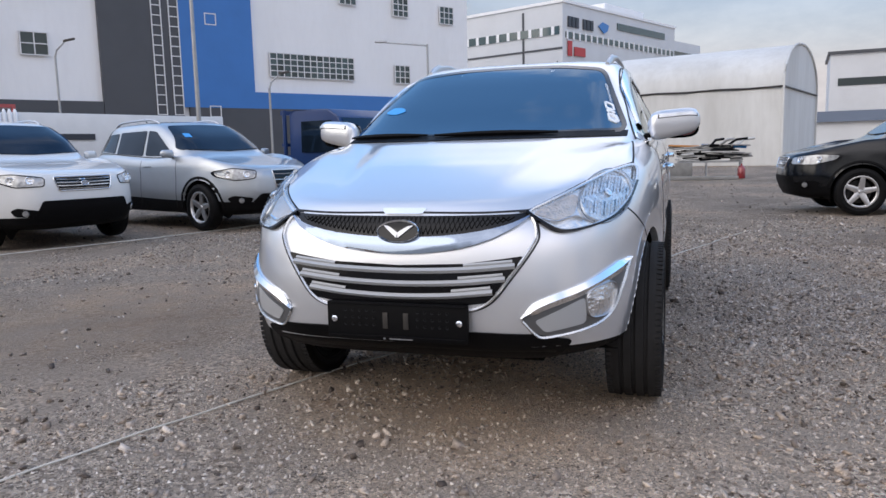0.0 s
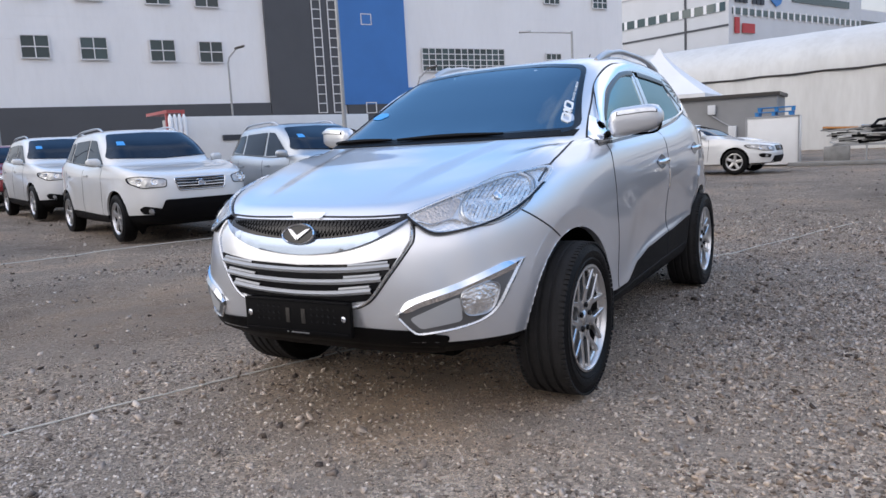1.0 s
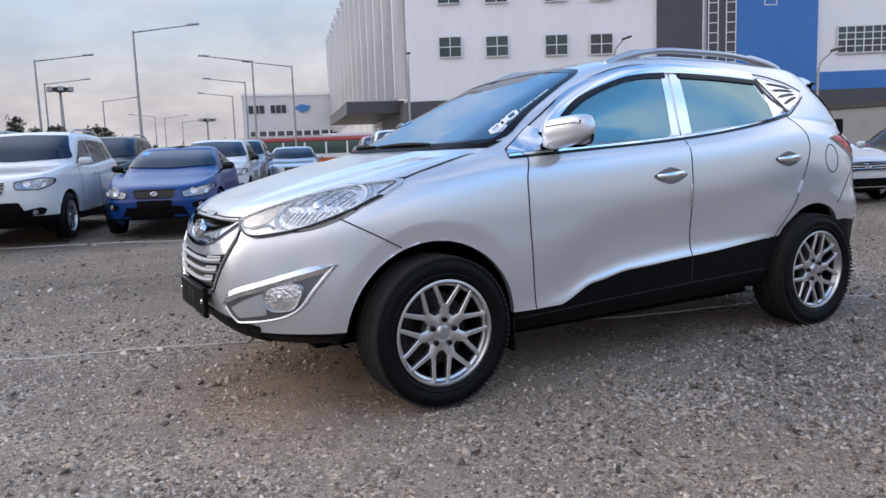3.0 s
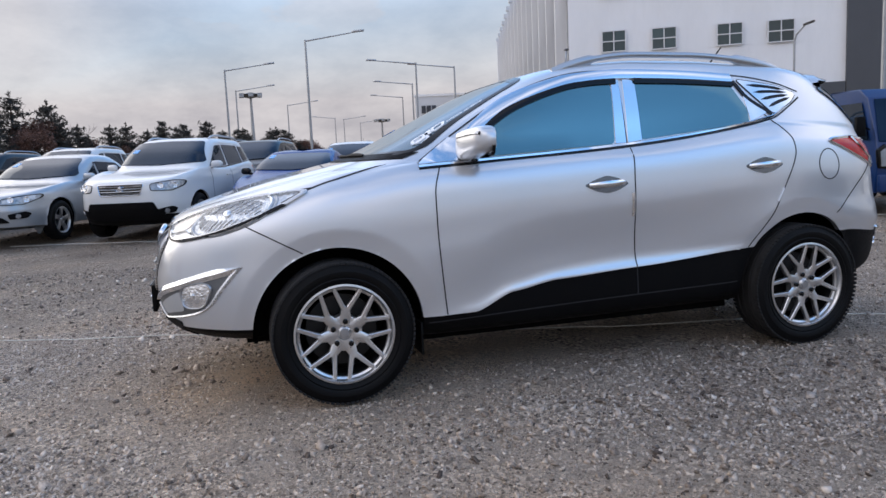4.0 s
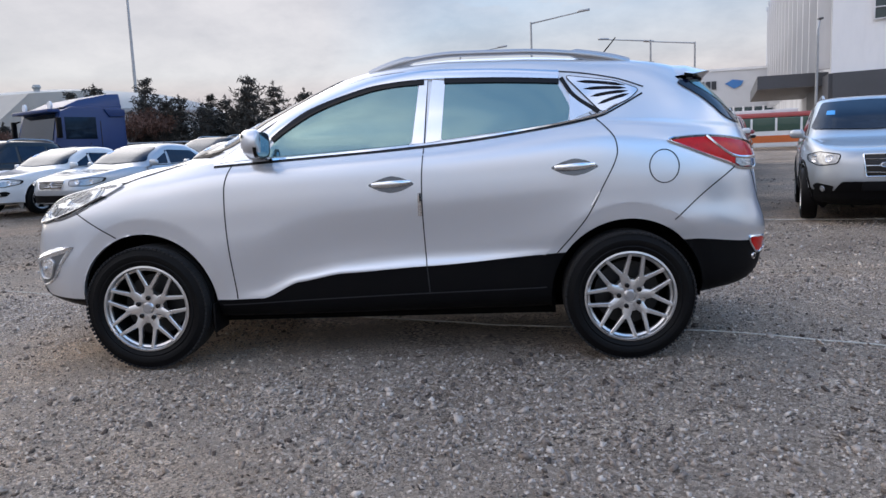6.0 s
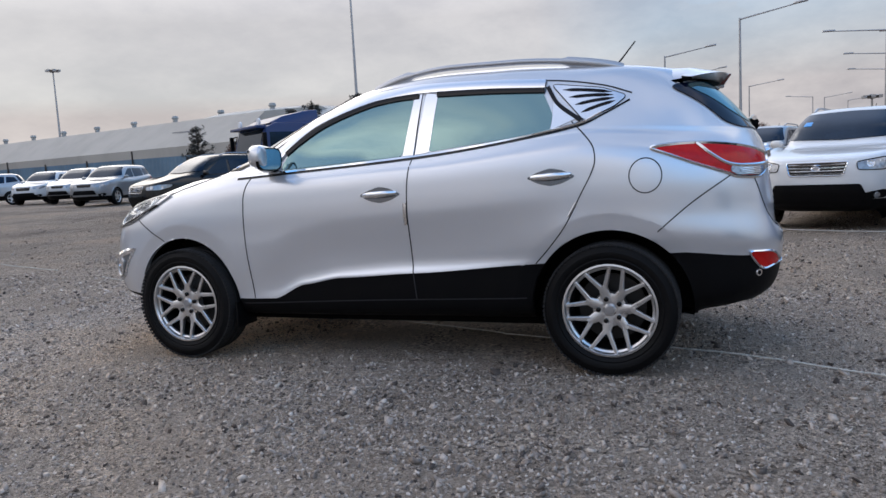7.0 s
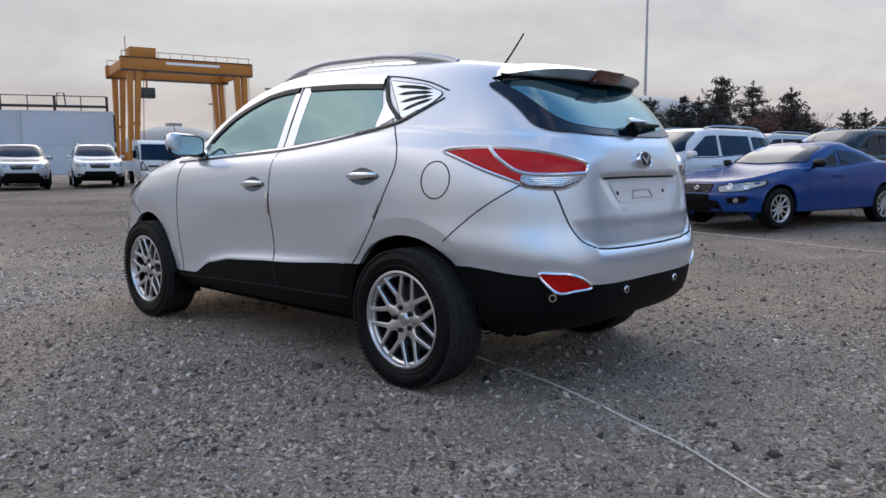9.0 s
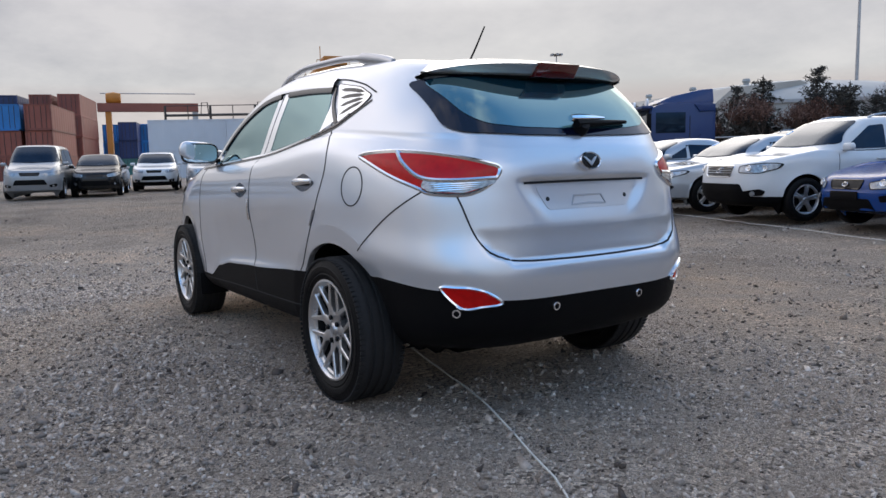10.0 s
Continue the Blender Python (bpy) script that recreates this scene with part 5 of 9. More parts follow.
        tl = sweep_closed([(0.513, 1.172), (0.56, 1.184), (0.712, 1.189), (0.860, 1.177), (0.988, 1.158), (1.10, 1.131), (1.146, 1.112), (1.138, 1.076), (1.084, 1.029), (1.014, 1.007), (0.865, 1.015), (0.826, 1.032), (0.690, 1.084), (0.56, 1.146)])
        tail = part("tail_lamp", skin.patch(tl, cv, 0.004, 0.025, crown=0.008), RED_L, car, "red tail lamp with chrome surround")
        part("lamp_surround", skin.band(tl, cv, 0.016, 0.006, closed=True, rise=0.006), CHROME, tail)
        part("lamp_curve", skin.band([(0.712, 1.185), (0.751, 1.134), (0.833, 1.077), (0.957, 1.064), (1.131, 1.071)], cv, 0.016, 0.014, rise=0.005), CHROME, tail)
        part("reversing_lamp", skin.patch(fillet([(0.845, 1.066), (0.957, 1.056), (1.132, 1.064), (1.128, 1.050), (1.080, 1.034), (1.012, 1.014), (0.870, 1.021), (0.835, 1.040)], 0.01), cv, 0.013, 0.02), REV_L, tail, "clear reversing lamp")
        for k in range(4):
            h = 1.050 - 0.008 * k
            part("lens_rib", skin.band([(0.875 + 0.01 * k, h - 0.002), (0.957, h), (1.09 - 0.016 * k, h + 0.004)], cv, 0.0035, 0.017, taper=True), CHROME, tail)
        # reflector in the bumper
        rf = sweep_closed([(0.916, 0.636), (0.98, 0.638), (1.051, 0.633), (1.117, 0.609), (1.160, 0.566), (1.08, 0.553), (1.009, 0.546), (0.955, 0.583)])
        refl = part("bumper_reflector", skin.patch(rf, cv, 0.005, 0.025), RED_L, car, "red bumper reflector with chrome edge")
        part("reflector_edge", skin.band(rf, cv, 0.012, 0.007, closed=True, rise=0.005), CHROME, refl)

    # ---- nose ----
    arc = lambda pts: sweep(pts + [(-a, b) for a, b in pts[:-1][::-1]])
    ug = arc([(-0.475, 0.902), (-0.39, 0.897), (-0.2, 0.893), (0, 0.892)]) + arc([(0.472, 0.898), (0.40, 0.858), (0.28, 0.828), (0.14, 0.812), (0, 0.808)])
    up = part("upper_grille", skin.patch(ug, "front", 0.003, 0.035), GLOSSBK, car, "black mesh upper grille")
    mesh_bars = Shape()
    for k in range(-22, 23):
        x = k * 0.018
        for s in (-1, 1):
            p, nn = skin.hit(x, 0.826 + 0.05 * (abs(x) / 0.4) ** 2, "front")
            q, _ = skin.hit(x + s * 0.022, 0.888, "front")
            mesh_bars.tube([p + nn * 0.004, q + nn * 0.004], 0.0016, 4)
    part("grille_mesh", mesh_bars, WELL, up)
    cw = arc([(-0.478, 0.893), (-0.40, 0.860), (-0.28, 0.835), (-0.14, 0.821), (0, 0.817)]) + arc([(0.474, 0.888), (0.42, 0.850), (0.33, 0.808), (0.20, 0.774), (0, 0.758)])
    part("grille_wing", skin.patch(cw, "front", 0.012, 0.018, crown=0.006), CHROME_B, car, "chrome wing across the grille")
    part("bonnet_plate", skin.patch(fillet([(-0.09, 0.918), (-0.075, 0.898), (0.075, 0.898), (0.09, 0.918)], 0.01), "front", 0.006, 0.02), CHROME, car, "chrome plate on the bonnet lip")
    lg = fillet([(-0.462, 0.757), (-0.25, 0.729), (0, 0.720), (0.25, 0.729), (0.462, 0.757), (0.402, 0.662), (0.335, 0.592), (0.15, 0.566), (-0.15, 0.566), (-0.335, 0.592), (-0.402, 0.662)], 0.015)
    lo = part("lower_grille", skin.patch(lg, "front", 0.003, 0.04), GLOSSBK, car, "black lower grille with three silver slats")
    for k, (zz, hw) in enumerate(((0.703, 0.430), (0.657, 0.398), (0.611, 0.355))):
        line = [(-hw, zz + 0.020), (-hw * 0.55, zz + 0.004), (0, zz - 0.003), (hw * 0.55, zz + 0.004), (hw, zz + 0.020)]
        part("slat", skin.band(line, "front", 0.021, 0.008, rise=0.010), SLAT_S, lo)
        for s in (-1, 1):
            part("slat_end", skin.band([(s * hw * 0.98, zz + 0.035), (s * hw * 0.58, zz + 0.020)], "front", 0.013, 0.007, rise=0.004), SLAT_S, lo)
    fr = [(0.47, 0.893), (0.492, 0.858), (0.494, 0.809), (0.40, 0.665), (0.335, 0.590), (0.25, 0.560), (0, 0.553)]
    frl = fr + [(-a, b) for a, b in fr[:-1][::-1]]
    part("grille_surround", skin.band(frl, "front", 0.010, 0.006, rise=0.005), TRIM_S, car, "thin chrome line round the grille")
    part("surround_gap", skin.band([(a * 1.022, b - 0.004) for a, b in frl], "front", 0.007, 0.002), SEAM, car)
    for s in (-1, 1):
        ln_ = [(s * 0.452, 0.906), (s * 0.56, 0.960), (s * 0.70, 1.032), (s * 0.79, 1.062)]
        part("bonnet_gap", skin.band(ln_, "front", 0.005, 0.002), SEAM, car)
        part("bonnet_gap", skin.band([(s * 0.79, -1.55), (s * 0.785, -1.35), (s * 0.77, -1.12), (s * 0.755, -1.0)], "top", 0.007, 0.002), SEAM, car)
        part("bumper_gap", skin.band([(s * 0.47, 0.905), (s * 0.43, 0.905)], "front", 0.006, 0.002), SEAM, car)
    part("bonnet_gap", skin.band([(-0.46, 0.910), (-0.3, 0.904), (0, 0.905), (0.3, 0.904), (0.46, 0.910)], "front", 0.006, 0.002), SEAM, car)
    # badges
    for vw, bx, bz, rx, rz in (("front", 0.0, 0.832, 0.080, 0.034), ("rear", 0.0, 1.128, 0.058, 0.034)):
        el_ = [(rx * math.cos(k / 16 * math.pi) + bx, rz * math.sin(k / 16 * math.pi) + bz) for k in range(32)]
        bd = part("badge", skin.patch(el_, vw, 0.022, 0.02, drop=0.0), GLOSSBK, car, "oval black and chrome badge")
        part("badge_rim", skin.band(el_, vw, 0.007, 0.024, closed=True, rise=0.005), CHROME, bd)
        for s in (-1, 1):
            w_ = [(bx + s * rx * 0.03, bz - rz * 0.62), (bx + s * rx * 0.72, bz + rz * 0.52), (bx + s * rx * 0.46, bz + rz * 0.46), (bx, bz - rz * 0.12)]
            part("badge_wing", skin.patch(w_ if s > 0 else w_[::-1], vw, 0.027, 0.02, drop=-0.016), SATIN, bd)
    # plate holder
    pl = Shape().box((0, -2.198, 0.515), (0.545, 0.022, 0.140))
    holder = part("plate_holder", pl, BLACKPL, car, "black empty number plate holder", bevel=0.005)
    part("holder_rim", Shape().box((0, -2.212, 0.582), (0.53, 0.006, 0.006)).box((0, -2.212, 0.462), (0.53, 0.006, 0.005)), GLOSSBK, holder)
    for s in (-1, 1):
        sc = Shape().lathe([(0.0005, -2.217), (0.007, -2.217), (0.012, -2.213), (0.012, -2.205)], 16, "y", (s * 0.242, 0, 0.520))
        part("screw", sc, CHROME, holder)
        part("recess_bar", Shape().box((s * 0.04, -2.210, 0.520), (0.020, 0.004, 0.060)), STEEL_DK, holder, bevel=0.002)
    part("lettering_bar", Shape().box((-0.045, -2.210, 0.4525), (0.008, 0.003, 0.006)).box((0.02, -2.210, 0.4525), (0.09, 0.003, 0.004)), SATIN, holder, "plain pale bar in place of lettering")
    dot = Shape().lathe([(0.006, -2.2105), (0.004, -2.208), (0.0005, -2.2085)], 8, "y").mesh("holder_hole", SEAM)
    for i in range(5):
        for j in range(3):
            for s in (-1, 1):
                link("holder_hole", dot, holder, Matrix.Translation((s * (0.085 + i * 0.028), 0, 0.555 - j * 0.026)))
    part("tow_cover", skin.band([(-0.475 + 0.022 * math.cos(k / 8 * math.pi), 0.545 + 0.026 * math.sin(k / 8 * math.pi)) for k in range(16)], "front", 0.003, 0.001, res=0.01, closed=True), SEAM, car)
    part("lower_intake", skin.patch(fillet([(-0.62, 0.445), (-0.50, 0.475), (-0.33, 0.480), (0.33, 0.480), (0.50, 0.475), (0.62, 0.445), (0.55, 0.36), (-0.55, 0.36)], 0.02), "front", 0.006, 0.05), BLACKPL, car, "black lower bumper intake")
    # wipers and stickers
    for x0, x1, z1 in ((0.42, -0.20, 1.185), (-0.24, -0.70, 1.200)):
        wp = Shape()
        pts = []
        for k in range(9):
            x = x0 + (x1 - x0) * k / 8
            p, nn = skin.hit(x, 1.196 + 0.004 * math.sin(k / 8 * math.pi) + (z1 - 1.175) * abs(k / 8 - 0.5) * 0.2 - 0.004, "front")
            pts.append(p + nn * 0.014)
        wp.tube(pts, [0.006 + 0.008 * math.sin(math.pi * k / 8) for k in range(9)], 6)
        part("wiper", wp, BLACKPL, car)
    part("cowl", skin.band([(-0.73, 1.192), (-0.4, 1.190), (0, 1.190), (0.4, 1.190), (0.73, 1.192)], "front", 0.030, 0.004), BLACKPL, car)
    part("sticker", skin.patch(fillet([(-0.60, 1.335), (-0.52, 1.325), (-0.47, 1.345), (-0.50, 1.365), (-0.57, 1.368)], 0.02), "front", 0.006, 0.02, drop=-0.004), BLUE_S, car, "light blue sticker on the windscreen")
    # lettering up the edge of the windscreen
    def edge_text(body, size, start, stretch, name, label):
        cu = bpy.data.curves.new("letters", "FONT")
        cu.body, cu.size, cu.align_x, cu.align_y, cu.space_character = body, size, "LEFT", "BOTTOM_BASELINE", 1.18
        cu.offset = size * 0.02
        tmp = new("letters", cu)
        tm = bpy.data.meshes.new_from_object(tmp.evaluated_get(bpy.context.evaluated_depsgraph_get()))
        bpy.data.objects.remove(tmp)
        p0, nn = skin.hit(0.698, 1.222, "front")
        p1, _ = skin.hit(0.575, 1.520, "front")
        du = (p1 - p0).normalized()
        dv = nn.cross(du).normalized()
        if dv.x > 0:
            dv = -dv
        pv = []
        for vtx in tm.vertices:
            q = p0 + du * (start + vtx.co.x * stretch) + dv * (0.012 + vtx.co.y)
            p, n2 = skin.hit(q.x, q.z, "front")
            pv.append(p + n2 * 0.006)
        part(name, Shape().add(pv, [tuple(f.vertices) for f in tm.polygons]), PLASTIC_W, car, label)

    # square-cut digits 0 1 0
    e0, en = skin.hit(0.698, 1.222, "front")
    eu = (skin.hit(0.575, 1.520, "front")[0] - e0).normalized()
    ev = en.cross(eu).normalized()
    ev = -ev if ev.x > 0 else ev
    on_glass = lambda pts: [(q.x, q.z) for q in (e0 + eu * a + ev * (0.014 + b) for a, b in pts)]
    for u0, pts, closed in ((0.030, [(0.006, 0), (0.066, 0), (0.072, 0.006), (0.072, 0.042), (0.066, 0.048), (0.006, 0.048), (0, 0.042), (0, 0.006)], True),
                            (0.122, [(0.0, 0.036), (0.020, 0.048), (0.020, 0.0)], False),
                            (0.166, [(0.006, 0), (0.066, 0), (0.072, 0.006), (0.072, 0.042), (0.066, 0.048), (0.006, 0.048), (0, 0.042), (0, 0.006)], True)):
        part("windscreen_digit", skin.band(on_glass([(u0 + a, b) for a, b in pts]), "front", 0.0075, 0.006, closed=closed), PLASTIC_W, car, "white digit on the windscreen edge")
    edge_text("PHONE NUMBER", 0.022, 0.265, 1.25, "windscreen_lettering", "small white lettering on the windscreen edge")

    # ---- tail ----
    gate = [(0.648, 1.03), (0.632, 0.98), (0.590, 0.84), (0.545, 0.775), (0.44, 0.735), (0.2, 0.724), (0, 0.722)]
    part("tailgate_gap", skin.band(gate + [(-a, b) for a, b in gate[:-1][::-1]], "rear", 0.007, 0.0015), SEAM, car)
    hol = fillet([(-0.29, 1.030), (0.29, 1.030), (0.235, 0.93), (-0.235, 0.93)], 0.02)
    pz = part("plate_recess", skin.patch(hol, "rear", 0.002, 0.04), SILVER, car, "bare number plate recess")
    part("handle_strip", skin.band([(-0.355, 1.046), (0, 1.048), (0.355, 1.046)], "rear", 0.010, 0.003), SEAM, pz)
    part("plate_bracket", skin.band([(-0.10, 0.945), (-0.08, 0.985), (0.08, 0.985), (0.10, 0.945), (0.0, 0.950)], "rear", 0.007, 0.006, closed=True), SATIN, pz)
    for s in (-1, 1):
        part("bracket_hole", skin.patch([(s * 0.23 + 0.010 * math.cos(k), 0.975 + 0.010 * math.sin(k)) for k in np.arange(0, 6.2, 0.7)], "rear", 0.004, 0.02), SEAM, pz)
    # spoiler
    sp = Shape()
    rr = []
    for k in range(31):
        t = k / 30 * 2 - 1
        x = t * 0.585
        e = 1 - abs(t) ** 6
        yb = 1.60 + 0.05 * (1 - e)
        yt = 1.93 - 0.13 * abs(t) ** 2.4 - 0.06 * (1 - e)
        zf = skin.hit(x, yb, "top")[0].z
        zt = 1.574 - 0.016 * t * t - 0.02 * (1 - e)
        e2 = 1 - abs(t) ** 4
        rr.append([Vector((x, yb, zf - 0.006)), Vector((x, (yb + yt) / 2, (zf + zt) / 2 + 0.010 * e2)), Vector((x, yt - 0.05, zt + 0.006 * e2)), Vector((x, yt, zt - 0.008)), Vector((x, yt - 0.045, zt - 0.014 - 0.040 * e2)), Vector((x, yt - 0.10, zt - 0.018 - 0.048 * e2)), Vector((x, yb + 0.05, zf - 0.022 - 0.063 * e2))])
    sp.rings(rr)
    spoil = part("spoiler", sp, SILVER, car, "silver roof spoiler over the rear window", smooth=50)
    under = Shape().rings([[q + Vector((0, 0.003, -0.003)) for q in g[4:7]] for g in rr], False, False)
    part("underside", under, BLACKPL, spoil, "black underside of the spoiler")
    # shade on the spoiler's ends, put in as thin black covers
    for s, g in ((-1, rr[0]), (1, rr[-1])):
        side = [q + Vector((s * 0.004, 0, -0.002)) for q in g]
        part("end_plate", Shape().rings([side, [q + Vector((-s * 0.03, 0, -0.012)) for q in side]]), BLACKPL, spoil, "spoiler end coloured black for its shade")
    part("stop_lamp", Shape().rings([[Vector((s * 0.12, y, z)) for y, z in ((1.87, 1.572), (1.940, 1.570), (1.900, 1.512), (1.85, 1.508))] for s in (-1, -0.5, 0.5, 1)]), RED_D, spoil, "dark red high stop lamp", bevel=0.004)
    # rear wiper
    p, nn = skin.hit(-0.02, 1.270, "rear")
    wp = Shape().lathe([(0.0005, 0.05), (0.030, 0.045), (0.038, 0.02), (0.038, -0.01)], 18, "z")
    part("rear_wiper", wp, BLACKPL, car, m=Matrix.Translation(p) @ nn.to_track_quat("Z", "Y").to_matrix().to_4x4())
    arm = Shape()
    pts = []
    for k in range(9):
        t = k / 8
        q, n2 = skin.hit(0.02 - 0.34 * t, 1.272 + 0.022 * t, "rear")
        pts.append(q + n2 * (0.040 - 0.016 * t))
    arm.tube(pts, [0.020 - 0.012 * k / 8 for k in range(9)], 8)
    part("wiper_arm", arm, BLACKPL, car)
    cov = Shape()
    pts = []
    for k in range(6):
        t = k / 5
        q, n2 = skin.hit(0.05 - 0.22 * t, 1.290 + 0.012 * t, "rear")
        pts.append(q + n2 * (0.050 - 0.012 * t))
    cov.tube(pts, [0.014, 0.018, 0.017, 0.014, 0.010, 0.006], 8)
    part("wiper_cover", cov, CHROME, car, "chrome rear wiper cover")
    for x in (-0.66, -0.26, 0.24, 0.66):
        p, nn = skin.hit(x, 0.527, "rear")
        sn = Shape().lathe([(0.0005, 0.004), (0.011, 0.004), (0.012, 0.009), (0.018, 0.009), (0.020, 0.004), (0.020, -0.01)], 24, "z")
        sensor = part("parking_sensor", sn, CHROME, car, "silver ringed parking sensor", m=Matrix.Translation(p) @ nn.to_track_quat("Z", "Y").to_matrix().to_4x4())
        part("sensor_eye", Shape().lathe([(0.0115, 0.0075), (0.010, 0.0095), (0.0005, 0.010)], 16, "z"), BLACKPL, sensor)
    # antenna
    an = Shape().tube([(0.03, 1.265, 1.63), (0.03, 1.27, 1.66)], [0.018, 0.010], 10).tube([(0.03, 1.27, 1.655), (0.03, 1.335, 1.725), (0.03, 1.41, 1.815)], [0.0055, 0.005, 0.004], 6)
    part("antenna", an, BLACKPL, car, "black rod antenna")
    for s in (-1, 1):
        part("mud_flap", Shape().box((s * 0.80, -0.925, 0.30), (0.20, 0.010, 0.16)), RUBBER, car, bevel=0.003)
    return car


build_hero()

# ---- parked cars ----
KINDS = {
    # length, width, height, wheelbase, cowl, roof front, roof rear, glass base rear, bonnet z, cowl z, waist z, waist rear z, deck z, tyre r, nose power
    "suv": dict(L=4.66, W=1.89, H=1.70, wb=2.70, c=-1.02, rf=-0.25, rr=1.75, g=2.10, hz=0.96, cz=1.15, bz=1.10, br=1.22, dz=1.18, r=0.355, n=4.4, clad=0.42),
    "suv_round": dict(L=4.64, W=1.85, H=1.72, wb=2.70, c=-1.05, rf=-0.22, rr=1.60, g=2.05, hz=0.94, cz=1.16, bz=1.10, br=1.20, dz=1.12, r=0.36, n=3.8, clad=0.50),
    "sedan": dict(L=4.86, W=1.85, H=1.47, wb=2.86, c=-0.95, rf=-0.12, rr=0.95, g=1.60, hz=0.80, cz=0.99, bz=0.96, br=1.02, dz=1.06, r=0.335, n=4.2, clad=0.30),
    "coupe": dict(L=4.48, W=1.77, H=1.40, wb=2.65, c=-0.92, rf=-0.05, rr=0.70, g=1.55, hz=0.76, cz=0.97, bz=0.95, br=1.05, dz=1.07, r=0.33, n=4.2, clad=0.30),
    "hatch": dict(L=4.28, W=1.78, H=1.58, wb=2.76, c=-1.15, rf=-0.35, rr=1.60, g=2.00, hz=0.88, cz=1.07, bz=1.02, br=1.14, dz=1.12, r=0.32, n=4.2, clad=0.30),
    "van": dict(L=5.12, W=1.92, H=1.92, wb=3.20, c=-1.75, rf=-1.0, rr=2.30, g=2.48, hz=0.98, cz=1.22, bz=1.15, br=1.18, dz=1.20, r=0.345, n=5.0, clad=0.32),
}
FACES = {
    # head lamp outline and grille, as shares of half width and metres above the bonnet lip
    "wide": dict(lamp=[(0.50, -0.06), (0.52, -0.16), (0.80, -0.17), (0.90, -0.10), (0.91, -0.02), (0.80, -0.01)], grille=(0.40, -0.055, -0.225), slats=4, intake=(0.66, -0.34, -0.57)),
    "narrow": dict(lamp=[(0.44, -0.08), (0.48, -0.17), (0.78, -0.15), (0.92, -0.06), (0.92, 0.01), (0.75, -0.02)], grille=(0.34, -0.05, -0.17), slats=0, intake=(0.55, -0.30, -0.47)),
    "twin": dict(lamp=[(0.50, -0.06), (0.50, -0.15), (0.78, -0.15), (0.90, -0.06), (0.90, 0.0), (0.72, -0.02)], grille=(0.30, -0.05, -0.16), slats=6, intake=(0.62, -0.34, -0.43)),
    "tall": dict(lamp=[(0.52, -0.04), (0.56, -0.15), (0.78, -0.18), (0.90, -0.12), (0.91, -0.04), (0.78, 0.0)], grille=(0.26, -0.04, -0.32), slats=3, intake=(0.60, -0.38, -0.50)),
}


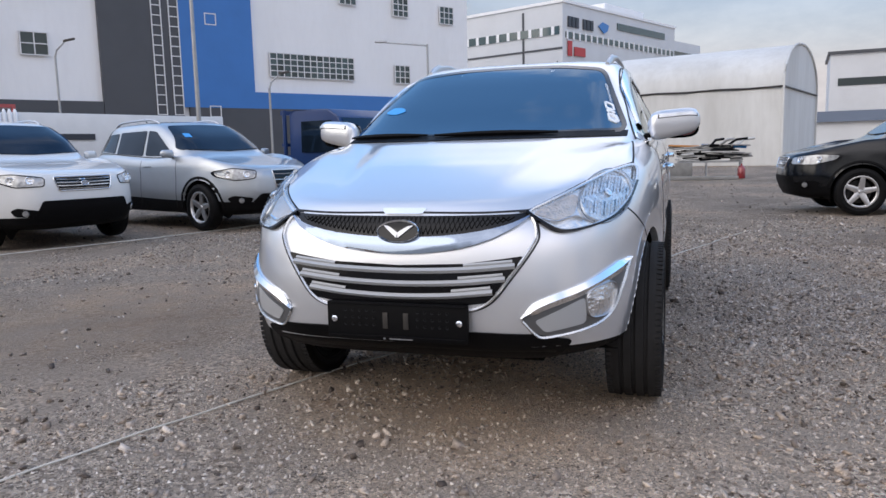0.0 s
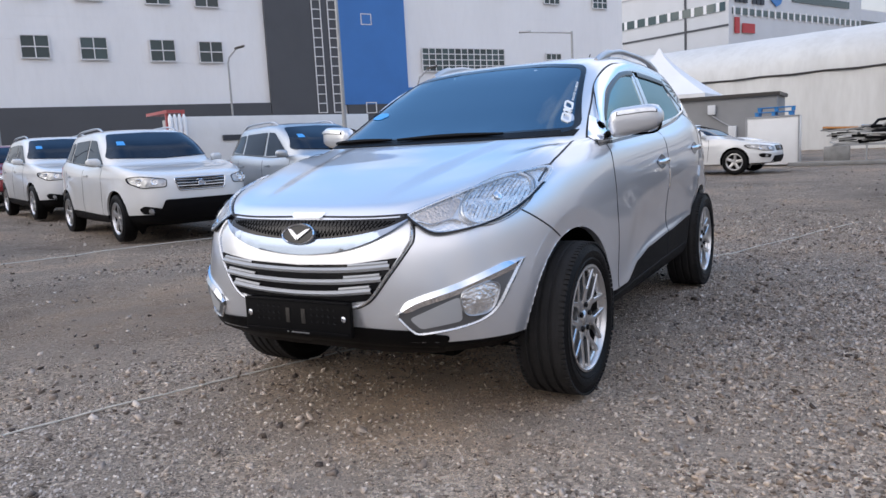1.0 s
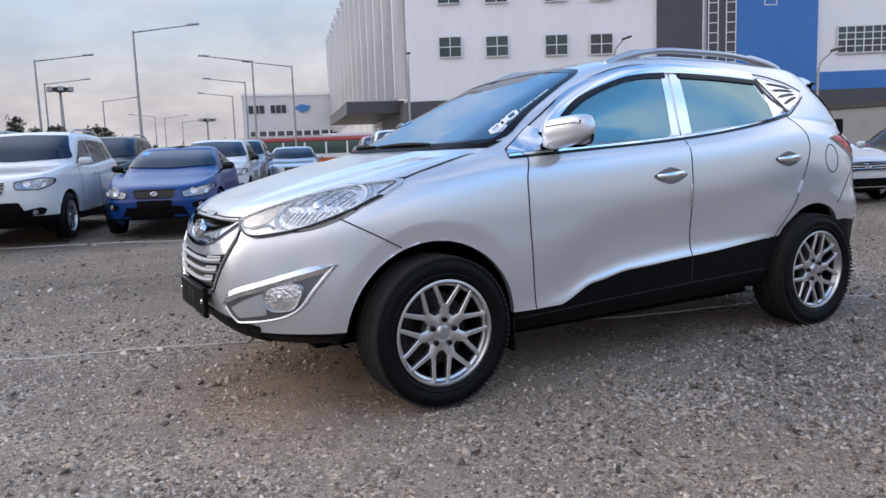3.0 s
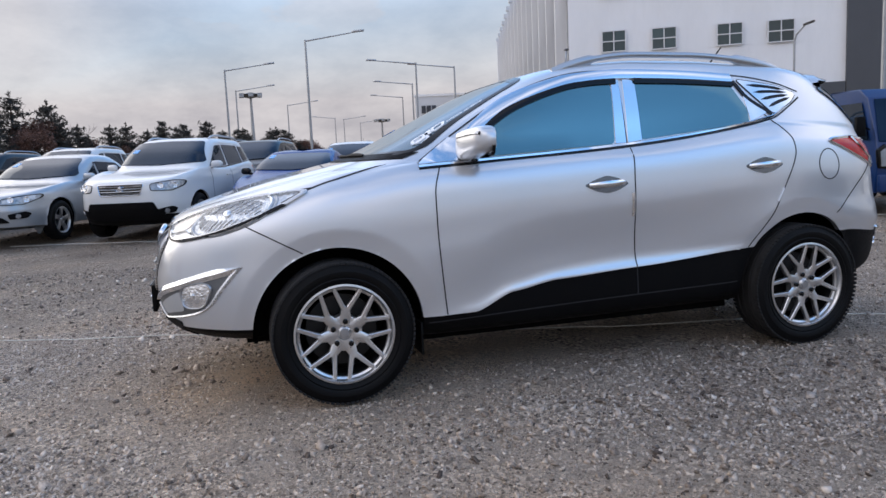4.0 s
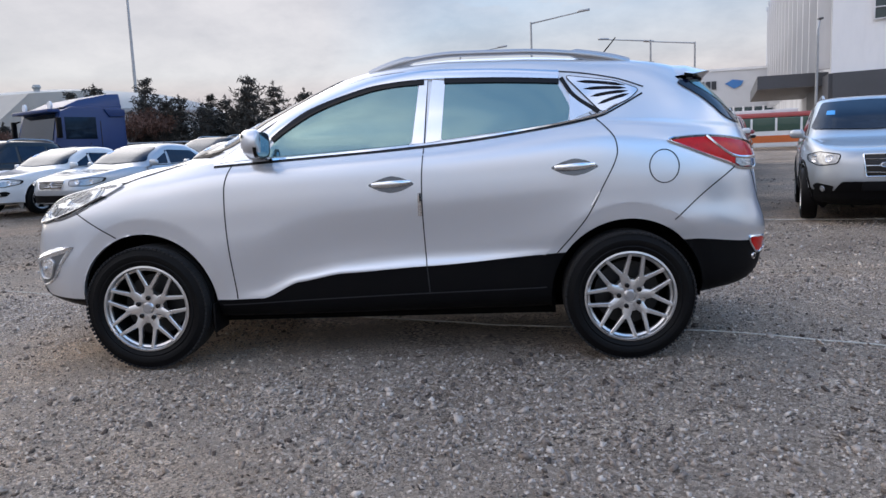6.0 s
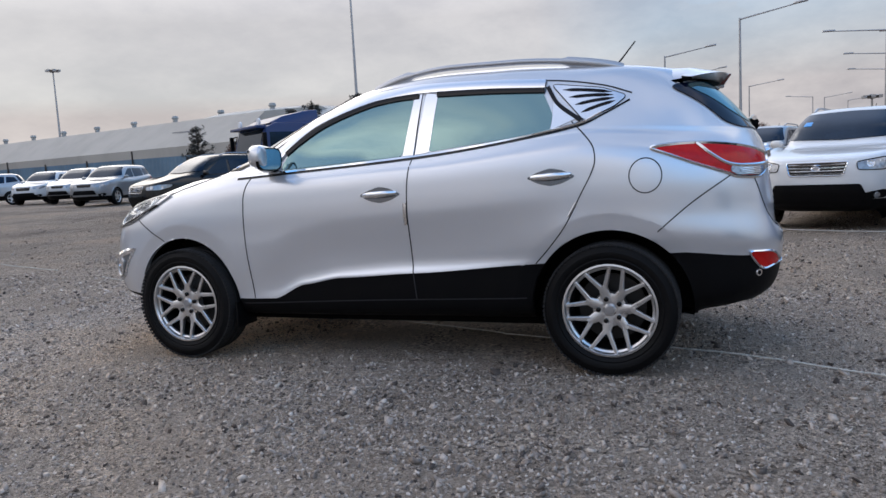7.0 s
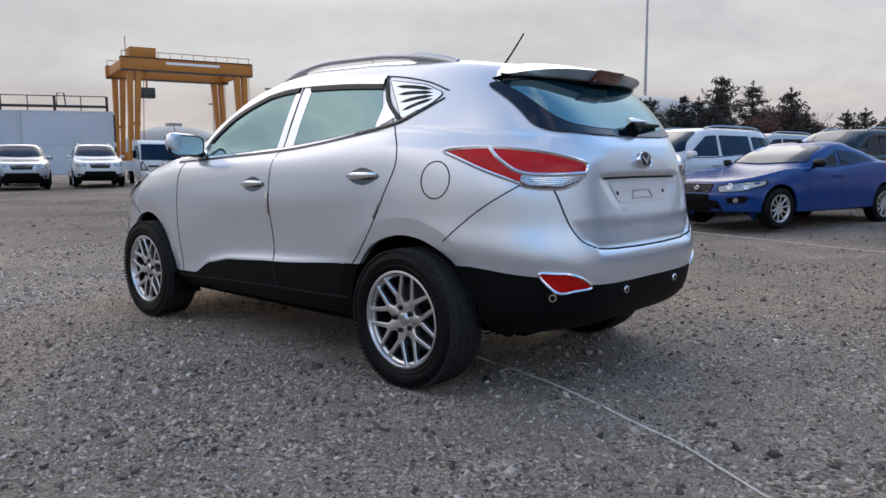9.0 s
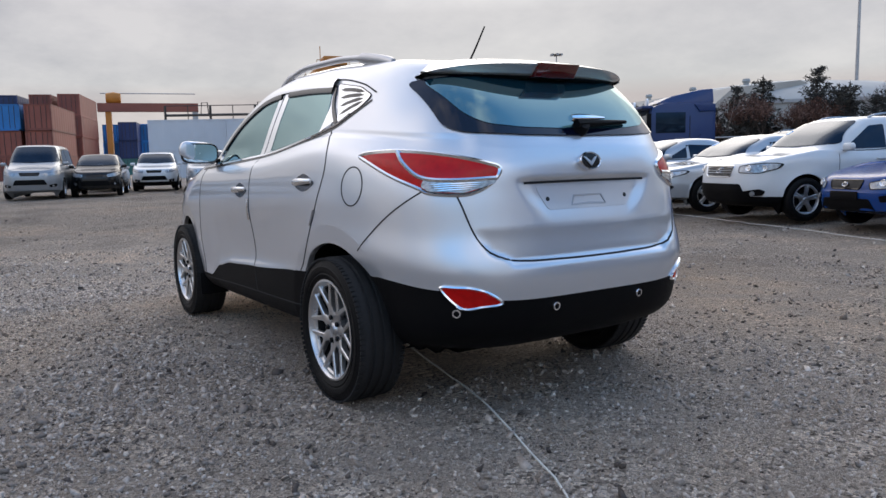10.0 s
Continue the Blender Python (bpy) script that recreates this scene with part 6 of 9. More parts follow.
def build_car(kind, colour, face, m, label, style="five", rails=False, near=True, name="parked_car", group="parked cars", category="car", plate=None, badge=True, low=None):
    d = KINDS[kind]
    w, F, B, n = d["W"] / 2, -d["L"] / 2, d["L"] / 2, d["n"]
    car = thing(name, m, label, category, group)
    c, rf, rr, g, hz, cz, bz, br, dz, H = (d[k] for k in ("c", "rf", "rr", "g", "hz", "cz", "bz", "br", "dz", "H"))
    ang = ring_angles(d["L"], 0.065 if near else 0.10, w=w)
    ym = 0.1
    R = lambda ww, yf, yr, nf, nr, *zk: plan_ring(ang, ww * w, yf, yr, nf, nr, zk, ym)
    cl = d["clad"]
    rings = [
        R(0.80, F + 0.30, B - 0.28, 4, 4, (F, 0.24), (B, 0.26)),
        R(0.94, F + 0.10, B - 0.09, n, n, (F, 0.29), (0, 0.27), (B, 0.33)),
        R(0.985, F + 0.04, B - 0.04, n, n, (F, min(cl, 0.44)), (-0.8, cl * 0.92), (0.8, cl), (B, cl)),
        R(1.0, F, B, n, n, (F, 0.54), (B, 0.62)),
        R(0.995, F + 0.01, B - 0.01, n, n, (F, hz - 0.20), (0, (0.60 + bz) / 2), (B, 0.80)),
        R(0.985, F + 0.04, B - 0.02, n, n, (F, hz - 0.08), (F + 0.8, hz + 0.02), (0, bz - 0.13), (B - 0.6, br - 0.14), (B, dz - 0.14)),
        R(0.945, F + 0.10, B - 0.05, n - 0.3, n, (F, hz - 0.015), (c - 0.3, cz - 0.055), (0, bz - 0.03), (B - 0.6, br - 0.03), (B, dz - 0.03)),
        R(0.92, (F + c) / 2 - 0.15, (B + g) / 2, n, n, (F + 0.4, hz + 0.06), (c, cz - 0.01), (0, bz), (g - 0.4, br), (B, dz)),
        R(0.90, c, g, 6.0, 5.0, (c, cz), (c + 0.3, bz + 0.015), (0, bz + 0.02), (g - 0.4, br + 0.015), (g, dz + 0.02)),
        R(0.81, (c + rf) / 2, (g + rr) / 2 + 0.03, 6.0, 5, (c, (cz + H) / 2 + 0.005), (0, (bz + H) / 2), (g, (dz + H) / 2 - 0.01)),
        R(0.715, rf, rr + 0.06, 6.0, 5, (rf, H - 0.085), (0.3, H - 0.065), (rr, H - 0.095)),
        R(0.62, rf + 0.12, rr - 0.06, 5, 5, (rf, H - 0.035), (0.4, H - 0.02), (rr, H - 0.045)),
        R(0.36, rf + 0.35, rr - 0.25, 4, 4, (rf, H - 0.012), (0.4, H), (rr, H - 0.02)),
        R(0.04, (rf + rr) / 2 - 0.2, (rf + rr) / 2 + 0.2, 2, 2, (rf, H + 0.004), (rr, H + 0.004)),
    ]
    rows, of = loft_rings(rings, [1, 2, 2, 3, 3, 3, 2, 4, 5, 4, 4, 2, 3] if near else [1, 1, 2, 2, 2, 2, 2, 3, 3, 3, 3, 2, 2])
    tr = d["r"]
    wh = [(-d["wb"] / 2, tr + 0.01), (d["wb"] / 2, tr + 0.01)]
    vs, pf, cf = body_shell(rows, of.index(2), wh, tr + 0.045, 0.010)
    skin = Skin(vs, pf + cf)
    part("body", pick(vs, pf), colour, car, smooth=55)
    k = len(rows[0]) * 2 - 2
    part("lower_body", pick(vs, cf).add([vs[i] for i in range(k)], [tuple(range(k))[::-1]]), low or (BLACKPL if cl > 0.35 else colour), car, smooth=55)
    wells(car, wh, tr + 0.045, w - 0.01, skin)
    for wy, _ in wh:
        for s in (1, -1):
            wheel(car, (s * (w - 0.115), wy, tr), tr, tr * 0.66, 0.21, s > 0, style)
    part("underbody", Shape().box((0, 0, 0.30), (d["W"] * 0.7, d["L"] * 0.8, 0.10)), WELL, car)
    # panes
    bot, top = 0.83 * w, 0.655 * w
    zc, zt = cz + 0.05, H - 0.075
    part("windscreen", skin.patch(fillet([(-bot, zc + 0.03), (0, zc), (bot, zc + 0.03), (top, zt - 0.02), (0, zt), (-top, zt - 0.02)], 0.05), "front", 0.014, 0.07), GLASS_P, car, "dark windscreen")
    zr0, zr1 = dz + 0.07, H - 0.11
    part("rear_window", skin.patch(fillet([(-0.76 * w, zr0 + 0.03), (0, zr0), (0.76 * w, zr0 + 0.03), (0.62 * w, zr1), (-0.62 * w, zr1)], 0.05), "rear", 0.012, 0.07), GLASS_P, car, "dark rear window")
    bp = (c + g) / 2 - (0.18 if kind == "coupe" else 0.30)
    lo = lambda y: knots(y, [(c, bz + 0.045), (0, bz + 0.05), (g, br + 0.05)])
    hi = H - 0.155
    slope_f = lambda z: c + 0.36 + (rf + 0.20 - c - 0.36) * (z - bz) / (hi - bz)
    slope_r = lambda z: g - 0.28 + (rr - 0.10 - g + 0.28) * (z - br) / (hi - br)
    panes = [[(slope_f(lo(c)), lo(c)), (bp - 0.03, lo(bp)), (bp - 0.01, hi), (slope_f(hi), hi - 0.02)]]
    end = slope_r(hi)
    if kind in ("suv", "suv_round", "van", "hatch"):
        q = bp + (0.85 if kind != "van" else 1.3)
        panes.append([(bp + 0.06, lo(bp)), (q, lo(q)), (q, hi - 0.01), (bp + 0.06, hi)])
        panes.append([(q + 0.08, lo(q) + 0.01), (slope_r(lo(g)) - 0.02, lo(g) + 0.015), (end, hi - 0.04), (q + 0.08, hi - 0.02)])
    else:
        panes.append([(bp + 0.06, lo(bp)), (slope_r(lo(g)) - 0.10, lo(g)), (end - 0.02, hi - 0.03), (bp + 0.05, hi)])
    for v in ("left", "right"):
        for pn in panes:
            part("side_window", skin.patch(fillet(pn, 0.03), v, 0.008, 0.08), GLASS_P, car, "dark side window")
        if kind == "suv_round" and near:
            for wy, wz in wh:
                arc_ = [(wy + (tr + 0.072) * math.cos(math.pi * (k / 14 * 1.04 - 0.02)), wz + (tr + 0.072) * math.sin(math.pi * (k / 14 * 1.04 - 0.02))) for k in range(15)]
                part("arch_trim", skin.band(arc_, v, 0.060, 0.008, res=0.06, rise=0.006), BLACKPL, car, "black plastic wheel arch")
        if near:
            for y0 in (c + 0.28, bp + 0.02, bp + 1.0 if kind != "coupe" else None):
                if y0 is not None:
                    part("panel_gap", skin.band([(y0, bz - 0.02), (y0 - 0.02, 0.8), (y0 + 0.02, 0.36)], v, 0.010, 0.002, res=0.1), SEAM, car)
            for hy in ((bp - 0.20, bp + 0.82) if kind != "coupe" else (bp - 0.15,)):
                p, nn = skin.hit(hy, bz - 0.12, v)
                part("door_handle", Shape().box(p + nn * 0.012, (0.02, 0.19, 0.026)), colour, car, bevel=0.006)
            part("waist_strip", skin.band([(slope_f(lo(c)) - 0.05, lo(c) - 0.02), (0, lo(0) - 0.022), (slope_r(lo(g)), lo(g) - 0.012)], v, 0.014, 0.006, res=0.12), GLOSSBK, car)
        sx = 1 if v == "left" else -1
        mr = Shape()
        rr_ = []
        for k in range(7):
            t = k / 6 * 2 - 1
            sc = max(0.10, 1 - abs(t) ** 5)
            sq = lambda a: math.copysign(abs(a) ** 0.6, a)
            rr_.append([Vector((sx * (w + 0.030 + t * 0.10), c + 0.40 - 0.055 * sq(math.cos(b)) * sc ** 0.4 * (1 if math.cos(b) > 0 else 0.35) + 0.02 * t, bz + 0.085 + 0.062 * sq(math.sin(b)) * sc ** 0.4)) for b in [i * math.pi / 6 for i in range(12)]])
        mr.rings(rr_).tube([(sx * (w * 0.88), c + 0.42, bz + 0.02), (sx * (w + 0.0), c + 0.41, bz + 0.05)], 0.028, 6)
        part("door_mirror", mr, colour if style != "ten" else GLOSSBK, car, smooth=60)
        if rails:
            rl = Shape()
            pts = []
            for k in range(13):
                t = k / 12
                y = rf + 0.30 + (rr - rf - 0.45) * t
                pts.append(Vector((sx * 0.62 * w, y, skin.hit(sx * 0.62 * w, y, "top")[0].z + 0.055 * (1 - abs(2 * t - 1) ** 6) - 0.002)))
            rl.tube(pts, 0.018, 6)
            part("roof_rail", rl, SATIN, car)
        # lamps
        fc = FACES[face]
        poly = [(sx * a * w, hz + b) for a, b in fc["lamp"]]
        if sx < 0:
            poly = poly[::-1]
        hl = part("head_lamp", skin.patch(fillet(poly, 0.03), "front", 0.006, 0.06), LAMP_C, car, "clear head lamp")
        if near:
            cxx = sum(p[0] for p in poly) / len(poly)
            czz = sum(p[1] for p in poly) / len(poly)
            for o in (-0.075, 0.075):
                p, nn = skin.hit(cxx + o, czz - 0.004, "front")
                part("reflector", Shape().lathe([(0.052, 0.0), (0.046, 0.010), (0.03, 0.004), (0.016, 0.002), (0.012, 0.010), (0.0005, 0.012)], 18, "z"), REFLECT, hl, m=Matrix.Translation(p + nn * 0.008) @ (nn + Vector((0, -0.6, 0))).normalized().to_track_quat("Z", "Y").to_matrix().to_4x4())
            part("lamp_rim", skin.band(fillet(poly, 0.03), "front", 0.012, 0.008, res=0.06, closed=True), GLOSSBK, hl)
        p0 = skin.hit(sx * 0.72 * w, 0.47, "front")
        fg = part("fog_lamp", skin.patch(fillet([(sx * a * w, b) for a, b in ((0.60, 0.50), (0.62, 0.42), (0.80, 0.43), (0.84, 0.50), (0.80, 0.54))][::sx], 0.02), "front", 0.012, 0.045), BLACKPL, car, "black fog lamp recess")
        part("fog_glass", Shape().lathe([(0.042, 0.0), (0.040, 0.012), (0.0005, 0.016)], 16, "z"), LAMP_C, fg, m=Matrix.Translation(p0[0] + p0[1] * 0.013) @ p0[1].to_track_quat("Z", "Y").to_matrix().to_4x4())
        ty = (dz - 0.06, dz - 0.24)
        part("tail_lamp", skin.patch(fillet([(sx * a * w, b) for a, b in ((0.55, ty[0]), (0.58, ty[1]), (0.90, ty[1] + 0.02), (0.93, ty[0] + 0.02))][::sx], 0.03), "rear", 0.006, 0.07), RED_L, car, "red tail lamp")
    # grille, intake, plate
    gw, g1, g0 = fc["grille"]
    gp = fillet([(-gw * w, hz + g1), (gw * w, hz + g1), (gw * w * 0.86, hz + g0), (-gw * w * 0.86, hz + g0)], 0.03)
    gr = part("grille", skin.patch(gp, "front", 0.006, 0.06), GLOSSBK, car, "dark grille")
    if near and face != "twin":
        part("grille_rim", skin.band(gp, "front", 0.016, 0.010, res=0.06, closed=True, rise=0.006), GLOSSBK if face == "narrow" else CHROME, gr)
    if face == "twin" and near:
        for s in (-1, 1):
            kd = fillet([(s * 0.02, hz - 0.055), (s * 0.26, hz - 0.055), (s * 0.24, hz - 0.15), (s * 0.05, hz - 0.15)][::s], 0.03)
            part("grille_rim", skin.band(kd, "front", 0.018, 0.010, res=0.05, closed=True, rise=0.006), CHROME, gr)
        part("grille_bridge", skin.band([(0, hz - 0.03), (0, hz - 0.17)], "front", 0.05, 0.012, res=0.05), colour, gr)
    for i in range(fc["slats"] if near else min(2, fc["slats"])):
        z = hz + g1 + (g0 - g1) * (i + 0.7) / (fc["slats"] + 0.4)
        part("slat", skin.band([(-gw * w * 0.92, z), (0, z - 0.004), (gw * w * 0.92, z)], "front", 0.014, 0.010, res=0.12, rise=0.008), CHROME, gr)
    if badge and near:
        zb = hz + (g0 + g1) / 2
        el_ = [(0.050 * math.cos(k / 8 * math.pi), zb + 0.027 * math.sin(k / 8 * math.pi)) for k in range(16)]
        bd = part("badge", skin.patch(el_, "front", 0.022, 0.03, drop=0.0), CUP_DK, gr, "plain dark badge")
        part("badge_rim", skin.band(el_, "front", 0.010, 0.024, res=0.03, closed=True, rise=0.004), CHROME, bd)
    iw, i1, i0 = fc["intake"]
    ip = fillet([(-iw * w * 0.84, hz + i1), (iw * w * 0.84, hz + i1), (iw * w, hz + i0), (-iw * w, hz + i0)], 0.03)
    part("lower_intake", skin.patch(ip, "front", 0.014, 0.06), BLACKPL, car, "black bumper intake")
    if plate:
        p, nn = skin.hit(0, 0.50, "front")
        part("number_plate", Shape().box((0, p.y - 0.014, 0.50), (0.50, 0.02, 0.115)), plate, car, "blank number plate", bevel=0.004)
    p, nn = skin.hit(0, 0.86, "rear")
    part("plate_rear", Shape().box((0, p.y + 0.012, 0.80), (0.34, 0.016, 0.16)), PLASTIC_W if plate != BLACKPL else BLACKPL, car, "blank rear plate", bevel=0.004)
    if near:
        st = fillet([(-0.62 * w, zc + 0.22), (-0.50 * w, zc + 0.22), (-0.49 * w, zc + 0.28), (-0.60 * w, zc + 0.28)], 0.01)
        part("sticker", skin.patch(st, "front", 0.017, 0.05, drop=-0.010), BLUE_S, car, "light blue windscreen sticker")
    part("antenna", Shape().tube([(0, rr - 0.25, H - 0.03), (0, rr - 0.10, H + 0.10)], 0.006, 5), BLACKPL, car)
    return car


def front_axle(kind, x, y, heading):
    """Pose of a car whose front axle stands at x, y and whose nose points along heading, in degrees from east."""
    h = radians(heading)
    half = KINDS[kind]["wb"] / 2
    cx, cy = x - half * math.cos(h), y - half * math.sin(h)
    return pose(cx, cy, gz(cx, cy) - 0.004, 0, 0, heading + 90)


HD = -20.0
ROW = [
    # first row to the west of the silver SUV, from south to north
    ("suv", WHITE_P, "wide", -7.25, 3.42, HD, "white SUV with chrome barred grille and roof rails on gravel", "five", True, None, None),
    ("suv_round", LIGHTSILVER, "tall", -5.66, 5.80, HD, "silver SUV with black lower bumper and roof rails", "five", True, BLACKPL, None),
    ("coupe", BLUE_P, "narrow", -9.02, -0.89, HD, "bright blue two-door coupe with black mirrors on gravel", "ten", False, BLACKPL, None),
    ("suv", WHITE_P, "wide", -9.35, -3.15, HD, "white SUV with barred chrome grille parked in a row", "twin", True, None, None),
    ("sedan", LIGHTSILVER, "twin", -9.90, -5.42, HD, "silver saloon with twin oval grille parked in a row", "twin", False, None, None),
    ("sedan", LIGHTSILVER, "wide", -10.55, -7.95, HD, "pale silver saloon with upright slatted grille", "five", False, None, None),
    ("sedan", WHITE_P, "tall", -11.30, -10.20, HD, "white saloon with split grille and dark wheels", "twin", False, None, None),
    # behind it
    ("suv", WHITE_P, "wide", -12.25, 5.20, HD, "white SUV parked nose to tail behind another", "five", True, None, None),
    ("suv", RED_P, "wide", -17.30, 7.00, HD, "dark red SUV parked in a line of cars", "five", False, None, None),
    ("sedan", BLACK_P, "narrow", -22.4, 8.80, HD, "dark saloon at the end of a line of cars", "five", False, None, None),
    ("hatch", WHITE_P, "wide", -14.0, 0.95, HD, "white tall hatchback parked behind the blue coupe", "ten", False, None, None),
    ("suv", GREYSILVER, "wide", -19.0, 2.75, HD, "grey SUV parked in a line of cars", "five", True, None, None),
    ("sedan", LIGHTSILVER, "tall", -20.9, 5.10, HD, "silver saloon with tall dark grille", "five", False, None, None),
    ("suv_round", BLACK_P, "wide", -14.4, -1.55, HD, "black SUV behind the first row", "five", True, None, None),
    ("sedan", GREYSILVER, "narrow", -19.8, 0.3, HD, "grey saloon behind the first row", "five", False, None, None),
    ("suv", CHAMP, "wide", -14.9, -3.8, HD, "champagne SUV behind the first row", "five", True, None, None),
    ("suv_round", WHITE_P, "wide", -15.6, -6.1, HD, "white SUV with roof rails behind the first row", "five", True, None, None),
    ("suv", BLACK_P, "wide", -16.3, -8.4, HD, "black SUV with roof rails behind the first row", "five", True, None, None),
    ("suv_round", BLACK_P, "wide", -12.6, -12.9, HD, "black SUV standing beside the lorry", "five", True, None, None),
    # north of the silver SUV
    ("coupe", WHITE_P, "narrow", -1.05, 17.3, -9, "white two-door coupe with black grille and dark wheels", "twin", False, None, None),
    ("sedan", BLACK_P, "wide", -2.85, 12.75, -16, "black saloon with chrome grille on gravel", "ten", False, None, None),
    ("sedan", WHITE_P, "wide", -4.9, 10.5, -28, "white saloon with chrome barred grille", "five", False, None, None),
    ("suv_round", BLACK_P, "wide", 3.52, 8.75, 184, "black SUV with six-spoke silver wheels", "five", False, None, None),
    # far row to the south
    ("suv", WHITE_P, "wide", -9.2, -26.3, 72, "white SUV in a far row of cars", "five", True, None, None),
    ("suv", LIGHTSILVER, "wide", -6.35, -26.21, 74, "pale silver SUV in a far row of cars", "five", False, None, None),
    ("suv", WHITE_P, "narrow", -4.94, -29.61, 74, "white crossover in a far row of cars", "five", False, None, None),
    ("hatch", BLACK_P, "narrow", -2.03, -25.79, 76, "dark grey compact car in a far row", "five", False, None, None),
    ("van", GREYSILVER, "narrow", 0.04, -25.38, 76, "grey people carrier van in a far row", "five", False, None, None),
    ("suv_round", BLACK_P, "wide", -8.26, -31.35, 74, "dark SUV in a far row of cars", "five", False, None, None),
    ("sedan", LIGHTSILVER, "wide", -3.11, -31.52, 76, "silver saloon in a far row of cars", "five", False, None, None),
    ("sedan", BLACK_P, "narrow", -17.29, -29.89, -112, "black saloon seen from behind in a far row", "five", False, None, None),
    ("suv", BLACK_P, "wide", -18.6, -35.6, 66, "dark SUV behind the black saloon in a far row", "five", False, None, None),
    ("suv_round", LIGHTSILVER, "wide", -24.1, -36.8, -46, "silver SUV standing across the far yard", "five", False, None, None),
    ("suv", WHITE_P, "wide", -24.2, -31.3, 18, "white SUV at the far fence", "five", False, None, None),
    ("suv_round", LIGHTSILVER, "narrow", -23.2, -27.9, 16, "silver SUV at the far fence", "five", False, None, None),
    ("suv_round", CHAMP, "wide", -30.5, -32.2, 16, "brown SUV at the far fence", "five", False, None, None),
    ("suv", GREYSILVER, "narrow", -20.0, -22.9, 14, "dark grey SUV at the far fence", "five", False, None, None),
]
for kind, colour, face, x, y, hd, lab, style, rails, plate, _ in ROW:
    build_car(kind, colour, face, front_axle(kind, x, y, hd), lab, style, rails, near=math.hypot(x, y) < 19, name="parked_" + kind.split("_")[0], plate=plate)

# ---- buildings round the yard ----
def frame2(ox, oy, ux, uy):
    """A wall's own axes: along the wall, out of it towards the yard, up."""
    n = math.hypot(ux, uy)
    ux, uy = ux / n, uy / n
    return Matrix(((ux, uy, 0, ox), (uy, -ux, 0, oy), (0, 0, 1, 0), (0, 0, 0, 1)))


PANES = {}


def wall_window(parent, m, x, z, w, h, cols, rows_, depth=0.12):
    """window > frame, each pane; alike panes share a mesh."""
    t = 0.07
    sh = Shape()
    for i in range(cols + 1):
        sh.box((x - w / 2 + w * i / cols, 0.02, z), (t, depth, h + t))
    for j in range(rows_ + 1):
        sh.box((x, 0.022, z - h / 2 + h * j / rows_), (w + t, depth - 0.01, t))
    win = part("window", sh, WIN_F, parent, smooth=0)
    pw, ph = w / cols - t, h / rows_ - t
    key = (round(pw, 3), round(ph, 3))
    if key not in PANES:
        PANES[key] = Shape().box((0, 0, 0), (pw, 0.02, ph)).mesh("pane", WIN_G, 0)
    for i in range(cols):
        for j in range(rows_):
            link("pane", PANES[key], win, Matrix.Translation((x - w / 2 + w * (i + 0.5) / cols, 0.015, z - h / 2 + h * (j + 0.5) / rows_)))
    return win


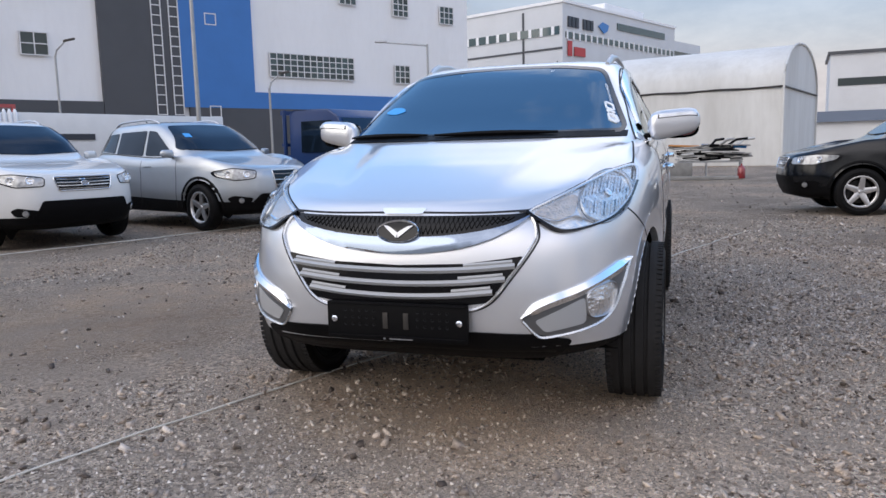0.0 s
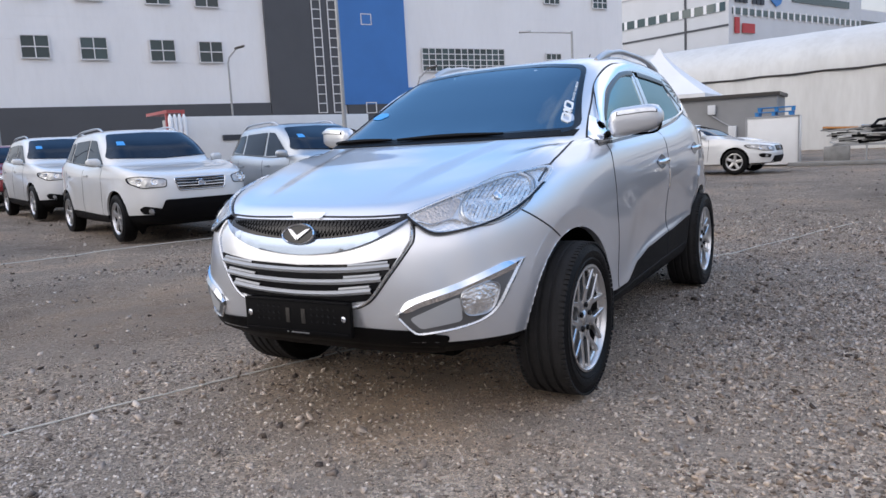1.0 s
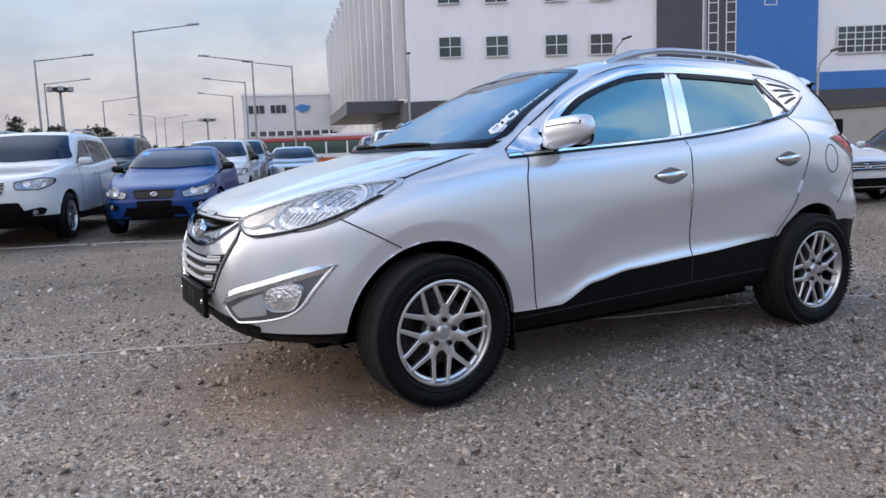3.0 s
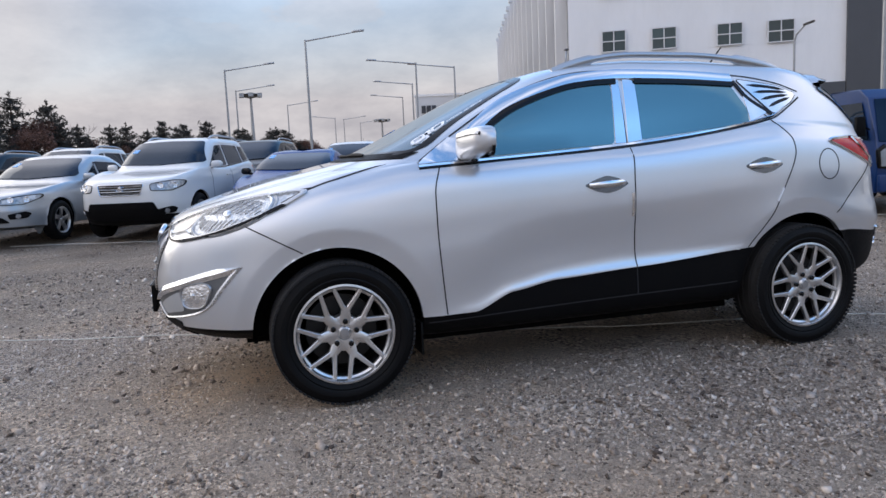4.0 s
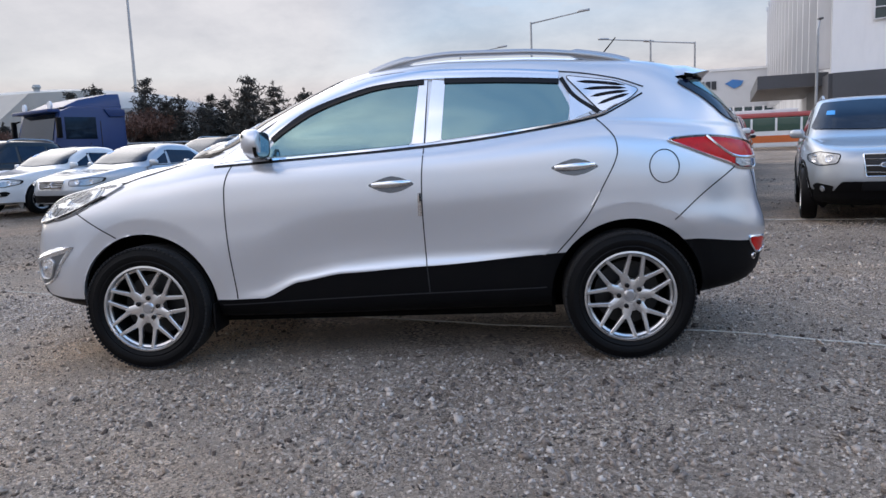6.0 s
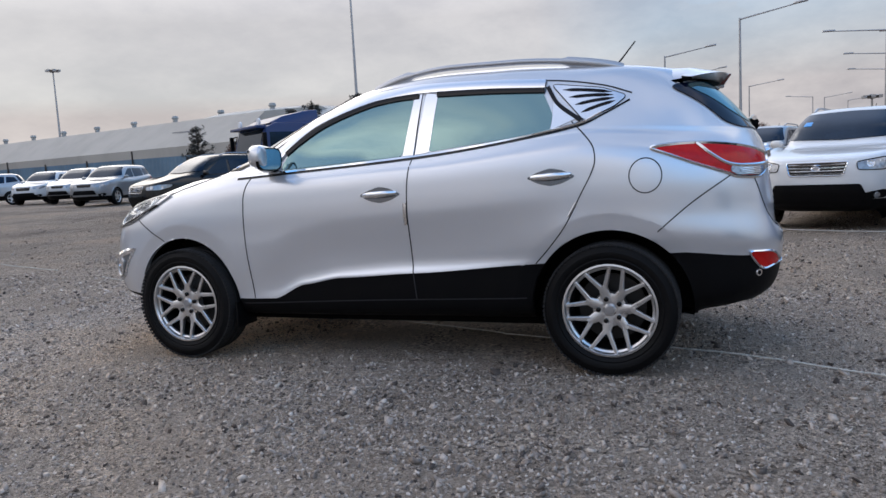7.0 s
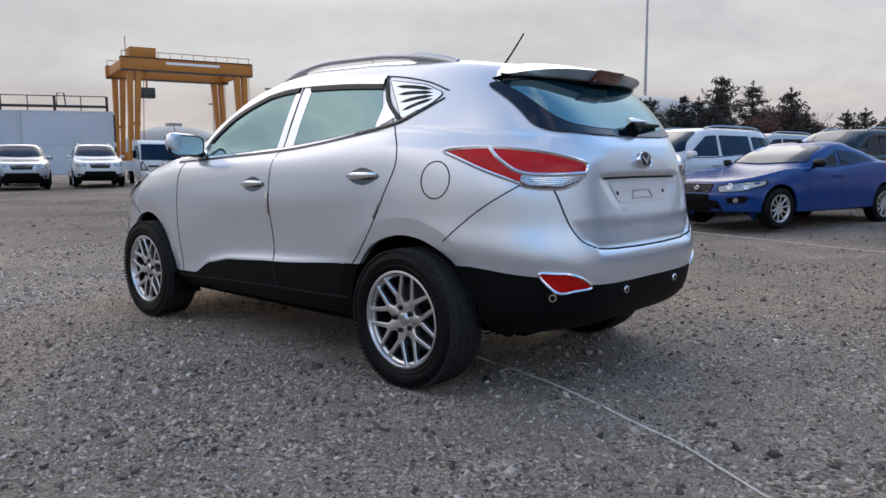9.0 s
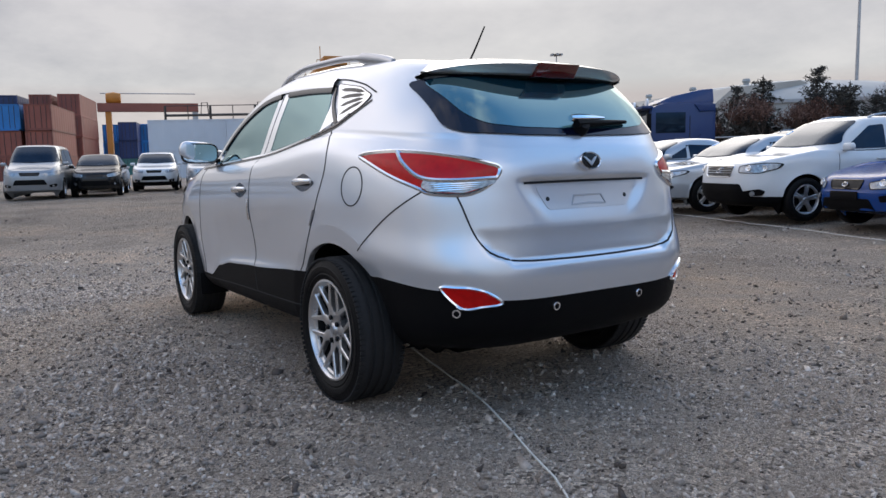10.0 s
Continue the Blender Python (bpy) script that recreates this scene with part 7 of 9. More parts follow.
def big_building():
    m = frame2(-50.0, 24.5, 0.524, 0.852)
    b = thing("warehouse_building", m, "tall white warehouse with blue and dark grey cladding", "building")
    H = 23.0
    part("wall", Shape().box((28.2, -12, H / 2), (56.6, 23.7, H)), CLAD_W, b, smooth=0)
    for c_, w_, h_ in ((9.75, 19.4, 5.3), (41.4, 30.8, 5.0)):
        part("dark_base", Shape().box((c_, 0.02, h_ / 2), (w_, 0.3, h_)), CLAD_D, b, "dark grey cladding along the base", smooth=0)
    part("dark_panel", Shape().box((22.5, 0.02, H / 2), (6.0, 0.34, H)), CLAD_D, b, "dark grey cladding panel", smooth=0)
    part("blue_panel", Shape().box((28.6, 0.02, (H + 5) / 2), (6.2, 0.34, H - 5)), CLAD_B, b, "bright blue cladding panel", smooth=0)
    part("blue_band", Shape().box((44.2, 0.02, 5.68), (25.0, 0.32, 1.36)), CLAD_B, b, "bright blue cladding band", smooth=0)
    seams = Shape()
    for k in range(1, 24):
        z = 5.3 + k * 0.78
        if z < H:
            seams.box((9.7, -0.148, z), (19.4, 0.014, 0.025))
    part("cladding_joint", seams, CLAD_W, b, smooth=0)
    seams2 = Shape()
    for k in range(1, 22):
        z = 6.4 + k * 0.78
        if z < H:
            seams2.box((44.2, -0.148, z), (24.8, 0.014, 0.025))
    part("cladding_joint", seams2, CLAD_W, b, smooth=0)
    for z in (9.5, 13.6, 17.7):
        for x in (3.35, 7.05, 11.7, 15.2):
            wall_window(b, m, x, z - 0.02 * x, 1.75, 1.55, 2, 2)
    for x in (23.75, 25.1):
        wall_window(b, m, x, 8.9, 0.72, 9.0, 1, 12, 0.5)
        wall_window(b, m, x, 17.9, 0.72, 8.6, 1, 12, 0.5)
    for x, z in ((28.1, 12.0), (28.1, 4.7), (28.1, 16.5)):
        wall_window(b, m, x, z, 0.9, 0.85, 1, 1, 0.4)
    wall_window(b, m, 37.6, 8.75, 8.6, 2.0, 13, 4)
    for x, z in ((47.6, 8.55), (47.6, 14.9), (53.5, 14.7), (41.5, 15.4)):
        wall_window(b, m, x, z, 1.8, 1.7, 3, 3)
    # the ribbed flank
    m2 = frame2(-50.0, 24.5, 0.955, -0.295)
    f = thing("warehouse_flank", m2, "weathered white ribbed flank of the warehouse", "building")
    part("wall", Shape().box((-43.5, -4.0, 11.2), (86.6, 7.6, 22.0)), RIBWALL, f, smooth=0)
    part("dark_base", Shape().box((-8, 0.02, 2.65), (15.8, 0.4, 5.3)), CLAD_D, f, smooth=0)
    part("canopy", Shape().box((-15, 2.2, 5.2), (22, 5.0, 1.0)), CLAD_D, f, "dark loading canopy", smooth=0)
    rib = Shape().box((0, 0, 0), (0.5, 0.9, 17.0)).mesh("rib", RIBWALL, 0)
    cap = Shape().box((0, 0, 0), (0.9, 1.2, 0.6)).mesh("rib_cap", CLAD_G, 0)
    for k in range(15):
        r_ = link("rib", rib, f, Matrix.Translation((-2.5 - k * 6.0, 0.35, 14.3)))
        link("rib_cap", cap, r_, Matrix.Translation((0, 0, 8.7)))
    return b


def sky_building(m, w, h, d, label, text_x, band, near_sign):
    b = thing("depot_building", m, label, "building")
    part("wall", Shape().box((w / 2, -d / 2, h / 2), (w, d, h)), CLAD_G, b, smooth=0)
    part("parapet", Shape().box((w / 2, -d / 2, h + 0.2), (w + 0.4, d + 0.4, 0.4)), CLAD_W, b, smooth=0)
    part("glass_band", Shape().box((w / 2, 0.02, band), (w * 0.96, 0.2, 0.8)), WIN_G, b, smooth=0)
    mull = Shape().box((0, 0, 0), (0.35, 0.2, 1.15)).mesh("mullion", CLAD_W, 0)
    for k in range(int(w / 1.6)):
        link("mullion", mull, b, Matrix.Translation((1.0 + k * 1.6, 0.10, band)))
    for k, ww in enumerate((0.9, 0.9, 0.9, 0, 0.9, 0.9, 0.9)):
        if ww:
            part("sign_bar", Shape().box((text_x + k * 0.98, 0.12, h - 2.4), (ww * 0.86, 0.15, 1.4)), INK, b, "plain dark bar in place of lettering", smooth=0)
    lg = Shape().rings([[Vector((text_x + 9.2 + a * s, 0.12 + y, h - 2.4 + c * s)) for a, c in ((-1, 0.1), (-0.2, 0.55), (1.0, 0.35), (0.7, -0.2), (0.0, -0.5))] for y, s in ((0, 1.5), (0.12, 1.5))])
    part("sign_shape", lg, SIGN_B, b, "plain blue sign shape", smooth=0)
    return b


big_building()
sb = sky_building(frame2(-14.5, 99.5, 0.409, 0.913), 35, 20.6, 30, "pale grey depot building with strip windows and sign", 1.6, 16.4, True)
part("side_band", Shape().box((-0.02, -14, 17.0), (0.2, 27, 1.1)), WIN_G, sb, smooth=0)
side_post = Shape().box((0, 0, 0), (0.22, 0.5, 1.15)).mesh("mullion", CLAD_W, 0)
for k in range(14):
    link("mullion", side_post, sb, Matrix.Translation((-0.05, -1.5 - k * 1.9, 17.0)))
part("side_joint", Shape().box((-0.05, -6.5, 10), (0.12, 0.3, 20)).box((-0.05, -14, 14.6), (0.1, 28, 0.25)), CLAD_D, sb, smooth=0)
part("sign_mark", Shape().box((1.6, 0.18, 14.6), (1.0, 0.14, 2.0)).box((4.2, 0.18, 14.3), (2.8, 0.14, 1.2)), SIGN_R, sb, "plain red sign shape", smooth=0)
part("upper_band", Shape().box((23, 0.05, 18.9), (16, 0.2, 1.0)), WIN_G, sb, smooth=0)
part("roof_block", Shape().box((24, -8, 21.9), (13, 9, 2.6)), CLAD_W, sb, smooth=0)
part("lower_wing", Shape().box((41, -9, 9.4), (12, 17, 18.8)), CLAD_G, sb, smooth=0)
part("wing_band", Shape().box((41, -0.4, 16.6), (11, 0.2, 0.9)), WIN_G, sb, smooth=0)
sky_building(frame2(-132.9, 32.6, 0.28, 0.96), 40, 12.6, 16, "distant pale depot building with sign", 1.5, 5.8, False)


def arch_barn():
    """A long fabric hall with upright walls and a round roof."""
    m = Matrix(((-0.957, 0.29, 0, 5.6), (0.29, 0.957, 0, 34.4), (0, 0, 1, 0), (0, 0, 0, 1)))
    b = thing("fabric_hall", m, "long cream tarpaulin hall with a rounded roof", "building")
    W, wz, tz, L = 10.0, 3.75, 6.1, 20.0

    def section(x, o=0.0):
        pts = [Vector((x, -o, 0))]
        for k in range(17):
            a = math.pi * k / 16
            pts.append(Vector((x, W / 2 - math.cos(a) * (W / 2 + o), wz + math.sin(a) ** 0.9 * (tz - wz + o))))
        return pts + [Vector((x, W + o, 0))]

    rows_ = []
    for k in range(93):
        x = L * k / 92
        s = section(x)
        for i, p in enumerate(s):
            p.y += 0.035 * math.sin(x * 2.6 + i) * (1 if 0 < i < 18 else 0)
        rows_.append(s)
    sh = Shape().rings(rows_, False, False)
    sh.add(section(0), [tuple(range(19))]).add(section(L), [tuple(range(19))[::-1]])
    part("cover", sh, TARP, b, smooth=50)
    part("eaves_rope", Shape().tube([(k * 1.5, -0.05, wz - 0.04 * (k % 2)) for k in range(14)], 0.05, 5), STEEL_DK, b)
    part("gable_band", Shape().tube([(-0.05, y, wz) for y in (0, 3, 7, 10)], 0.05, 5), STEEL_DK, b)
    part("gable_hoop", Shape().tube([p + Vector((-0.04, 0, 0)) for p in section(0, 0.05)], 0.06, 6), TARP, b)


arch_barn()


def office():
    m = Matrix.Translation((-7.4, 22.95, gz(-7.4, 23))) @ Matrix.Scale(0.9, 4)
    b = thing("office_container", m, "long grey site office container with barred windows", "container")
    part("wall", Shape().box((0, 1.4, 1.27), (14.6, 2.8, 2.5)), OFFICE, b, smooth=0)
    part("roof_edge", Shape().box((0, 1.4, 2.56), (14.8, 3.0, 0.13)), STEEL_DK, b, smooth=0)
    for x in (3.1, 0.3, -3.6):
        w = part("window", Shape().box((x, -0.03, 1.6), (1.0, 0.08, 0.85)), GLASS_T, b, smooth=0)
        fr_ = Shape()
        for a in (-0.5, 0.5):
            fr_.box((x + a, -0.06, 1.6), (0.06, 0.1, 0.9))
            fr_.box((x, -0.062, 1.6 + a * 0.86), (1.06, 0.1, 0.06))
        part("window_frame", fr_, WIN_F, w, smooth=0)
        for k in range(6):
            part("bar", Shape().tube([(x - 0.42 + k * 0.165, -0.11, 1.17), (x - 0.42 + k * 0.165, -0.11, 2.03)], 0.016, 5), WIN_F, w)
    part("junction_box", Shape().box((5.0, -0.08, 2.1), (0.28, 0.14, 0.36)), CLAD_G, b, bevel=0.02)
    part("junction_box", Shape().box((5.75, -0.06, 1.2), (0.3, 0.12, 0.5)), CLAD_G, b, bevel=0.02)
    part("gutter_pipe", Shape().tube([(4.9, -0.08, 1.95), (5.4, -0.08, 1.6), (5.75, -0.08, 1.4)], 0.025, 6), GALV, b)
    for cx, cy, size in ((-9.9, 28.0, 0.78), (-6.0, 28.4, 0.90)):
        t = thing("pavilion_tent", Matrix.Translation((cx, cy, gz(cx, cy))) @ Matrix.Scale(size, 4), "white pointed pavilion tent", "tent", "pavilion tents")
        rings_ = []
        for k in range(9):
            s = 1 - k / 8
            r = 2.5 * (s ** 1.35) + 0.02
            z = 2.95 + 2.35 * (1 - s)
            rings_.append([Vector((a * r, b_ * r, z)) for a, b_ in ((-1, -1), (0, -1), (1, -1), (1, 0), (1, 1), (0, 1), (-1, 1), (-1, 0))])
        part("canopy", Shape().rings(rings_), TENT, t, smooth=20)
        part("valance", Shape().rings([[Vector((a * 2.52, b_ * 2.52, z)) for a, b_ in ((-1, -1), (1, -1), (1, 1), (-1, 1))] for z in (2.65, 2.96)], True, False), TENT, t, smooth=0)
        for a in (-1, 1):
            for b_ in (-1, 1):
                part("tent_leg", Shape().tube([(a * 2.45, b_ * 2.45, 0), (a * 2.45, b_ * 2.45, 2.9)], 0.035, 6), GALV, t)


office()


def yard_clutter():
    c = thing("cabinet", Matrix.Translation((-0.75, 21.3, gz(-0.75, 21.3))) @ Matrix.Scale(0.87, 4), "white metal storage cabinet beside the office", "cabinet")
    part("body", Shape().box((0, 0, 0.88), (1.75, 1.0, 1.7)), WHITEVAN, c, bevel=0.02)
    part("frame", Shape().box((-0.86, -0.51, 0.88), (0.05, 0.04, 1.74)).box((0.86, -0.51, 0.88), (0.05, 0.04, 1.74)).box((0, -0.51, 1.73), (1.75, 0.04, 0.05)), GALV, c)
    for k in range(2):
        p = thing("pallet", pose(-0.72 + 0.05 * k, 21.3, gz(-0.75, 21.3) + 1.53 + 0.14 * k, 0, 0, 4 * k) @ Matrix.Scale(0.87, 4), "blue plastic pallet on the cabinet", "pallet", "pallets")
        sh = Shape()
        for j in range(7):
            sh.box((0, -0.45 + j * 0.15, 0.14), (1.25, 0.10, 0.025))
        for j in (-0.55, 0, 0.55):
            for q in (-0.42, 0, 0.42):
                sh.box((j, q, 0.07), (0.12, 0.12, 0.115))
        part("deck", sh, PALLET, p, smooth=0)
    r = random.Random(11)
    shift = Matrix.Translation((0.90, -0.42, gz(1.2, 21))) @ Matrix.Scale(0.87, 4)
    heap = thing("scrap_heap", shift, "heap of scrap sheets and tubes on a bench", "scrap")
    t = thing("metal_table", shift @ Matrix.Translation((1.15, 25.0, 0)), "steel bench loaded with scrap", "table")
    part("tabletop", Shape().box((0, 0, 0.62), (2.3, 0.9, 0.05)), GALV, t)
    for a in (-1.1, -0.1, 1.1):
        for b in (-0.4, 0.4):
            part("leg", Shape().box((a, b, 0.30), (0.05, 0.05, 0.60)), GALV, t)
    box_i = thing("crate", shift @ Matrix.Translation((0.15, 24.75, 0)), "grey metal crate under the bench", "crate")
    part("shell", Shape().box((0, 0, 0.30), (0.8, 0.6, 0.58)), JUNK_W, box_i, bevel=0.02)
    for k in range(64):
        x, y, z = 0.05 + r.random() * 2.2, 24.7 + r.random() * 0.55, 0.66 + 0.04 + (k % 8) * 0.075
        s = (r.uniform(0.4, 1.1), r.uniform(0.2, 0.5), r.uniform(0.03, 0.08))
        part("sheet", Shape().box((0, 0, 0), s), JUNK_O if k in (6, 7, 15, 23) else (PALLET if k in (30, 39) else (BLACKPL if k % 3 == 0 else JUNK_W)), heap, m=pose(x, y, z, r.uniform(-6, 6), r.uniform(-6, 6), r.uniform(-25, 25)), bevel=0.01)
    for k in range(4):
        part("tube", Shape().tube([(0, 0, 0), (0.3, 0.05, 0.2), (0.7, 0, 0.24)], 0.05, 7), (BLACKPL, JUNK_W)[k % 2], heap, m=pose(1.2 + 0.3 * k, 24.9, 1.22, 0, 0, r.uniform(-50, 50)))
    ex = thing("gas_bottle", shift @ Matrix.Translation((2.25, 24.4, 0)), "small red gas bottle on the gravel", "bottle")
    part("bottle_body", Shape().lathe([(0.001, 0), (0.13, 0.01), (0.14, 0.08), (0.14, 0.36), (0.09, 0.45), (0.03, 0.48), (0.03, 0.55), (0.001, 0.55)], 16, "z"), RED_P, ex)
    k = thing("kerb_timber", shift @ Matrix.Translation((0.4, 23.6, 0.0)), "weathered timber lying on the ground", "timber")
    part("beam", Shape().box((0, 0, 0.07), (3.4, 0.16, 0.13)), JUNK_W, k, bevel=0.01)


yard_clutter()

# ---- lamp posts and masts ----
def lamp_post(x, y, h, heading, arm=2.0, kind="arm"):
    t = thing("street_lamp", pose(x, y, 0, 0, 0, heading), "grey steel street lamp with one long arm" if kind == "arm" else ("grey street lamp with a bent neck" if kind == "neck" else "tall floodlight mast with a ring of lamps"), "street lamp", "street lamps")
    if kind == "arm":
        part("pole", Shape().tube([(0, 0, 0), (0, 0, h)], [0.10, 0.06], 10), GALV, t)
        part("arm", Shape().tube([(0, 0, h - 0.08), (arm, 0, h + 0.26)], [0.05, 0.035], 8), GALV, t)
        part("lamp_head", Shape().rings([[Vector((arm - 0.1 + a * 0.75, b * w, h + 0.27 + 0.05 * a + c)) for b, c in ((-1, 0), (-0.7, 0.08), (0.7, 0.08), (1, 0), (0, -0.05))] for a, w in ((0, 0.05), (0.2, 0.14), (0.9, 0.13), (1, 0.05))]), GALV, t)
    elif kind == "neck":
        part("pole", Shape().tube([(0, 0, 0), (0, 0, h - 1.0), (0.12, 0, h - 0.6), (0.75, 0, h - 0.02)], [0.09, 0.07, 0.06, 0.05], 8), GALV, t)
        part("lamp_head", Shape().rings([[Vector((0.6 + a * 0.75, b * w, h - 0.06 + 0.14 * a + c)) for b, c in ((-1, 0), (-0.7, 0.09), (0.7, 0.09), (1, 0), (0, -0.05))] for a, w in ((0, 0.06), (0.25, 0.17), (0.9, 0.14), (1, 0.05))]), STEEL_DK, t)
    else:
        part("pole", Shape().tube([(0, 0, 0), (0, 0, h)], [0.28, 0.12], 10), GALV, t)
        part("ring", Shape().lathe([(0.2, h - 0.5), (1.0, h - 0.35), (1.1, h - 0.1), (0.2, h + 0.1)], 12, "z"), STEEL_DK, t)
        for k in range(6):
            a = k * math.pi / 3
            part("floodlight", Shape().box((math.cos(a) * 1.1, math.sin(a) * 1.1, h - 0.2), (0.5, 0.5, 0.4)), GALV, t)
    return t


for args in ((-42.2, 3.2, 8.6, 68, 3.0), (-39.3, 19.0, 7.6, 150, 2.0, "neck"), (-38.0, 35.1, 8.8, 20, 2.0, "neck"), (-13.0, 37.0, 7.2, 180, 2.6), (-17.1, 20.7, 9.5, 40, 2.0), (-24.2, 38.3, 6.3, 40, 1.6, "neck"),
             (-53.0, -1.6, 8.2, 75, 3.0), (-68.4, -0.7, 8.2, 75, 3.0), (-87.0, 5.4, 8.2, 75, 3.0), (-64.7, 15.3, 8.2, 255, 3.0), (-52.4, 15.7, 8.2, 255, 3.0), (-79.3, 17.7, 8.2, 255, 3.0), (-50.0, 12.0, 8.2, 255, 3.0),
             (-120, 17, 8.2, 75, 3.0), (-133, 22, 8.2, 75, 3.0), (-116, 15, 8.2, 255, 3.0), (-94, -47, 30.0, 0, 2.0, "mast"), (-80.5, 1.0, 9.0, 0, 0, "mast"), (-113, 22, 7.6, 0, 0, "mast"),
             (-109.4, -120.6, 24.0, 0, 0, "mast"), (-104.5, -152.9, 19.2, 0, 0, "mast"), (-113.4, -194.7, 18.3, 0, 0, "mast"), (-43.4, -85.1, 5.4, 60, 2.5), (20, -60, 9.0, 60, 2.5)):
    lamp_post(*args)

# ---- far yard: coach, trailer, lorry, trucks, crane, containers ----
def coach():
    b = thing("coach", frame2(-54.56, 11.7, 0.36, 0.93), "long red and white coach with green tinted windows", "bus")
    part("body", Shape().box((8.5, -1.25, 1.35), (17, 2.5, 2.1)), WHITEVAN, b, bevel=0.12)
    part("roof", Shape().box((8.5, -1.25, 2.62), (17, 2.5, 0.34)), BUSRED, b, "red roof panel", bevel=0.10)
    for k in range(10):
        part("window", Shape().box((1.0 + k * 1.65, 0.0, 1.95), (1.5, 0.06, 0.95)), BUSGRN, b, bevel=0.02)
    part("skirt", Shape().box((8.5, 0.0, 0.9), (16.8, 0.05, 0.5)), BUSORA, b, "orange skirt panel")
    part("air_unit", Shape().box((9, -1.25, 2.9), (5, 1.6, 0.25)), WHITEVAN, b, bevel=0.05)
    for x in (2.5, 13.5):
        part("tyre", Shape().lathe([(0.001, -0.1), (0.48, -0.1), (0.5, 0.0), (0.48, 0.1), (0.001, 0.1)], 20, "y", (x, -0.12, 0.5)), RUBBER, b)


coach()


def trailer():
    b = thing("box_trailer", frame2(-21.2, 15.6, 0.34, 0.94), "white box trailer with a red tail", "trailer")
    part("box", Shape().box((4.6, -1.25, 1.88), (8.6, 2.45, 1.86)), WHITEVAN, b, bevel=0.03)
    part("lower_rail", Shape().box((4.6, -0.01, 0.98), (8.6, 0.08, 0.14)), GALV, b)
    tail = part("tail_rack", Shape().box((0.0, -1.25, 3.02), (0.7, 2.3, 0.12)).box((-0.3, -0.3, 2.3), (0.1, 0.1, 1.4)).box((0.25, -0.05, 2.3), (0.1, 0.1, 1.4)), BUSRED, b, "red rack")
    for k in range(4):
        part("tank", Shape().lathe([(0.001, 1.75), (0.08, 1.76), (0.09, 2.75), (0.03, 2.9), (0.001, 2.92)], 10, "z", (-0.3 + k * 0.18, 0.05, 0)), PLASTIC_W, tail)
    part("lettering_bar", Shape().box((2.4, 0.03, 1.95), (1.3, 0.02, 0.22)), INK, b, "plain bar in place of lettering")
    for x in (2.0, 6.5):
        part("tyre", Shape().lathe([(0.001, -0.1), (0.46, -0.1), (0.48, 0.0), (0.46, 0.1), (0.001, 0.1)], 20, "y", (x, -0.15, 0.48)), RUBBER, b)
    for k, (x, y, l) in enumerate(((-26.5, 18.0, 6.0), (-15.5, 27.5, 4.5))):
        v = thing("white_van", frame2(x, y, 0.34, 0.94), "white delivery van behind the car rows", "van")
        part("body", Shape().box((l / 2, -1, 1.25), (l, 1.9, 1.7)), WHITEVAN, v, bevel=0.25)
        part("windows", Shape().box((l / 2, -0.04, 1.6), (l * 0.7, 0.06, 0.5)), GLASS_T, v)
        for xx in (l * 0.2, l * 0.8):
            part("tyre", Shape().lathe([(0.001, -0.09), (0.33, -0.09), (0.34, 0.0), (0.33, 0.09), (0.001, 0.09)], 18, "y", (xx, -0.12, 0.34)), RUBBER, v)


trailer()


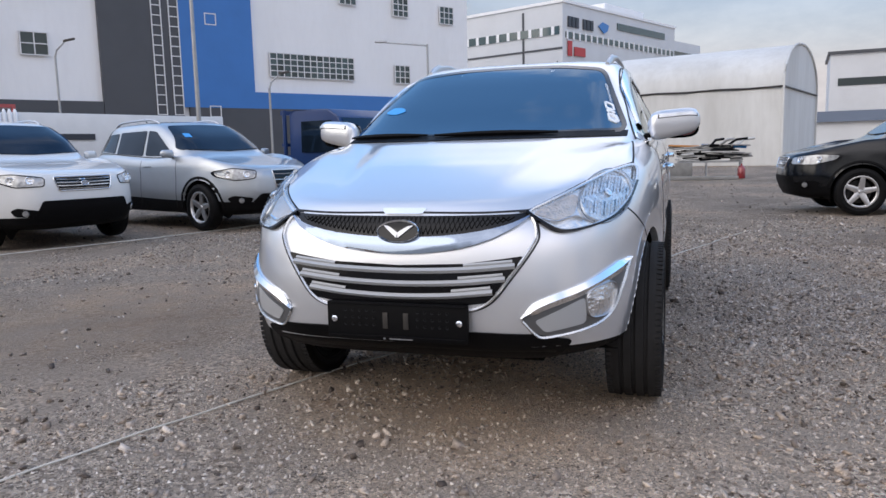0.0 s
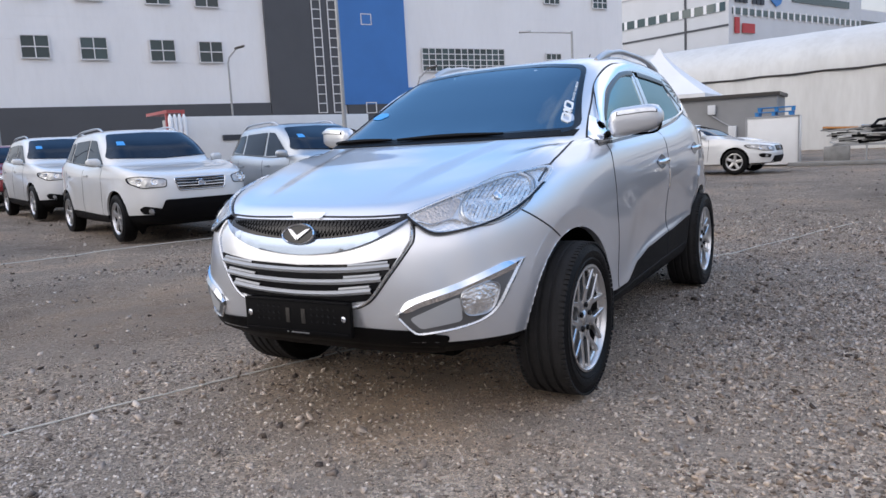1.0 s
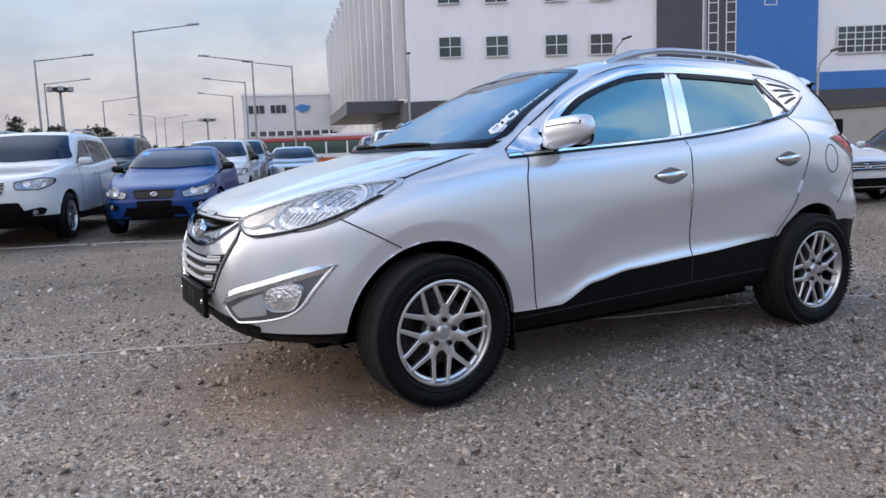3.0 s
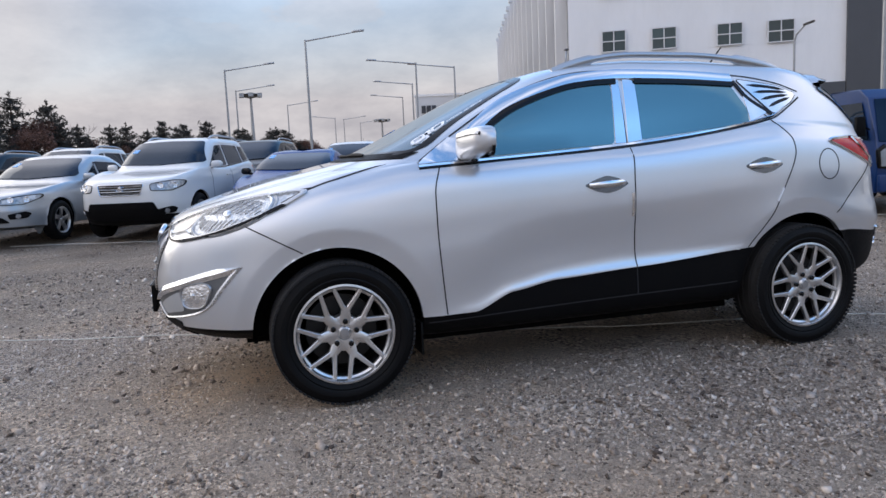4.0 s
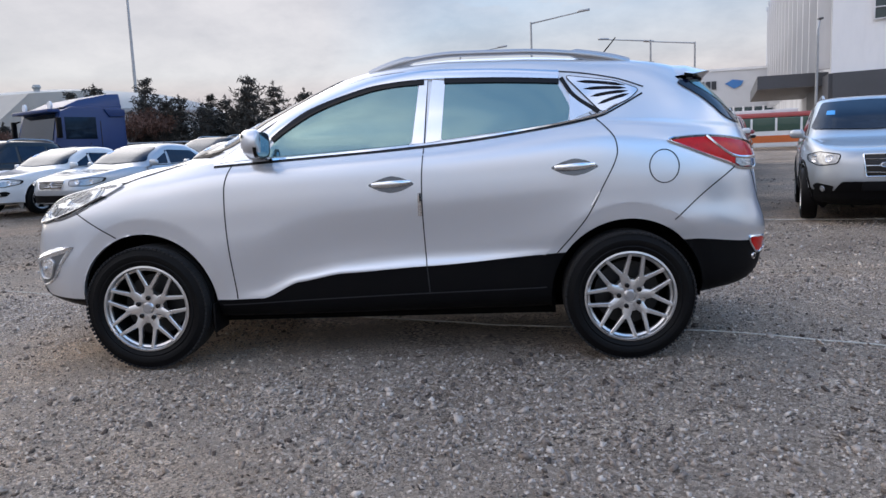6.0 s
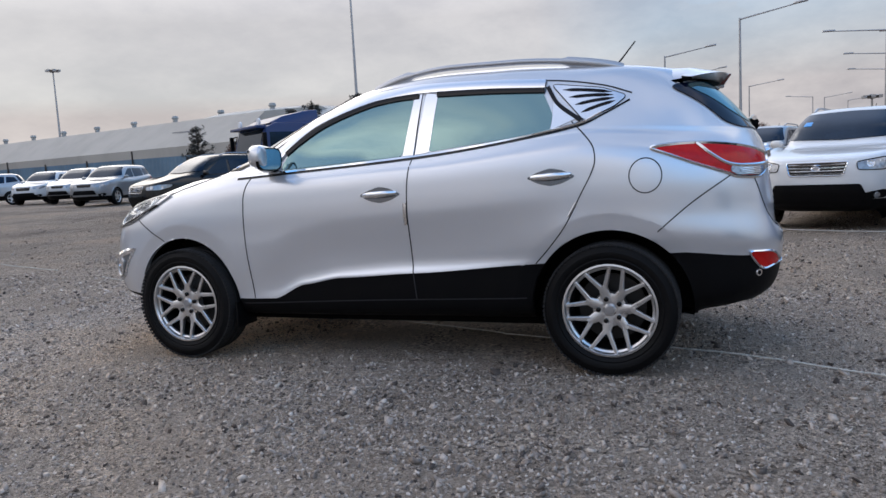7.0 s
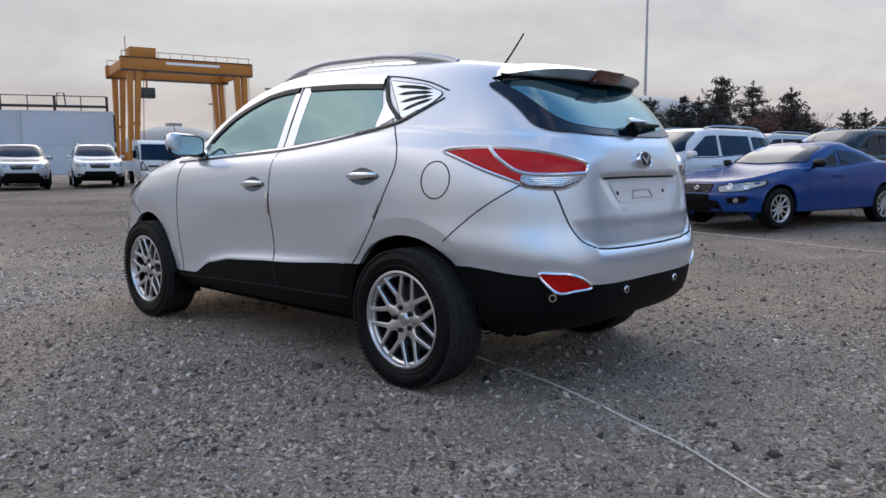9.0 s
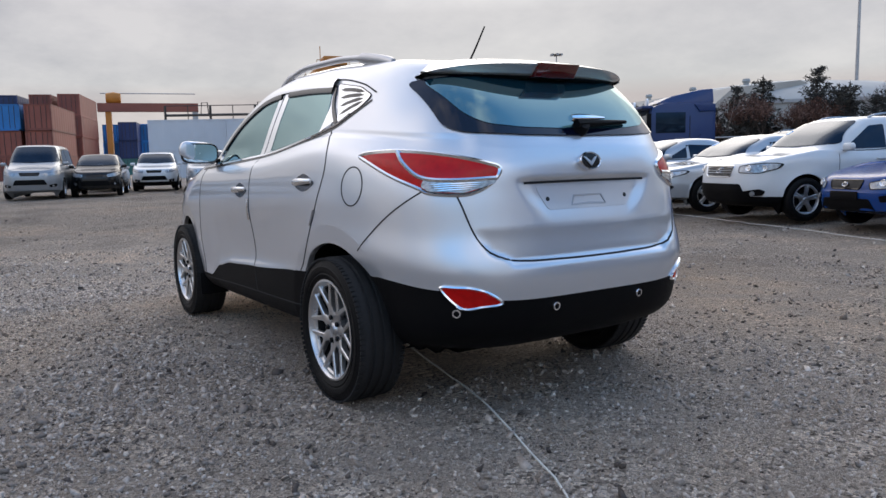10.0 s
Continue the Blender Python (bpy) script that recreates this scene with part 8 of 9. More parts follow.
def cab_truck(m, colour, label, bed=True):
    """Small flatbed truck: cab with raked screen, mirrors, bed."""
    t = thing("light_truck", m, label, "truck")
    prof = [(-0.78, 0.35), (-0.85, 0.75), (-0.80, 1.10), (-0.52, 1.78), (-0.30, 1.92), (0.55, 1.94), (0.68, 1.85), (0.72, 0.55), (0.60, 0.35)]
    cab = Shape().rings([[Vector((x * k, y * 1.0 + (abs(x) > 0.82) * 0.02, z if z < 1.2 or abs(x) < 0.5 else z)) for y, z in prof] for x, k in ((-0.86, 0.97), (-0.80, 1.04), (0.80, 1.04), (0.86, 0.97))])
    part("cab", cab, colour, t, bevel=0.03)
    part("windscreen", Shape().add([(-0.80, -0.815, 1.12), (0.80, -0.815, 1.12), (0.75, -0.545, 1.76), (-0.75, -0.545, 1.76)], [(0, 1, 2, 3)]), GLASS_P, t)
    for s in (-1, 1):
        part("side_window", Shape().add([(s * 0.868, -0.62, 1.15), (s * 0.868, 0.40, 1.15), (s * 0.852, 0.40, 1.72), (s * 0.852, -0.38, 1.72)], [(0, 1, 2, 3)]), GLASS_P, t)
        part("door_mirror", Shape().box((s * 1.02, -0.68, 1.35), (0.14, 0.08, 0.30)).tube([(s * 0.86, -0.66, 1.3), (s * 1.0, -0.68, 1.35)], 0.015, 5), BLACKPL, t, bevel=0.02)
        hl = part("head_lamp", Shape().rings([[Vector((s * x, y, z)) for x, z in ((0.54, 0.70), (0.83, 0.72), (0.85, 1.00), (0.74, 1.08), (0.64, 0.88))] for y in (-0.80, -0.868)]), GLOSSBK, t, "upright head lamp with a dark rim", bevel=0.012)
        part("lens", Shape().rings([[Vector((s * x, y, z)) for x, z in ((0.62, 0.745), (0.79, 0.75), (0.81, 0.97), (0.74, 1.02), (0.68, 0.88))] for y in (-0.86, -0.876)]), LENS_S, hl)
        part("wiper", Shape().tube([(s * 0.10 + 0.1, -0.84, 1.10), (s * 0.10 + 0.62, -0.80, 1.20)], 0.012, 5), BLACKPL, t)
        part("fog_lamp", Shape().lathe([(0.0005, -0.915), (0.05, -0.912), (0.055, -0.88)], 14, "y", (s * 0.66, 0, 0.50)), LENS_S, t)
        part("frame_post", Shape().tube([(s * 0.8, 0.9, 0.8), (s * 0.8, 0.9, 1.95)], 0.04, 6), colour, t)
        for wy in (-0.1, 2.45):
            wheel(t, (s * 0.72, wy, 0.33), 0.33, 0.2, 0.19, s > 0, "steel")
    part("grille", Shape().box((0, -0.855, 0.87), (1.10, 0.04, 0.06)), GLOSSBK, t)
    part("lower_grille", Shape().box((0, -0.905, 0.455), (1.12, 0.03, 0.06)).box((0, -0.905, 0.545), (1.12, 0.03, 0.06)), GLOSSBK, t)
    part("plate", Shape().box((0, -0.90, 0.665), (0.42, 0.02, 0.09)), BLACKPL, t)
    part("badge", Shape().lathe([(0.0005, -0.865), (0.06, -0.862), (0.065, -0.84)], 16, "y", (0, 0, 0.98)), CHROME, t)
    part("bumper", Shape().box((0, -0.86, 0.50), (1.66, 0.10, 0.26)), colour, t, bevel=0.03)
    if bed:
        part("bed", Shape().box((0, 2.35, 0.72), (1.66, 2.9, 0.10)).box((-0.82, 2.35, 0.92), (0.05, 2.9, 0.36)).box((0.82, 2.35, 0.92), (0.05, 2.9, 0.36)).box((0, 3.78, 0.92), (1.66, 0.05, 0.36)), colour, t)
        part("head_board", Shape().box((0, 0.95, 1.90), (1.64, 0.06, 0.08)).box((0, 0.95, 1.30), (1.64, 0.04, 0.06)), colour, t)
    part("chassis", Shape().box((0, 1.5, 0.50), (0.8, 4.2, 0.16)), WELL, t)
    return t


cab_truck(pose(-5.1, 8.55, 0, 0, 0, 72), NAVY_P, "dark blue small flatbed truck", True)
cab_truck(pose(-11.6, -26.1, 0.12, 0, 0, 164), WHITE_P, "white small truck in a far row", True)


def lorry():
    t = thing("tractor_lorry", pose(-17.85, -12.5, 0.08, 0, 0, 57), "dark blue tractor lorry with a roof spoiler", "truck")
    prof = [(-1.05, 0.45), (-1.15, 1.2), (-1.10, 1.75), (-0.88, 2.65), (-0.55, 2.78), (1.05, 2.78), (1.15, 2.6), (1.15, 0.9), (0.9, 0.75), (0.2, 0.75), (-0.2, 0.45)]
    part("cab", Shape().rings([[Vector((x, y, z)) for y, z in prof] for x in (-1.22, 1.22)]), NAVY_P, t, bevel=0.06)
    sp = [(-0.75, 2.76), (-0.2, 3.00), (0.7, 3.19), (1.12, 3.22), (1.12, 2.76)]
    part("roof_spoiler", Shape().rings([[Vector((x * (1 if z < 3 else 0.9), y, z)) for y, z in sp] for x in (-1.12, -0.9, 0.9, 1.12)]), NAVY_P, t, bevel=0.05)
    part("windscreen", Shape().add([(-1.08, -1.115, 1.80), (1.08, -1.115, 1.80), (1.0, -0.915, 2.58), (-1.0, -0.915, 2.58)], [(0, 1, 2, 3)]), GLASS_P, t)
    for s in (-1, 1):
        part("side_window", Shape().box((s * 1.225, -0.30, 2.15), (0.02, 0.95, 0.65)), GLASS_P, t, bevel=0.004)
        part("wind_deflector", Shape().rings([[Vector((s * (1.20 + d_), y, z)) for y, z in ((0.45, 2.72), (1.12, 2.72), (1.12, 2.50), (0.62, 2.48))] for d_ in (0.0, 0.07)]), NAVY_P, t, bevel=0.02)
        part("door_gap", Shape().box((s * 1.223, 0.32, 1.6), (0.012, 0.02, 1.5)), SEAM, t)
        part("door_mirror", Shape().box((s * 1.42, -1.05, 2.15), (0.12, 0.14, 0.6)).tube([(s * 1.2, -0.95, 2.45), (s * 1.4, -1.05, 2.4)], 0.02, 5), BLACKPL, t, bevel=0.03)
        part("sun_lamp", Shape().lathe([(0.001, -0.03), (0.12, -0.03), (0.13, 0.02), (0.001, 0.05)], 14, "y", (s * 0.8, -0.95, 2.83)), PLASTIC_W, t)
        for wy in (-0.25, 3.2):
            wheel(t, (s * 1.05, wy, 0.5), 0.5, 0.30, 0.30, s > 0, "steel")
        part("side_fairing", Shape().box((s * 1.18, 1.6, 0.75), (0.06, 1.2, 0.7)), NAVY_P, t, bevel=0.02)
    part("sun_visor", Shape().box((0, -1.02, 2.66), (2.3, 0.36, 0.10)), NAVY_P, t, bevel=0.03)
    part("bumper", Shape().box((0, -1.15, 0.62), (2.4, 0.16, 0.5)), NAVY_P, t, bevel=0.05)
    part("grille", Shape().box((0, -1.155, 1.25), (1.7, 0.06, 0.5)), BLACKPL, t, bevel=0.02)
    part("chassis", Shape().box((0, 2.2, 0.80), (0.9, 4.6, 0.28)), WELL, t)


lorry()


def gantry():
    t = thing("gantry_crane", pose(-49.67, -95.12, 0, 0, 0, 165.13), "orange yellow rail gantry crane", "crane")
    W, D, H = 14.65, 11.4, 13.8
    for y in (-D / 2, D / 2):
        part("girder", Shape().box((0, y, H), (W + 2.5, 0.9, 1.5)), GANTRY, t, bevel=0.04)
        for s in (-1, 1):
            for o in (-0.52, 0.52):
                part("leg", Shape().rings([[Vector((s * (W / 2 - 0.4 * k) + o * (0.62 + 0.38 * k) + a * w, y * (1 - 0.10 * (1 - k)) + b * w * 1.3, z)) for a, b in ((-1, -1), (1, -1), (1, 1), (-1, 1))] for k, z, w in ((0, 0.9, 0.24), (1, H - 0.7, 0.36))]), GANTRY, t, bevel=0.03)
            part("leg_ladder", Shape().tube([(s * (W / 2 - 0.2) + 0.9, y, 1.0), (s * (W / 2 - 0.4) + 1.2, y, H - 0.8)], 0.05, 5).box((s * (W / 2 - 0.3), y * 0.95, H * 0.45), (1.3, 0.5, 0.35)), GANTRY, t)
            part("drive_box", Shape().box((s * (W / 2) + 0.9, y * 0.9, 2.0), (0.8, 1.0, 1.3)), GANTRY, t, bevel=0.05)
        part("flange", Shape().box((0, y, H - 0.82), (W + 2.4, 1.15, 0.16)).box((0, y, H + 0.80), (W + 2.4, 1.15, 0.12)), STEEL_DK, t, "dark rail along the girder")
        part("lettering_bar", Shape().box((0.5, y + math.copysign(0.46, y), H + 0.25), (7.0, 0.03, 0.32)), PLASTIC_W, t, "faded pale lettering shown as a bar")
        rail_ = Shape().tube([(-W / 2 - 1, y, H + 1.6), (W / 2 + 1, y, H + 1.6)], 0.05, 5)
        for k in range(12):
            rail_.tube([(-W / 2 - 1 + k * 1.5, y, H + 0.7), (-W / 2 - 1 + k * 1.5, y, H + 1.6)], 0.04, 4)
        part("walkway_rail", rail_, GANTRY, t)
    for s in (-1, 1):
        part("end_tie", Shape().box((s * (W / 2 + 0.6), 0, H), (0.8, D, 1.2)), GANTRY, t, bevel=0.04)
        part("bogie", Shape().box((s * W / 2, 0, 0.75), (1.0, D + 3.0, 1.1)), GANTRY, t, bevel=0.05)
    part("winch_house", Shape().box((-W / 2 + 1.6, -D / 2 + 1.2, H + 1.5), (3.2, 2.6, 1.3)), GANTRY, t, bevel=0.06)
    hoist = part("cab", Shape().box((-W / 2 + 2.0, -D / 2 + 0.6, H - 3.6), (1.8, 1.6, 1.3)), STEEL_DK, t, "dark operator cab", bevel=0.05)
    part("cab_hanger", Shape().tube([(-W / 2 + 2.0, -D / 2 + 0.6, H - 3.0), (-W / 2 + 2.0, -D / 2 + 0.6, H)], 0.12, 6), GANTRY, hoist)
    part("aerial", Shape().tube([(-W / 2 - 0.5, -D / 2, H + 0.7), (-W / 2 - 0.5, -D / 2, H + 3.4)], 0.06, 5), GANTRY, t)
    g2 = thing("container_crane", pose(-16.3, -84.2, 1.0, 0, 0, -14), "distant rust brown crane beam with a rail", "crane")
    part("beam", Shape().box((0, 0, 6.9), (10.5, 1.2, 0.9)), CORTEN, g2)
    part("winch_house", Shape().lathe([(0.001, -0.8), (0.55, -0.75), (0.7, 0.0), (0.55, 0.75), (0.001, 0.8)], 14, "x", (3.6, 0, 7.9)), GANTRY, g2, "round brown winch housing")
    for s in (-4.9, 4.2):
        part("leg", Shape().box((s, 0, 2.72), (0.6, 0.8, 7.44)), GANTRY if s > 0 else GALV, g2)
    part("walkway_rail", Shape().tube([(-5.0, -0.6, 8.5), (5.0, -0.6, 8.5)], 0.05, 4), GALV, g2)


gantry()


CONT = {}


def container(x, y, z, heading, colour, name, L=12.2):
    key = (L, colour.name)
    if key not in CONT:
        body = Shape()
        n = int(L / 0.28)
        W, H = 2.44, 2.59
        prof = []
        for k in range(n + 1):
            xx = -L / 2 + 0.1 + (L - 0.2) * k / n
            o = 0.0 if k % 4 in (0, 1) else 0.045
            prof.append([Vector((xx, -W / 2 + o, 0.12)), Vector((xx, -W / 2 + o, H - 0.1)), Vector((xx, W / 2 - o, H - 0.1)), Vector((xx, W / 2 - o, 0.12))])
        body.rings(prof)
        fr_ = Shape()
        for a in (-1, 1):
            for b in (-1, 1):
                fr_.box((a * (L / 2 - 0.08), b * (W / 2 - 0.06), H / 2), (0.16, 0.16, H))
            fr_.box((0, a * (W / 2 - 0.04), 0.08), (L, 0.1, 0.16))
            fr_.box((0, a * (W / 2 - 0.04), H - 0.05), (L, 0.1, 0.1))
            fr_.box((a * (L / 2 - 0.05), 0, 0.08), (0.1, W, 0.16))
            fr_.box((a * (L / 2 - 0.05), 0, H - 0.05), (0.1, W, 0.1))
        bars = Shape()
        for k in (-0.75, -0.3, 0.3, 0.75):
            bars.tube([(L / 2 + 0.03, k, 0.2), (L / 2 + 0.03, k, H - 0.2)], 0.03, 5)
        CONT[key] = (body.mesh("shell", colour, 20), fr_.mesh("corner_frame", colour, 0), bars.mesh("lock_rod", STEEL_DK))
    t = thing("shipping_container", pose(x, y, z, 0, 0, heading), name, "container", "stacked containers")
    for nm, me in zip(("shell", "corner_frame", "lock_rod"), CONT[key]):
        link(nm, me, t)


NB = "blue corrugated shipping container in a stack"
NR = "rust red corrugated shipping container in a stack"
NT = "teal corrugated shipping container in a stack"
# near-end centre of each stack, levels from the ground up
AX = Vector((math.cos(radians(253)), math.sin(radians(253)), 0))
for x, y, cols in ((-2.2, -81.9, "RRB"), (-4.9, -80.6, "RRR"), (0.9, -83.0, "RBB"), (-9.8, -97.3, "RRRR"), (-3.4, -101.4, "BRRD"), (-6.9, -99.2, "RRRR"), (-0.2, -102.6, "RBRD"),
                   (-17.6, -117.0, "TBB"), (-18.6, -110.0, "TDD"), (-21.4, -114.7, "TBB"), (-24.6, -116.0, "TTR"), (3.4, -104.0, "RRB")):
    for k, ch in enumerate(cols):
        c_ = Vector((x + 0.06 * (k % 2), y, 0)) + AX * (6.1 + 0.15 * (k % 2))
        container(c_.x, c_.y, 2.6 * k, 73, {"R": CORTEN, "B": CONT_B, "D": CONT_N, "T": CONT_T}[ch], {"R": NR, "B": NB, "D": NB, "T": NT}[ch])
for k in range(2):
    for lv in range(2):
        container(-20.7 + 5.75 * k, -58.8 - 3.1 * k, 2.6 * lv, 152, CONT_W, "white panel container in a long wall", 6.5)
rail_t = thing("loading_rail", pose(-19.2, -63.4, 5.1, 0, 0, 152), "grey steel rail frame above the white containers", "frame")
rsh = Shape().tube([(-6, 0, 1.6), (6, 0, 1.6)], 0.04, 5).tube([(-6, 0, 0.75), (6, 0, 0.75)], 0.12, 5)
for k in range(7):
    rsh.tube([(-6 + 2 * k, 0, 0.1), (-6 + 2 * k, 0, 1.6)], 0.11 if k % 2 == 0 else 0.04, 4)
for k in (-2.5, 2.5):
    rsh.tube([(k - 0.35, 0, 0.75), (k - 0.25, 0, 1.85), (k + 0.25, 0, 1.85), (k + 0.35, 0, 0.75)], 0.05, 4)
part("rail", rsh, STEEL_DK, rail_t)


def far_shed():
    t = thing("long_shed", frame2(-78, -121, 0.26, 0.965), "long low pale shed with roof vents", "building")
    L = 82.0
    part("wall", Shape().rings([[Vector((x, y, z)) for y, z in ((0, 0), (0, 4.6), (-4, 7.6), (-12, 8.4), (-24, 4.5), (-24, 0))] for x in (-30, L)]), SHED, t, smooth=0)
    for k in range(9):
        part("roof_vent", Shape().lathe([(0.001, 0.6), (0.35, 0.55), (0.45, 0.3), (0.3, 0.1), (0.3, -0.4)], 12, "z", (4 + k * 9.0, -10.5, 8.6)), DOME, t)
    f = thing("sheet_fence", frame2(-62.0, -90, 0.19, 0.98), "faded blue corrugated sheet fence", "fence")
    sh = []
    for k in range(200):
        x = -8.0 + k * 0.28
        sh.append([Vector((x, 0.05 if k % 2 else 0.0, 0)), Vector((x, 0.05 if k % 2 else 0.0, 3.4))])
    part("sheet", Shape().rings(sh, False, False), FENCE_B, f, smooth=20)
    for k in range(7):
        part("post", Shape().box((-7.0 + k * 7.5, 0.14, 1.8), (0.12, 0.12, 3.6 + 1.2 * (k % 3 == 0))), STEEL_DK, f)
    d = thing("storage_dome", Matrix.Translation((-78, -47, 0)), "pale round storage tank with a shallow dome", "tank")
    part("shell", Shape().lathe([(17, 0), (17, 6.2), (15.5, 7.2), (11, 8.4), (5, 9.1), (0.01, 9.3)], 64, "z"), DOME, d)
    part("rim", Shape().lathe([(17.0, 6.0), (17.25, 6.0), (17.25, 6.3), (17.0, 6.3)], 64, "z"), GALV, d)
    d2 = thing("storage_dome", Matrix.Translation((-58, -113, 0)), "low arched store far behind the crane", "building")
    part("shell", Shape().lathe([(9.6, 0), (9.4, 2.4), (8.2, 4.6), (6.0, 6.0), (3.2, 6.9), (0.01, 7.2)], 48, "z"), DOME, d2)
    part("top_vent", Shape().box((0, 0, 7.35), (2.2, 1.4, 0.5)), GALV, d2)


far_shed()


def far_buildings():
    r = random.Random(4)
    for x, y, w, d, h in ((40, 150, 26, 18, 16), (66, 140, 30, 16, 9), (95, 120, 30, 20, 12), (120, 60, 40, 24, 14), (60, -70, 40, 20, 10), (110, -10, 30, 30, 12), (30, -110, 40, 20, 9)):
        t = thing("distant_building", pose(x, y, 0, 0, 0, r.uniform(-15, 15)), "distant pale industrial building beyond the yard", "building")
        part("wall", Shape().box((0, 0, h / 2), (w, d, h)), CLAD_G, t, smooth=0)
        part("roof", Shape().box((0, 0, h + 0.25), (w + 0.8, d + 0.8, 0.5)), CLAD_D, t, smooth=0)
        for f in (-1, 1):
            part("window_band", Shape().box((0, f * d / 2, h * 0.7), (w * 0.9, 0.2, 1.3)).box((0, f * d / 2, h * 0.35), (w * 0.9, 0.2, 1.3)), WIN_G, t, smooth=0)
    g = thing("green_shed", pose(25.0, 106, 0, 0, 0, -12), "low grey roofed shed behind the hall", "building")
    part("wall", Shape().box((0, 0, 1.8), (18, 8, 3.5)), CLAD_G, g, smooth=0)
    part("roof", Shape().rings([[Vector((x, y, z)) for y, z in ((-4.6, 3.5), (0, 5.0), (4.6, 3.5))] for x in (-9.4, 9.4)]), CLAD_D, g, smooth=0)


far_buildings()


# ---- trees along the west edge ----
def leaf_cloud(rng, centre, radius, count, size, flat=0.8, width=0.5):
    out = Shape()
    for _ in range(count):
        d = Vector((rng.gauss(0, 1), rng.gauss(0, 1), rng.gauss(0, flat)))
        d = d.normalized() * radius * rng.random() ** 0.4
        c = centre + d
        a = Vector((rng.gauss(0, 1), rng.gauss(0, 1), rng.gauss(0, 1))).normalized()
        b = a.orthogonal().normalized()
        s = size * rng.uniform(0.6, 1.3)
        out.add([c - a * s, c + b * s * width, c + a * s, c - b * s * width + Vector((0, 0, s * 0.3))], [(0, 1, 2), (0, 2, 3)])
    return out


def pine(rng, h):
    """Tiers of upswept boughs, full of needles to the ground, on an upright stem with a bare leader."""
    trunk = Shape().tube([(0, 0, 0), (rng.uniform(-0.1, 0.1), 0, h * 0.5), (0, 0, h)], [0.14, 0.09, 0.012], 7)
    crown = Shape()
    z = h * 0.06
    while z < h * 0.95:
        t = z / h
        r = h * 0.36 * (1 - t) ** 0.8 + 0.10
        n = 7 if t < 0.6 else 5
        a0 = rng.uniform(0, 6.283)
        for j in range(n):
            a = a0 + 6.283 * j / n + rng.uniform(-0.35, 0.35)
            rr = r * rng.uniform(0.55, 1.15)
            root, tip = Vector((0, 0, z)), Vector((math.cos(a) * rr, math.sin(a) * rr, z + rr * rng.uniform(0.15, 0.5)))
            trunk.tube([root, tip], [0.028, 0.008], 3, False)
            steps = 5 if t < 0.75 else 3
            for q in range(steps):
                f = 0.25 + 0.75 * q / (steps - 1)
                c = root.lerp(tip, f) + Vector((rng.uniform(-0.1, 0.1), rng.uniform(-0.1, 0.1), rng.uniform(-0.08, 0.12)))
                crown.add(*(lambda s: (s.v, s.f))(leaf_cloud(rng, c, 0.32 - 0.12 * f, 10, 0.17, 0.6, 0.13)))
        z += h * rng.uniform(0.06, 0.085)
    crown.add(*(lambda s: (s.v, s.f))(leaf_cloud(rng, Vector((0, 0, h * 0.96)), 0.13, 16, 0.12, 2.2, 0.22)))
    return trunk, crown


def broad(rng, h, leafy, depth_=4):
    trunk, crown = Shape(), Shape()

    def grow(p, d, l, r, depth):
        q = p + d * l
        trunk.tube([p, q], [r, r * 0.6], 5 if depth > 2 else 3, False)
        if depth == 0:
            if leafy:
                crown.add(*(lambda s: (s.v, s.f))(leaf_cloud(rng, q, 0.50, leafy, 0.075)))
            return
        for _ in range(rng.choice((2, 3, 3))):
            nd = (d + Vector((rng.uniform(-0.75, 0.75), rng.uniform(-0.75, 0.75), rng.uniform(-0.1, 0.55)))).normalized()
            grow(q, nd, l * rng.uniform(0.62, 0.85), r * 0.6, depth - 1)

    grow(Vector((0, 0, 0)), Vector((0, 0, 1)), h * 0.25, 0.10, depth_)
    return trunk, crown


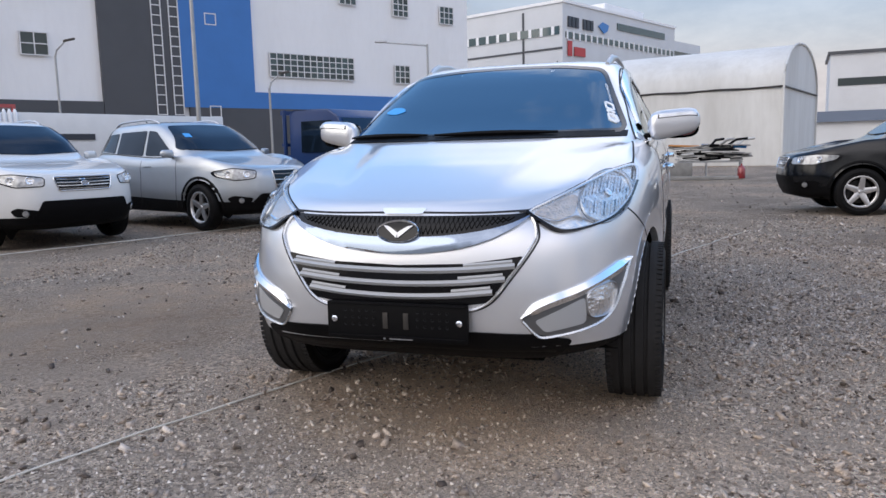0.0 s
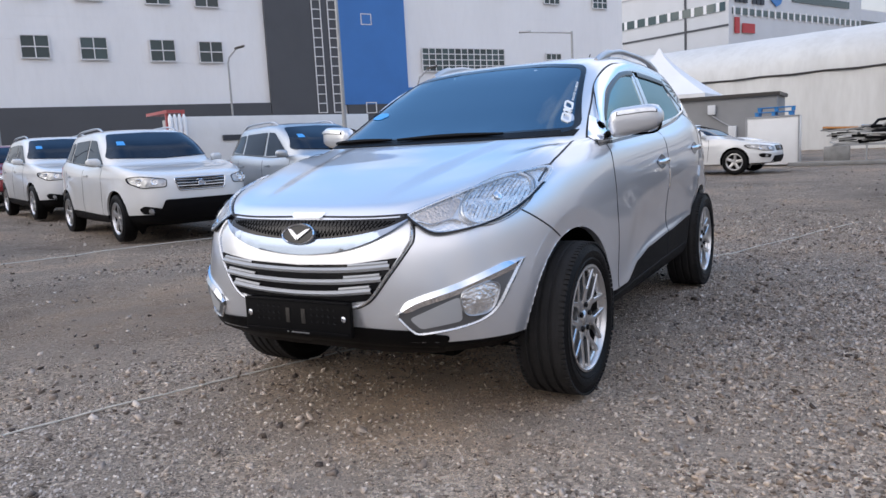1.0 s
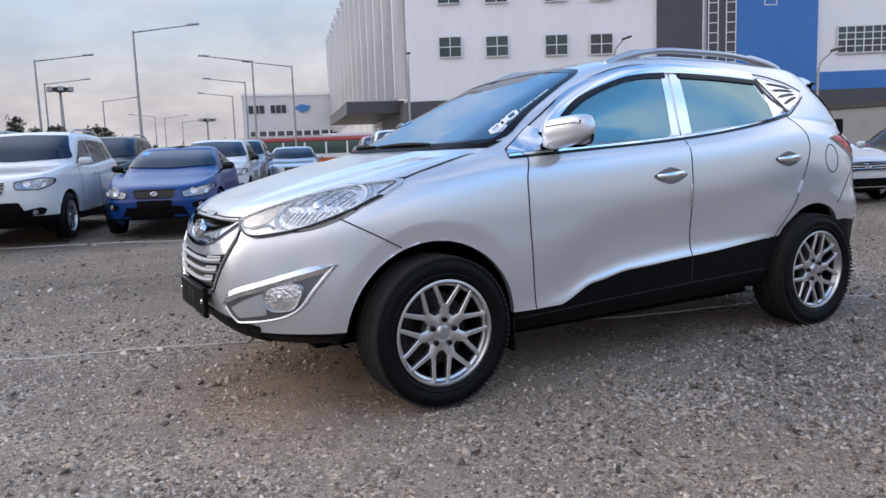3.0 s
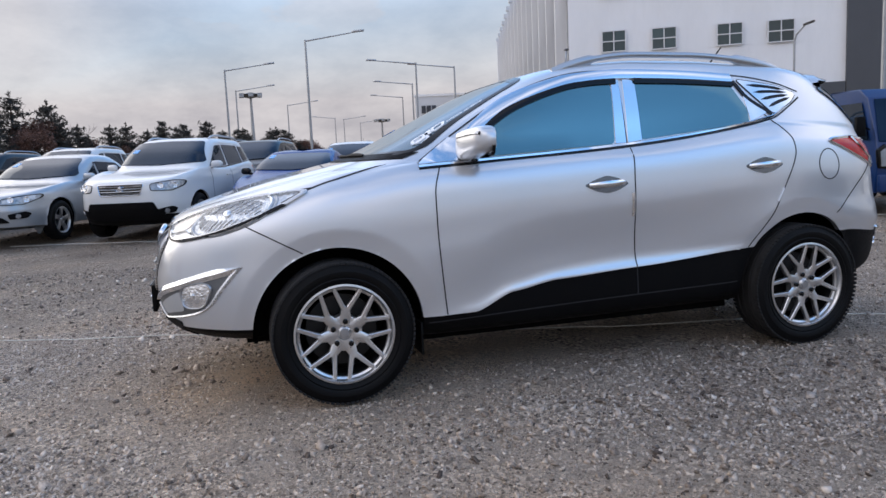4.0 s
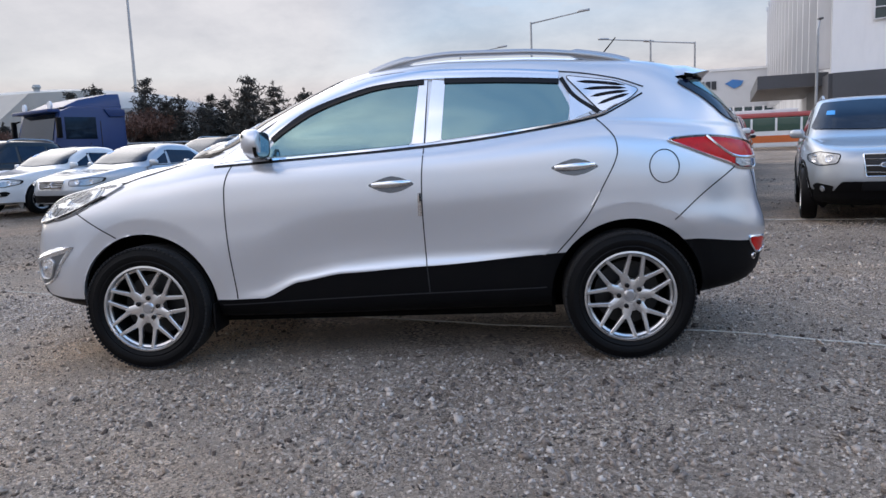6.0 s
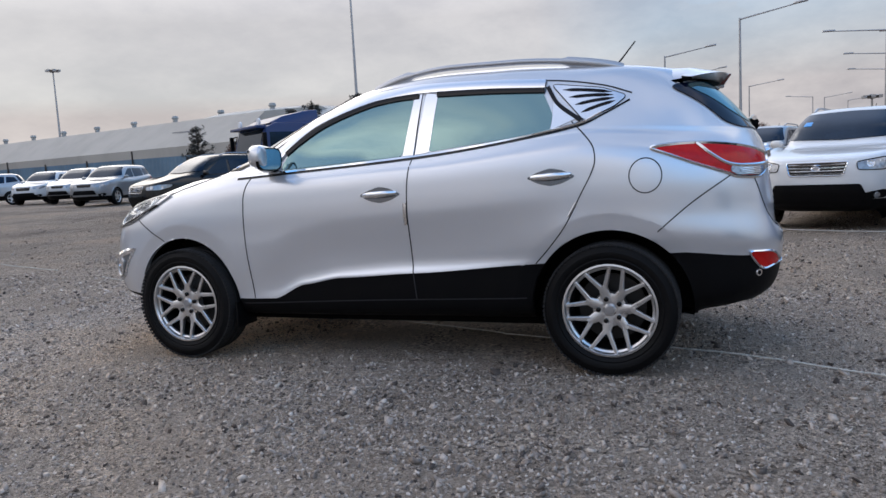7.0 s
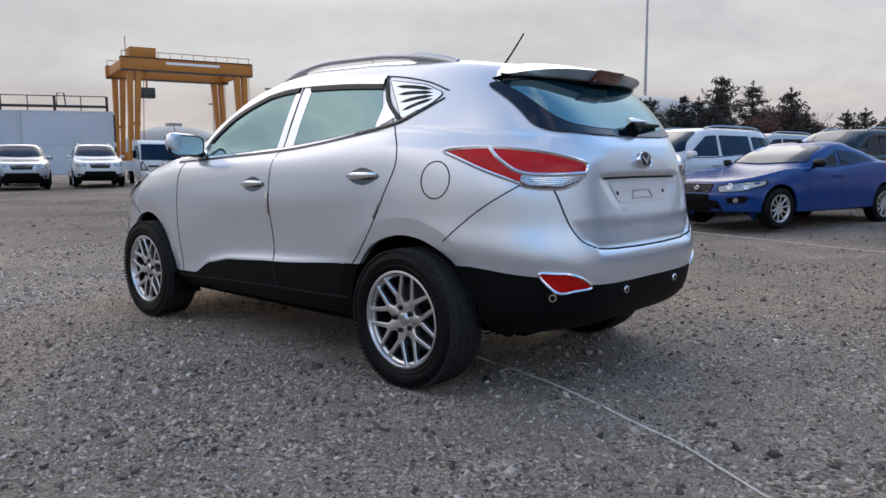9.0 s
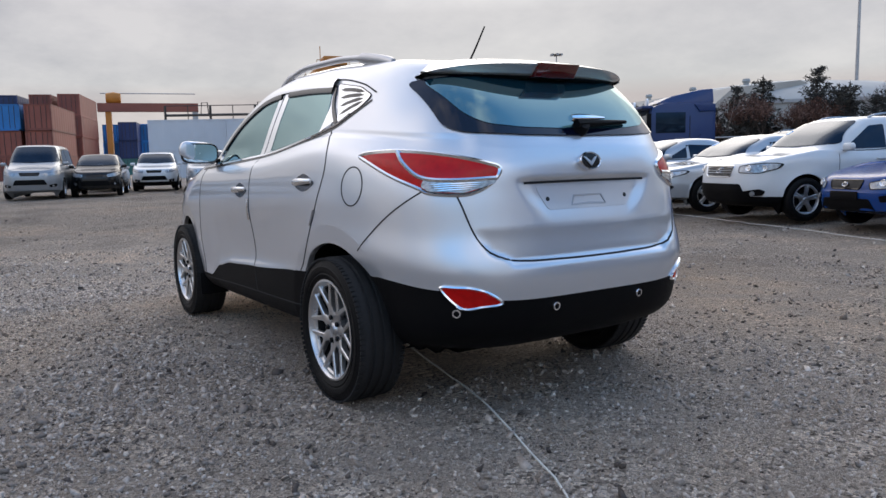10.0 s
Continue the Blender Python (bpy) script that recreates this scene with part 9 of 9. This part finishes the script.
def trees():
    rng = random.Random(21)
    protos = []
    for kind in ("pine", "pine", "pine", "pine", "russet", "russet", "bare", "bare"):
        h = 6.0
        if kind == "pine":
            tk, cr = pine(rng, h)
            pm = (tk.mesh("trunk", BARK), cr.mesh("crown", NEEDLE, 0))
        else:
            tk, cr = broad(rng, h, 42 if kind == "russet" else 0, 4 if kind == "russet" else 5)
            pm = (tk.mesh("trunk", BARK if kind == "russet" else TWIG), cr.mesh("crown", RUSSET, 0) if kind == "russet" else None)
        protos.append((kind, pm))
    line = [(-33, -27), (-37.5, -20), (-41, -14), (-43.5, -8), (-47, -3), (-54, 2), (-62, 6)]
    spots = []
    for (x0, y0), (x1, y1) in zip(line, line[1:]):
        n = int(math.hypot(x1 - x0, y1 - y0) / 1.2)
        for k in range(n):
            t = k / n
            for row in range(3):
                spots.append((x0 + (x1 - x0) * t + rng.uniform(-0.6, 0.6) - 2.6 * row, y0 + (y1 - y0) * t + rng.uniform(-0.8, 0.8), row))
    for k in range(34):
        spots.append((-75 - k * 1.2 + rng.uniform(-1, 1), 2 - 0.5 * k + rng.uniform(-2, 2) + (k % 5) * 4, 3))
    labels = {"pine": "dark green pine in the edge planting", "russet": "broadleaf tree with dry russet leaves", "bare": "bare winter tree with fine twigs"}
    for i, (x, y, row) in enumerate(spots):
        kind, pm = rng.choice(protos[:4] * 2 + protos[4:6] * 2 + protos[6:7] if row < 2 else protos[2:] + protos[6:])
        s = rng.uniform(0.68, 1.0) * (1.0 if kind == "pine" else 0.95) * (0.80 if row == 3 else 1) * (1.04 if -24 < y < -10 else 0.74) * (1.18 if kind == "bare" else 1)
        t = thing("tree", Matrix.Translation((x, y, 0)) @ Matrix.Rotation(rng.uniform(0, 6.28), 4, "Z") @ Matrix.Scale(s, 4), labels[kind], "tree", "edge planting")
        link("trunk", pm[0], t)
        if pm[1]:
            link("crown", pm[1], t)
    f = thing("mesh_fence", Matrix.Identity(4), "low wire fence before the trees", "fence")
    for k in range(len(line) - 1):
        (x0, y0), (x1, y1) = line[k], line[k + 1]
        n = max(2, int(math.hypot(x1 - x0, y1 - y0) / 2.5))
        for j in range(n):
            t = j / n
            part("post", Shape().tube([(x0 + (x1 - x0) * t + 2.2, y0 + (y1 - y0) * t + 1.0, 0), (x0 + (x1 - x0) * t + 2.2, y0 + (y1 - y0) * t + 1.0, 2.2)], 0.05, 5), GALV, f)
        part("rail", Shape().tube([(x0 + 2.2, y0 + 1, 2.15), (x1 + 2.2, y1 + 1, 2.15)], 0.04, 4).tube([(x0 + 2.2, y0 + 1, 1.2), (x1 + 2.2, y1 + 1, 1.2)], 0.03, 4), GALV, f)
    b = Shape()
    for (x0, y0), (x1, y1) in zip(line, line[1:]):
        n = int(math.hypot(x1 - x0, y1 - y0) / 0.8)
        for k in range(n):
            t = k / n
            b.add(*(lambda s: (s.v, s.f))(leaf_cloud(rng, Vector((x0 + (x1 - x0) * t - 0.6, y0 + (y1 - y0) * t, 1.2)), 1.5, 110, 0.20, 0.8, 0.2)))
    tagged(part("hedge", b, NEEDLE, smooth=0), "dense dark undergrowth below the trees", "hedge", kind="stuff")


trees()

# ---- loose stones, rope ----
def rope(points, r, label):
    pts = []
    for (x0, y0), (x1, y1) in zip(points, points[1:]):
        n = max(2, int(math.hypot(x1 - x0, y1 - y0) / 0.12))
        for k in range(n):
            t = k / n
            x, y = x0 + (x1 - x0) * t, y0 + (y1 - y0) * t
            w = 0.012 * noise.noise((x * 1.3, y * 1.3, 2)) + 0.004 * noise.noise((x * 7, y * 7, 5))
            pts.append((x + w, y - w, gz(x, y) + 0.020 * noise.noise((x * 0.7, y * 0.7, 0)) + 0.008 * noise.noise((x * 3.1, y * 3.1, 4)) - 0.014 + r * 0.7 + 0.005))
    tagged(part("rope", Shape().tube(pts, r, 6), ROPE), label, "rope")


rope([(-2.6, -5.6), (-1.72, -3.62), (-1.29, -2.76), (-0.90, -1.85), (0.06, 0.55), (0.34, 1.75), (0.62, 2.58), (0.86, 3.05), (1.9, 5.9)], 0.0045, "thin pale rope lying straight across the gravel")
rope([(-9.5, -5.4), (-8.3, -1.8), (-7.3, 0.9), (-6.2, 4.0), (-4.6, 8.5)], 0.007, "thin pale rope along the row of cars")
rope([(-7.0, -16.0), (-4.2, -10.0), (-2.9, -6.5)], 0.007, "thin pale rope on the open yard")


def wrapper(x, y, heading):
    """A crumpled strip of plastic with curled ends."""
    z = gz(x, y) + 0.020 * noise.noise((x * 0.7, y * 0.7, 0)) + 0.008 * noise.noise((x * 3.1, y * 3.1, 4)) - 0.012
    rows_ = []
    for k in range(11):
        u = k / 10
        end = abs(u - 0.5) * 2
        w = 0.034 - 0.010 * end ** 4
        h = 0.014 + 0.003 * math.sin(k * 2.3) + 0.012 * end ** 5
        rows_.append([Vector(((u - 0.5) * 0.15, b * w + 0.003 * math.sin(k * 1.7), max(0.0, h * c))) for b, c in ((-1, 0.0), (-0.85, 0.8), (-0.2, 1.0), (0.5, 0.85), (1, 0.1), (0.4, 0.0))])
    litter = part("plastic_wrapper", Shape().rings(rows_), WRAP, m=pose(x, y, z, 0, 0, heading), smooth=30)
    tagged(litter, "crumpled pale teal plastic wrapper on the gravel", "litter")


wrapper(2.765, 0.322, 139)
build_stones("grit", 130000, (-1.7, 3.6, -3.8, 4.2), 0.006, 0.018, 8, "fine grey grit between the stones", True)
build_stones("gravel", 54000, (-5.5, 6.5, -7.0, 7.5), 0.008, 0.027, 3, "loose grey crushed stones on the yard")
build_stones("crushed_stone", 26000, (0.9, 4.4, -4.4, 5.2), 0.007, 0.021, 14, "angular grey crushed stone beside the silver car")
build_stones("gravel_far", 14000, (-16, 8, -16, 18), 0.014, 0.04, 5, "coarse scattered stones on the yard")
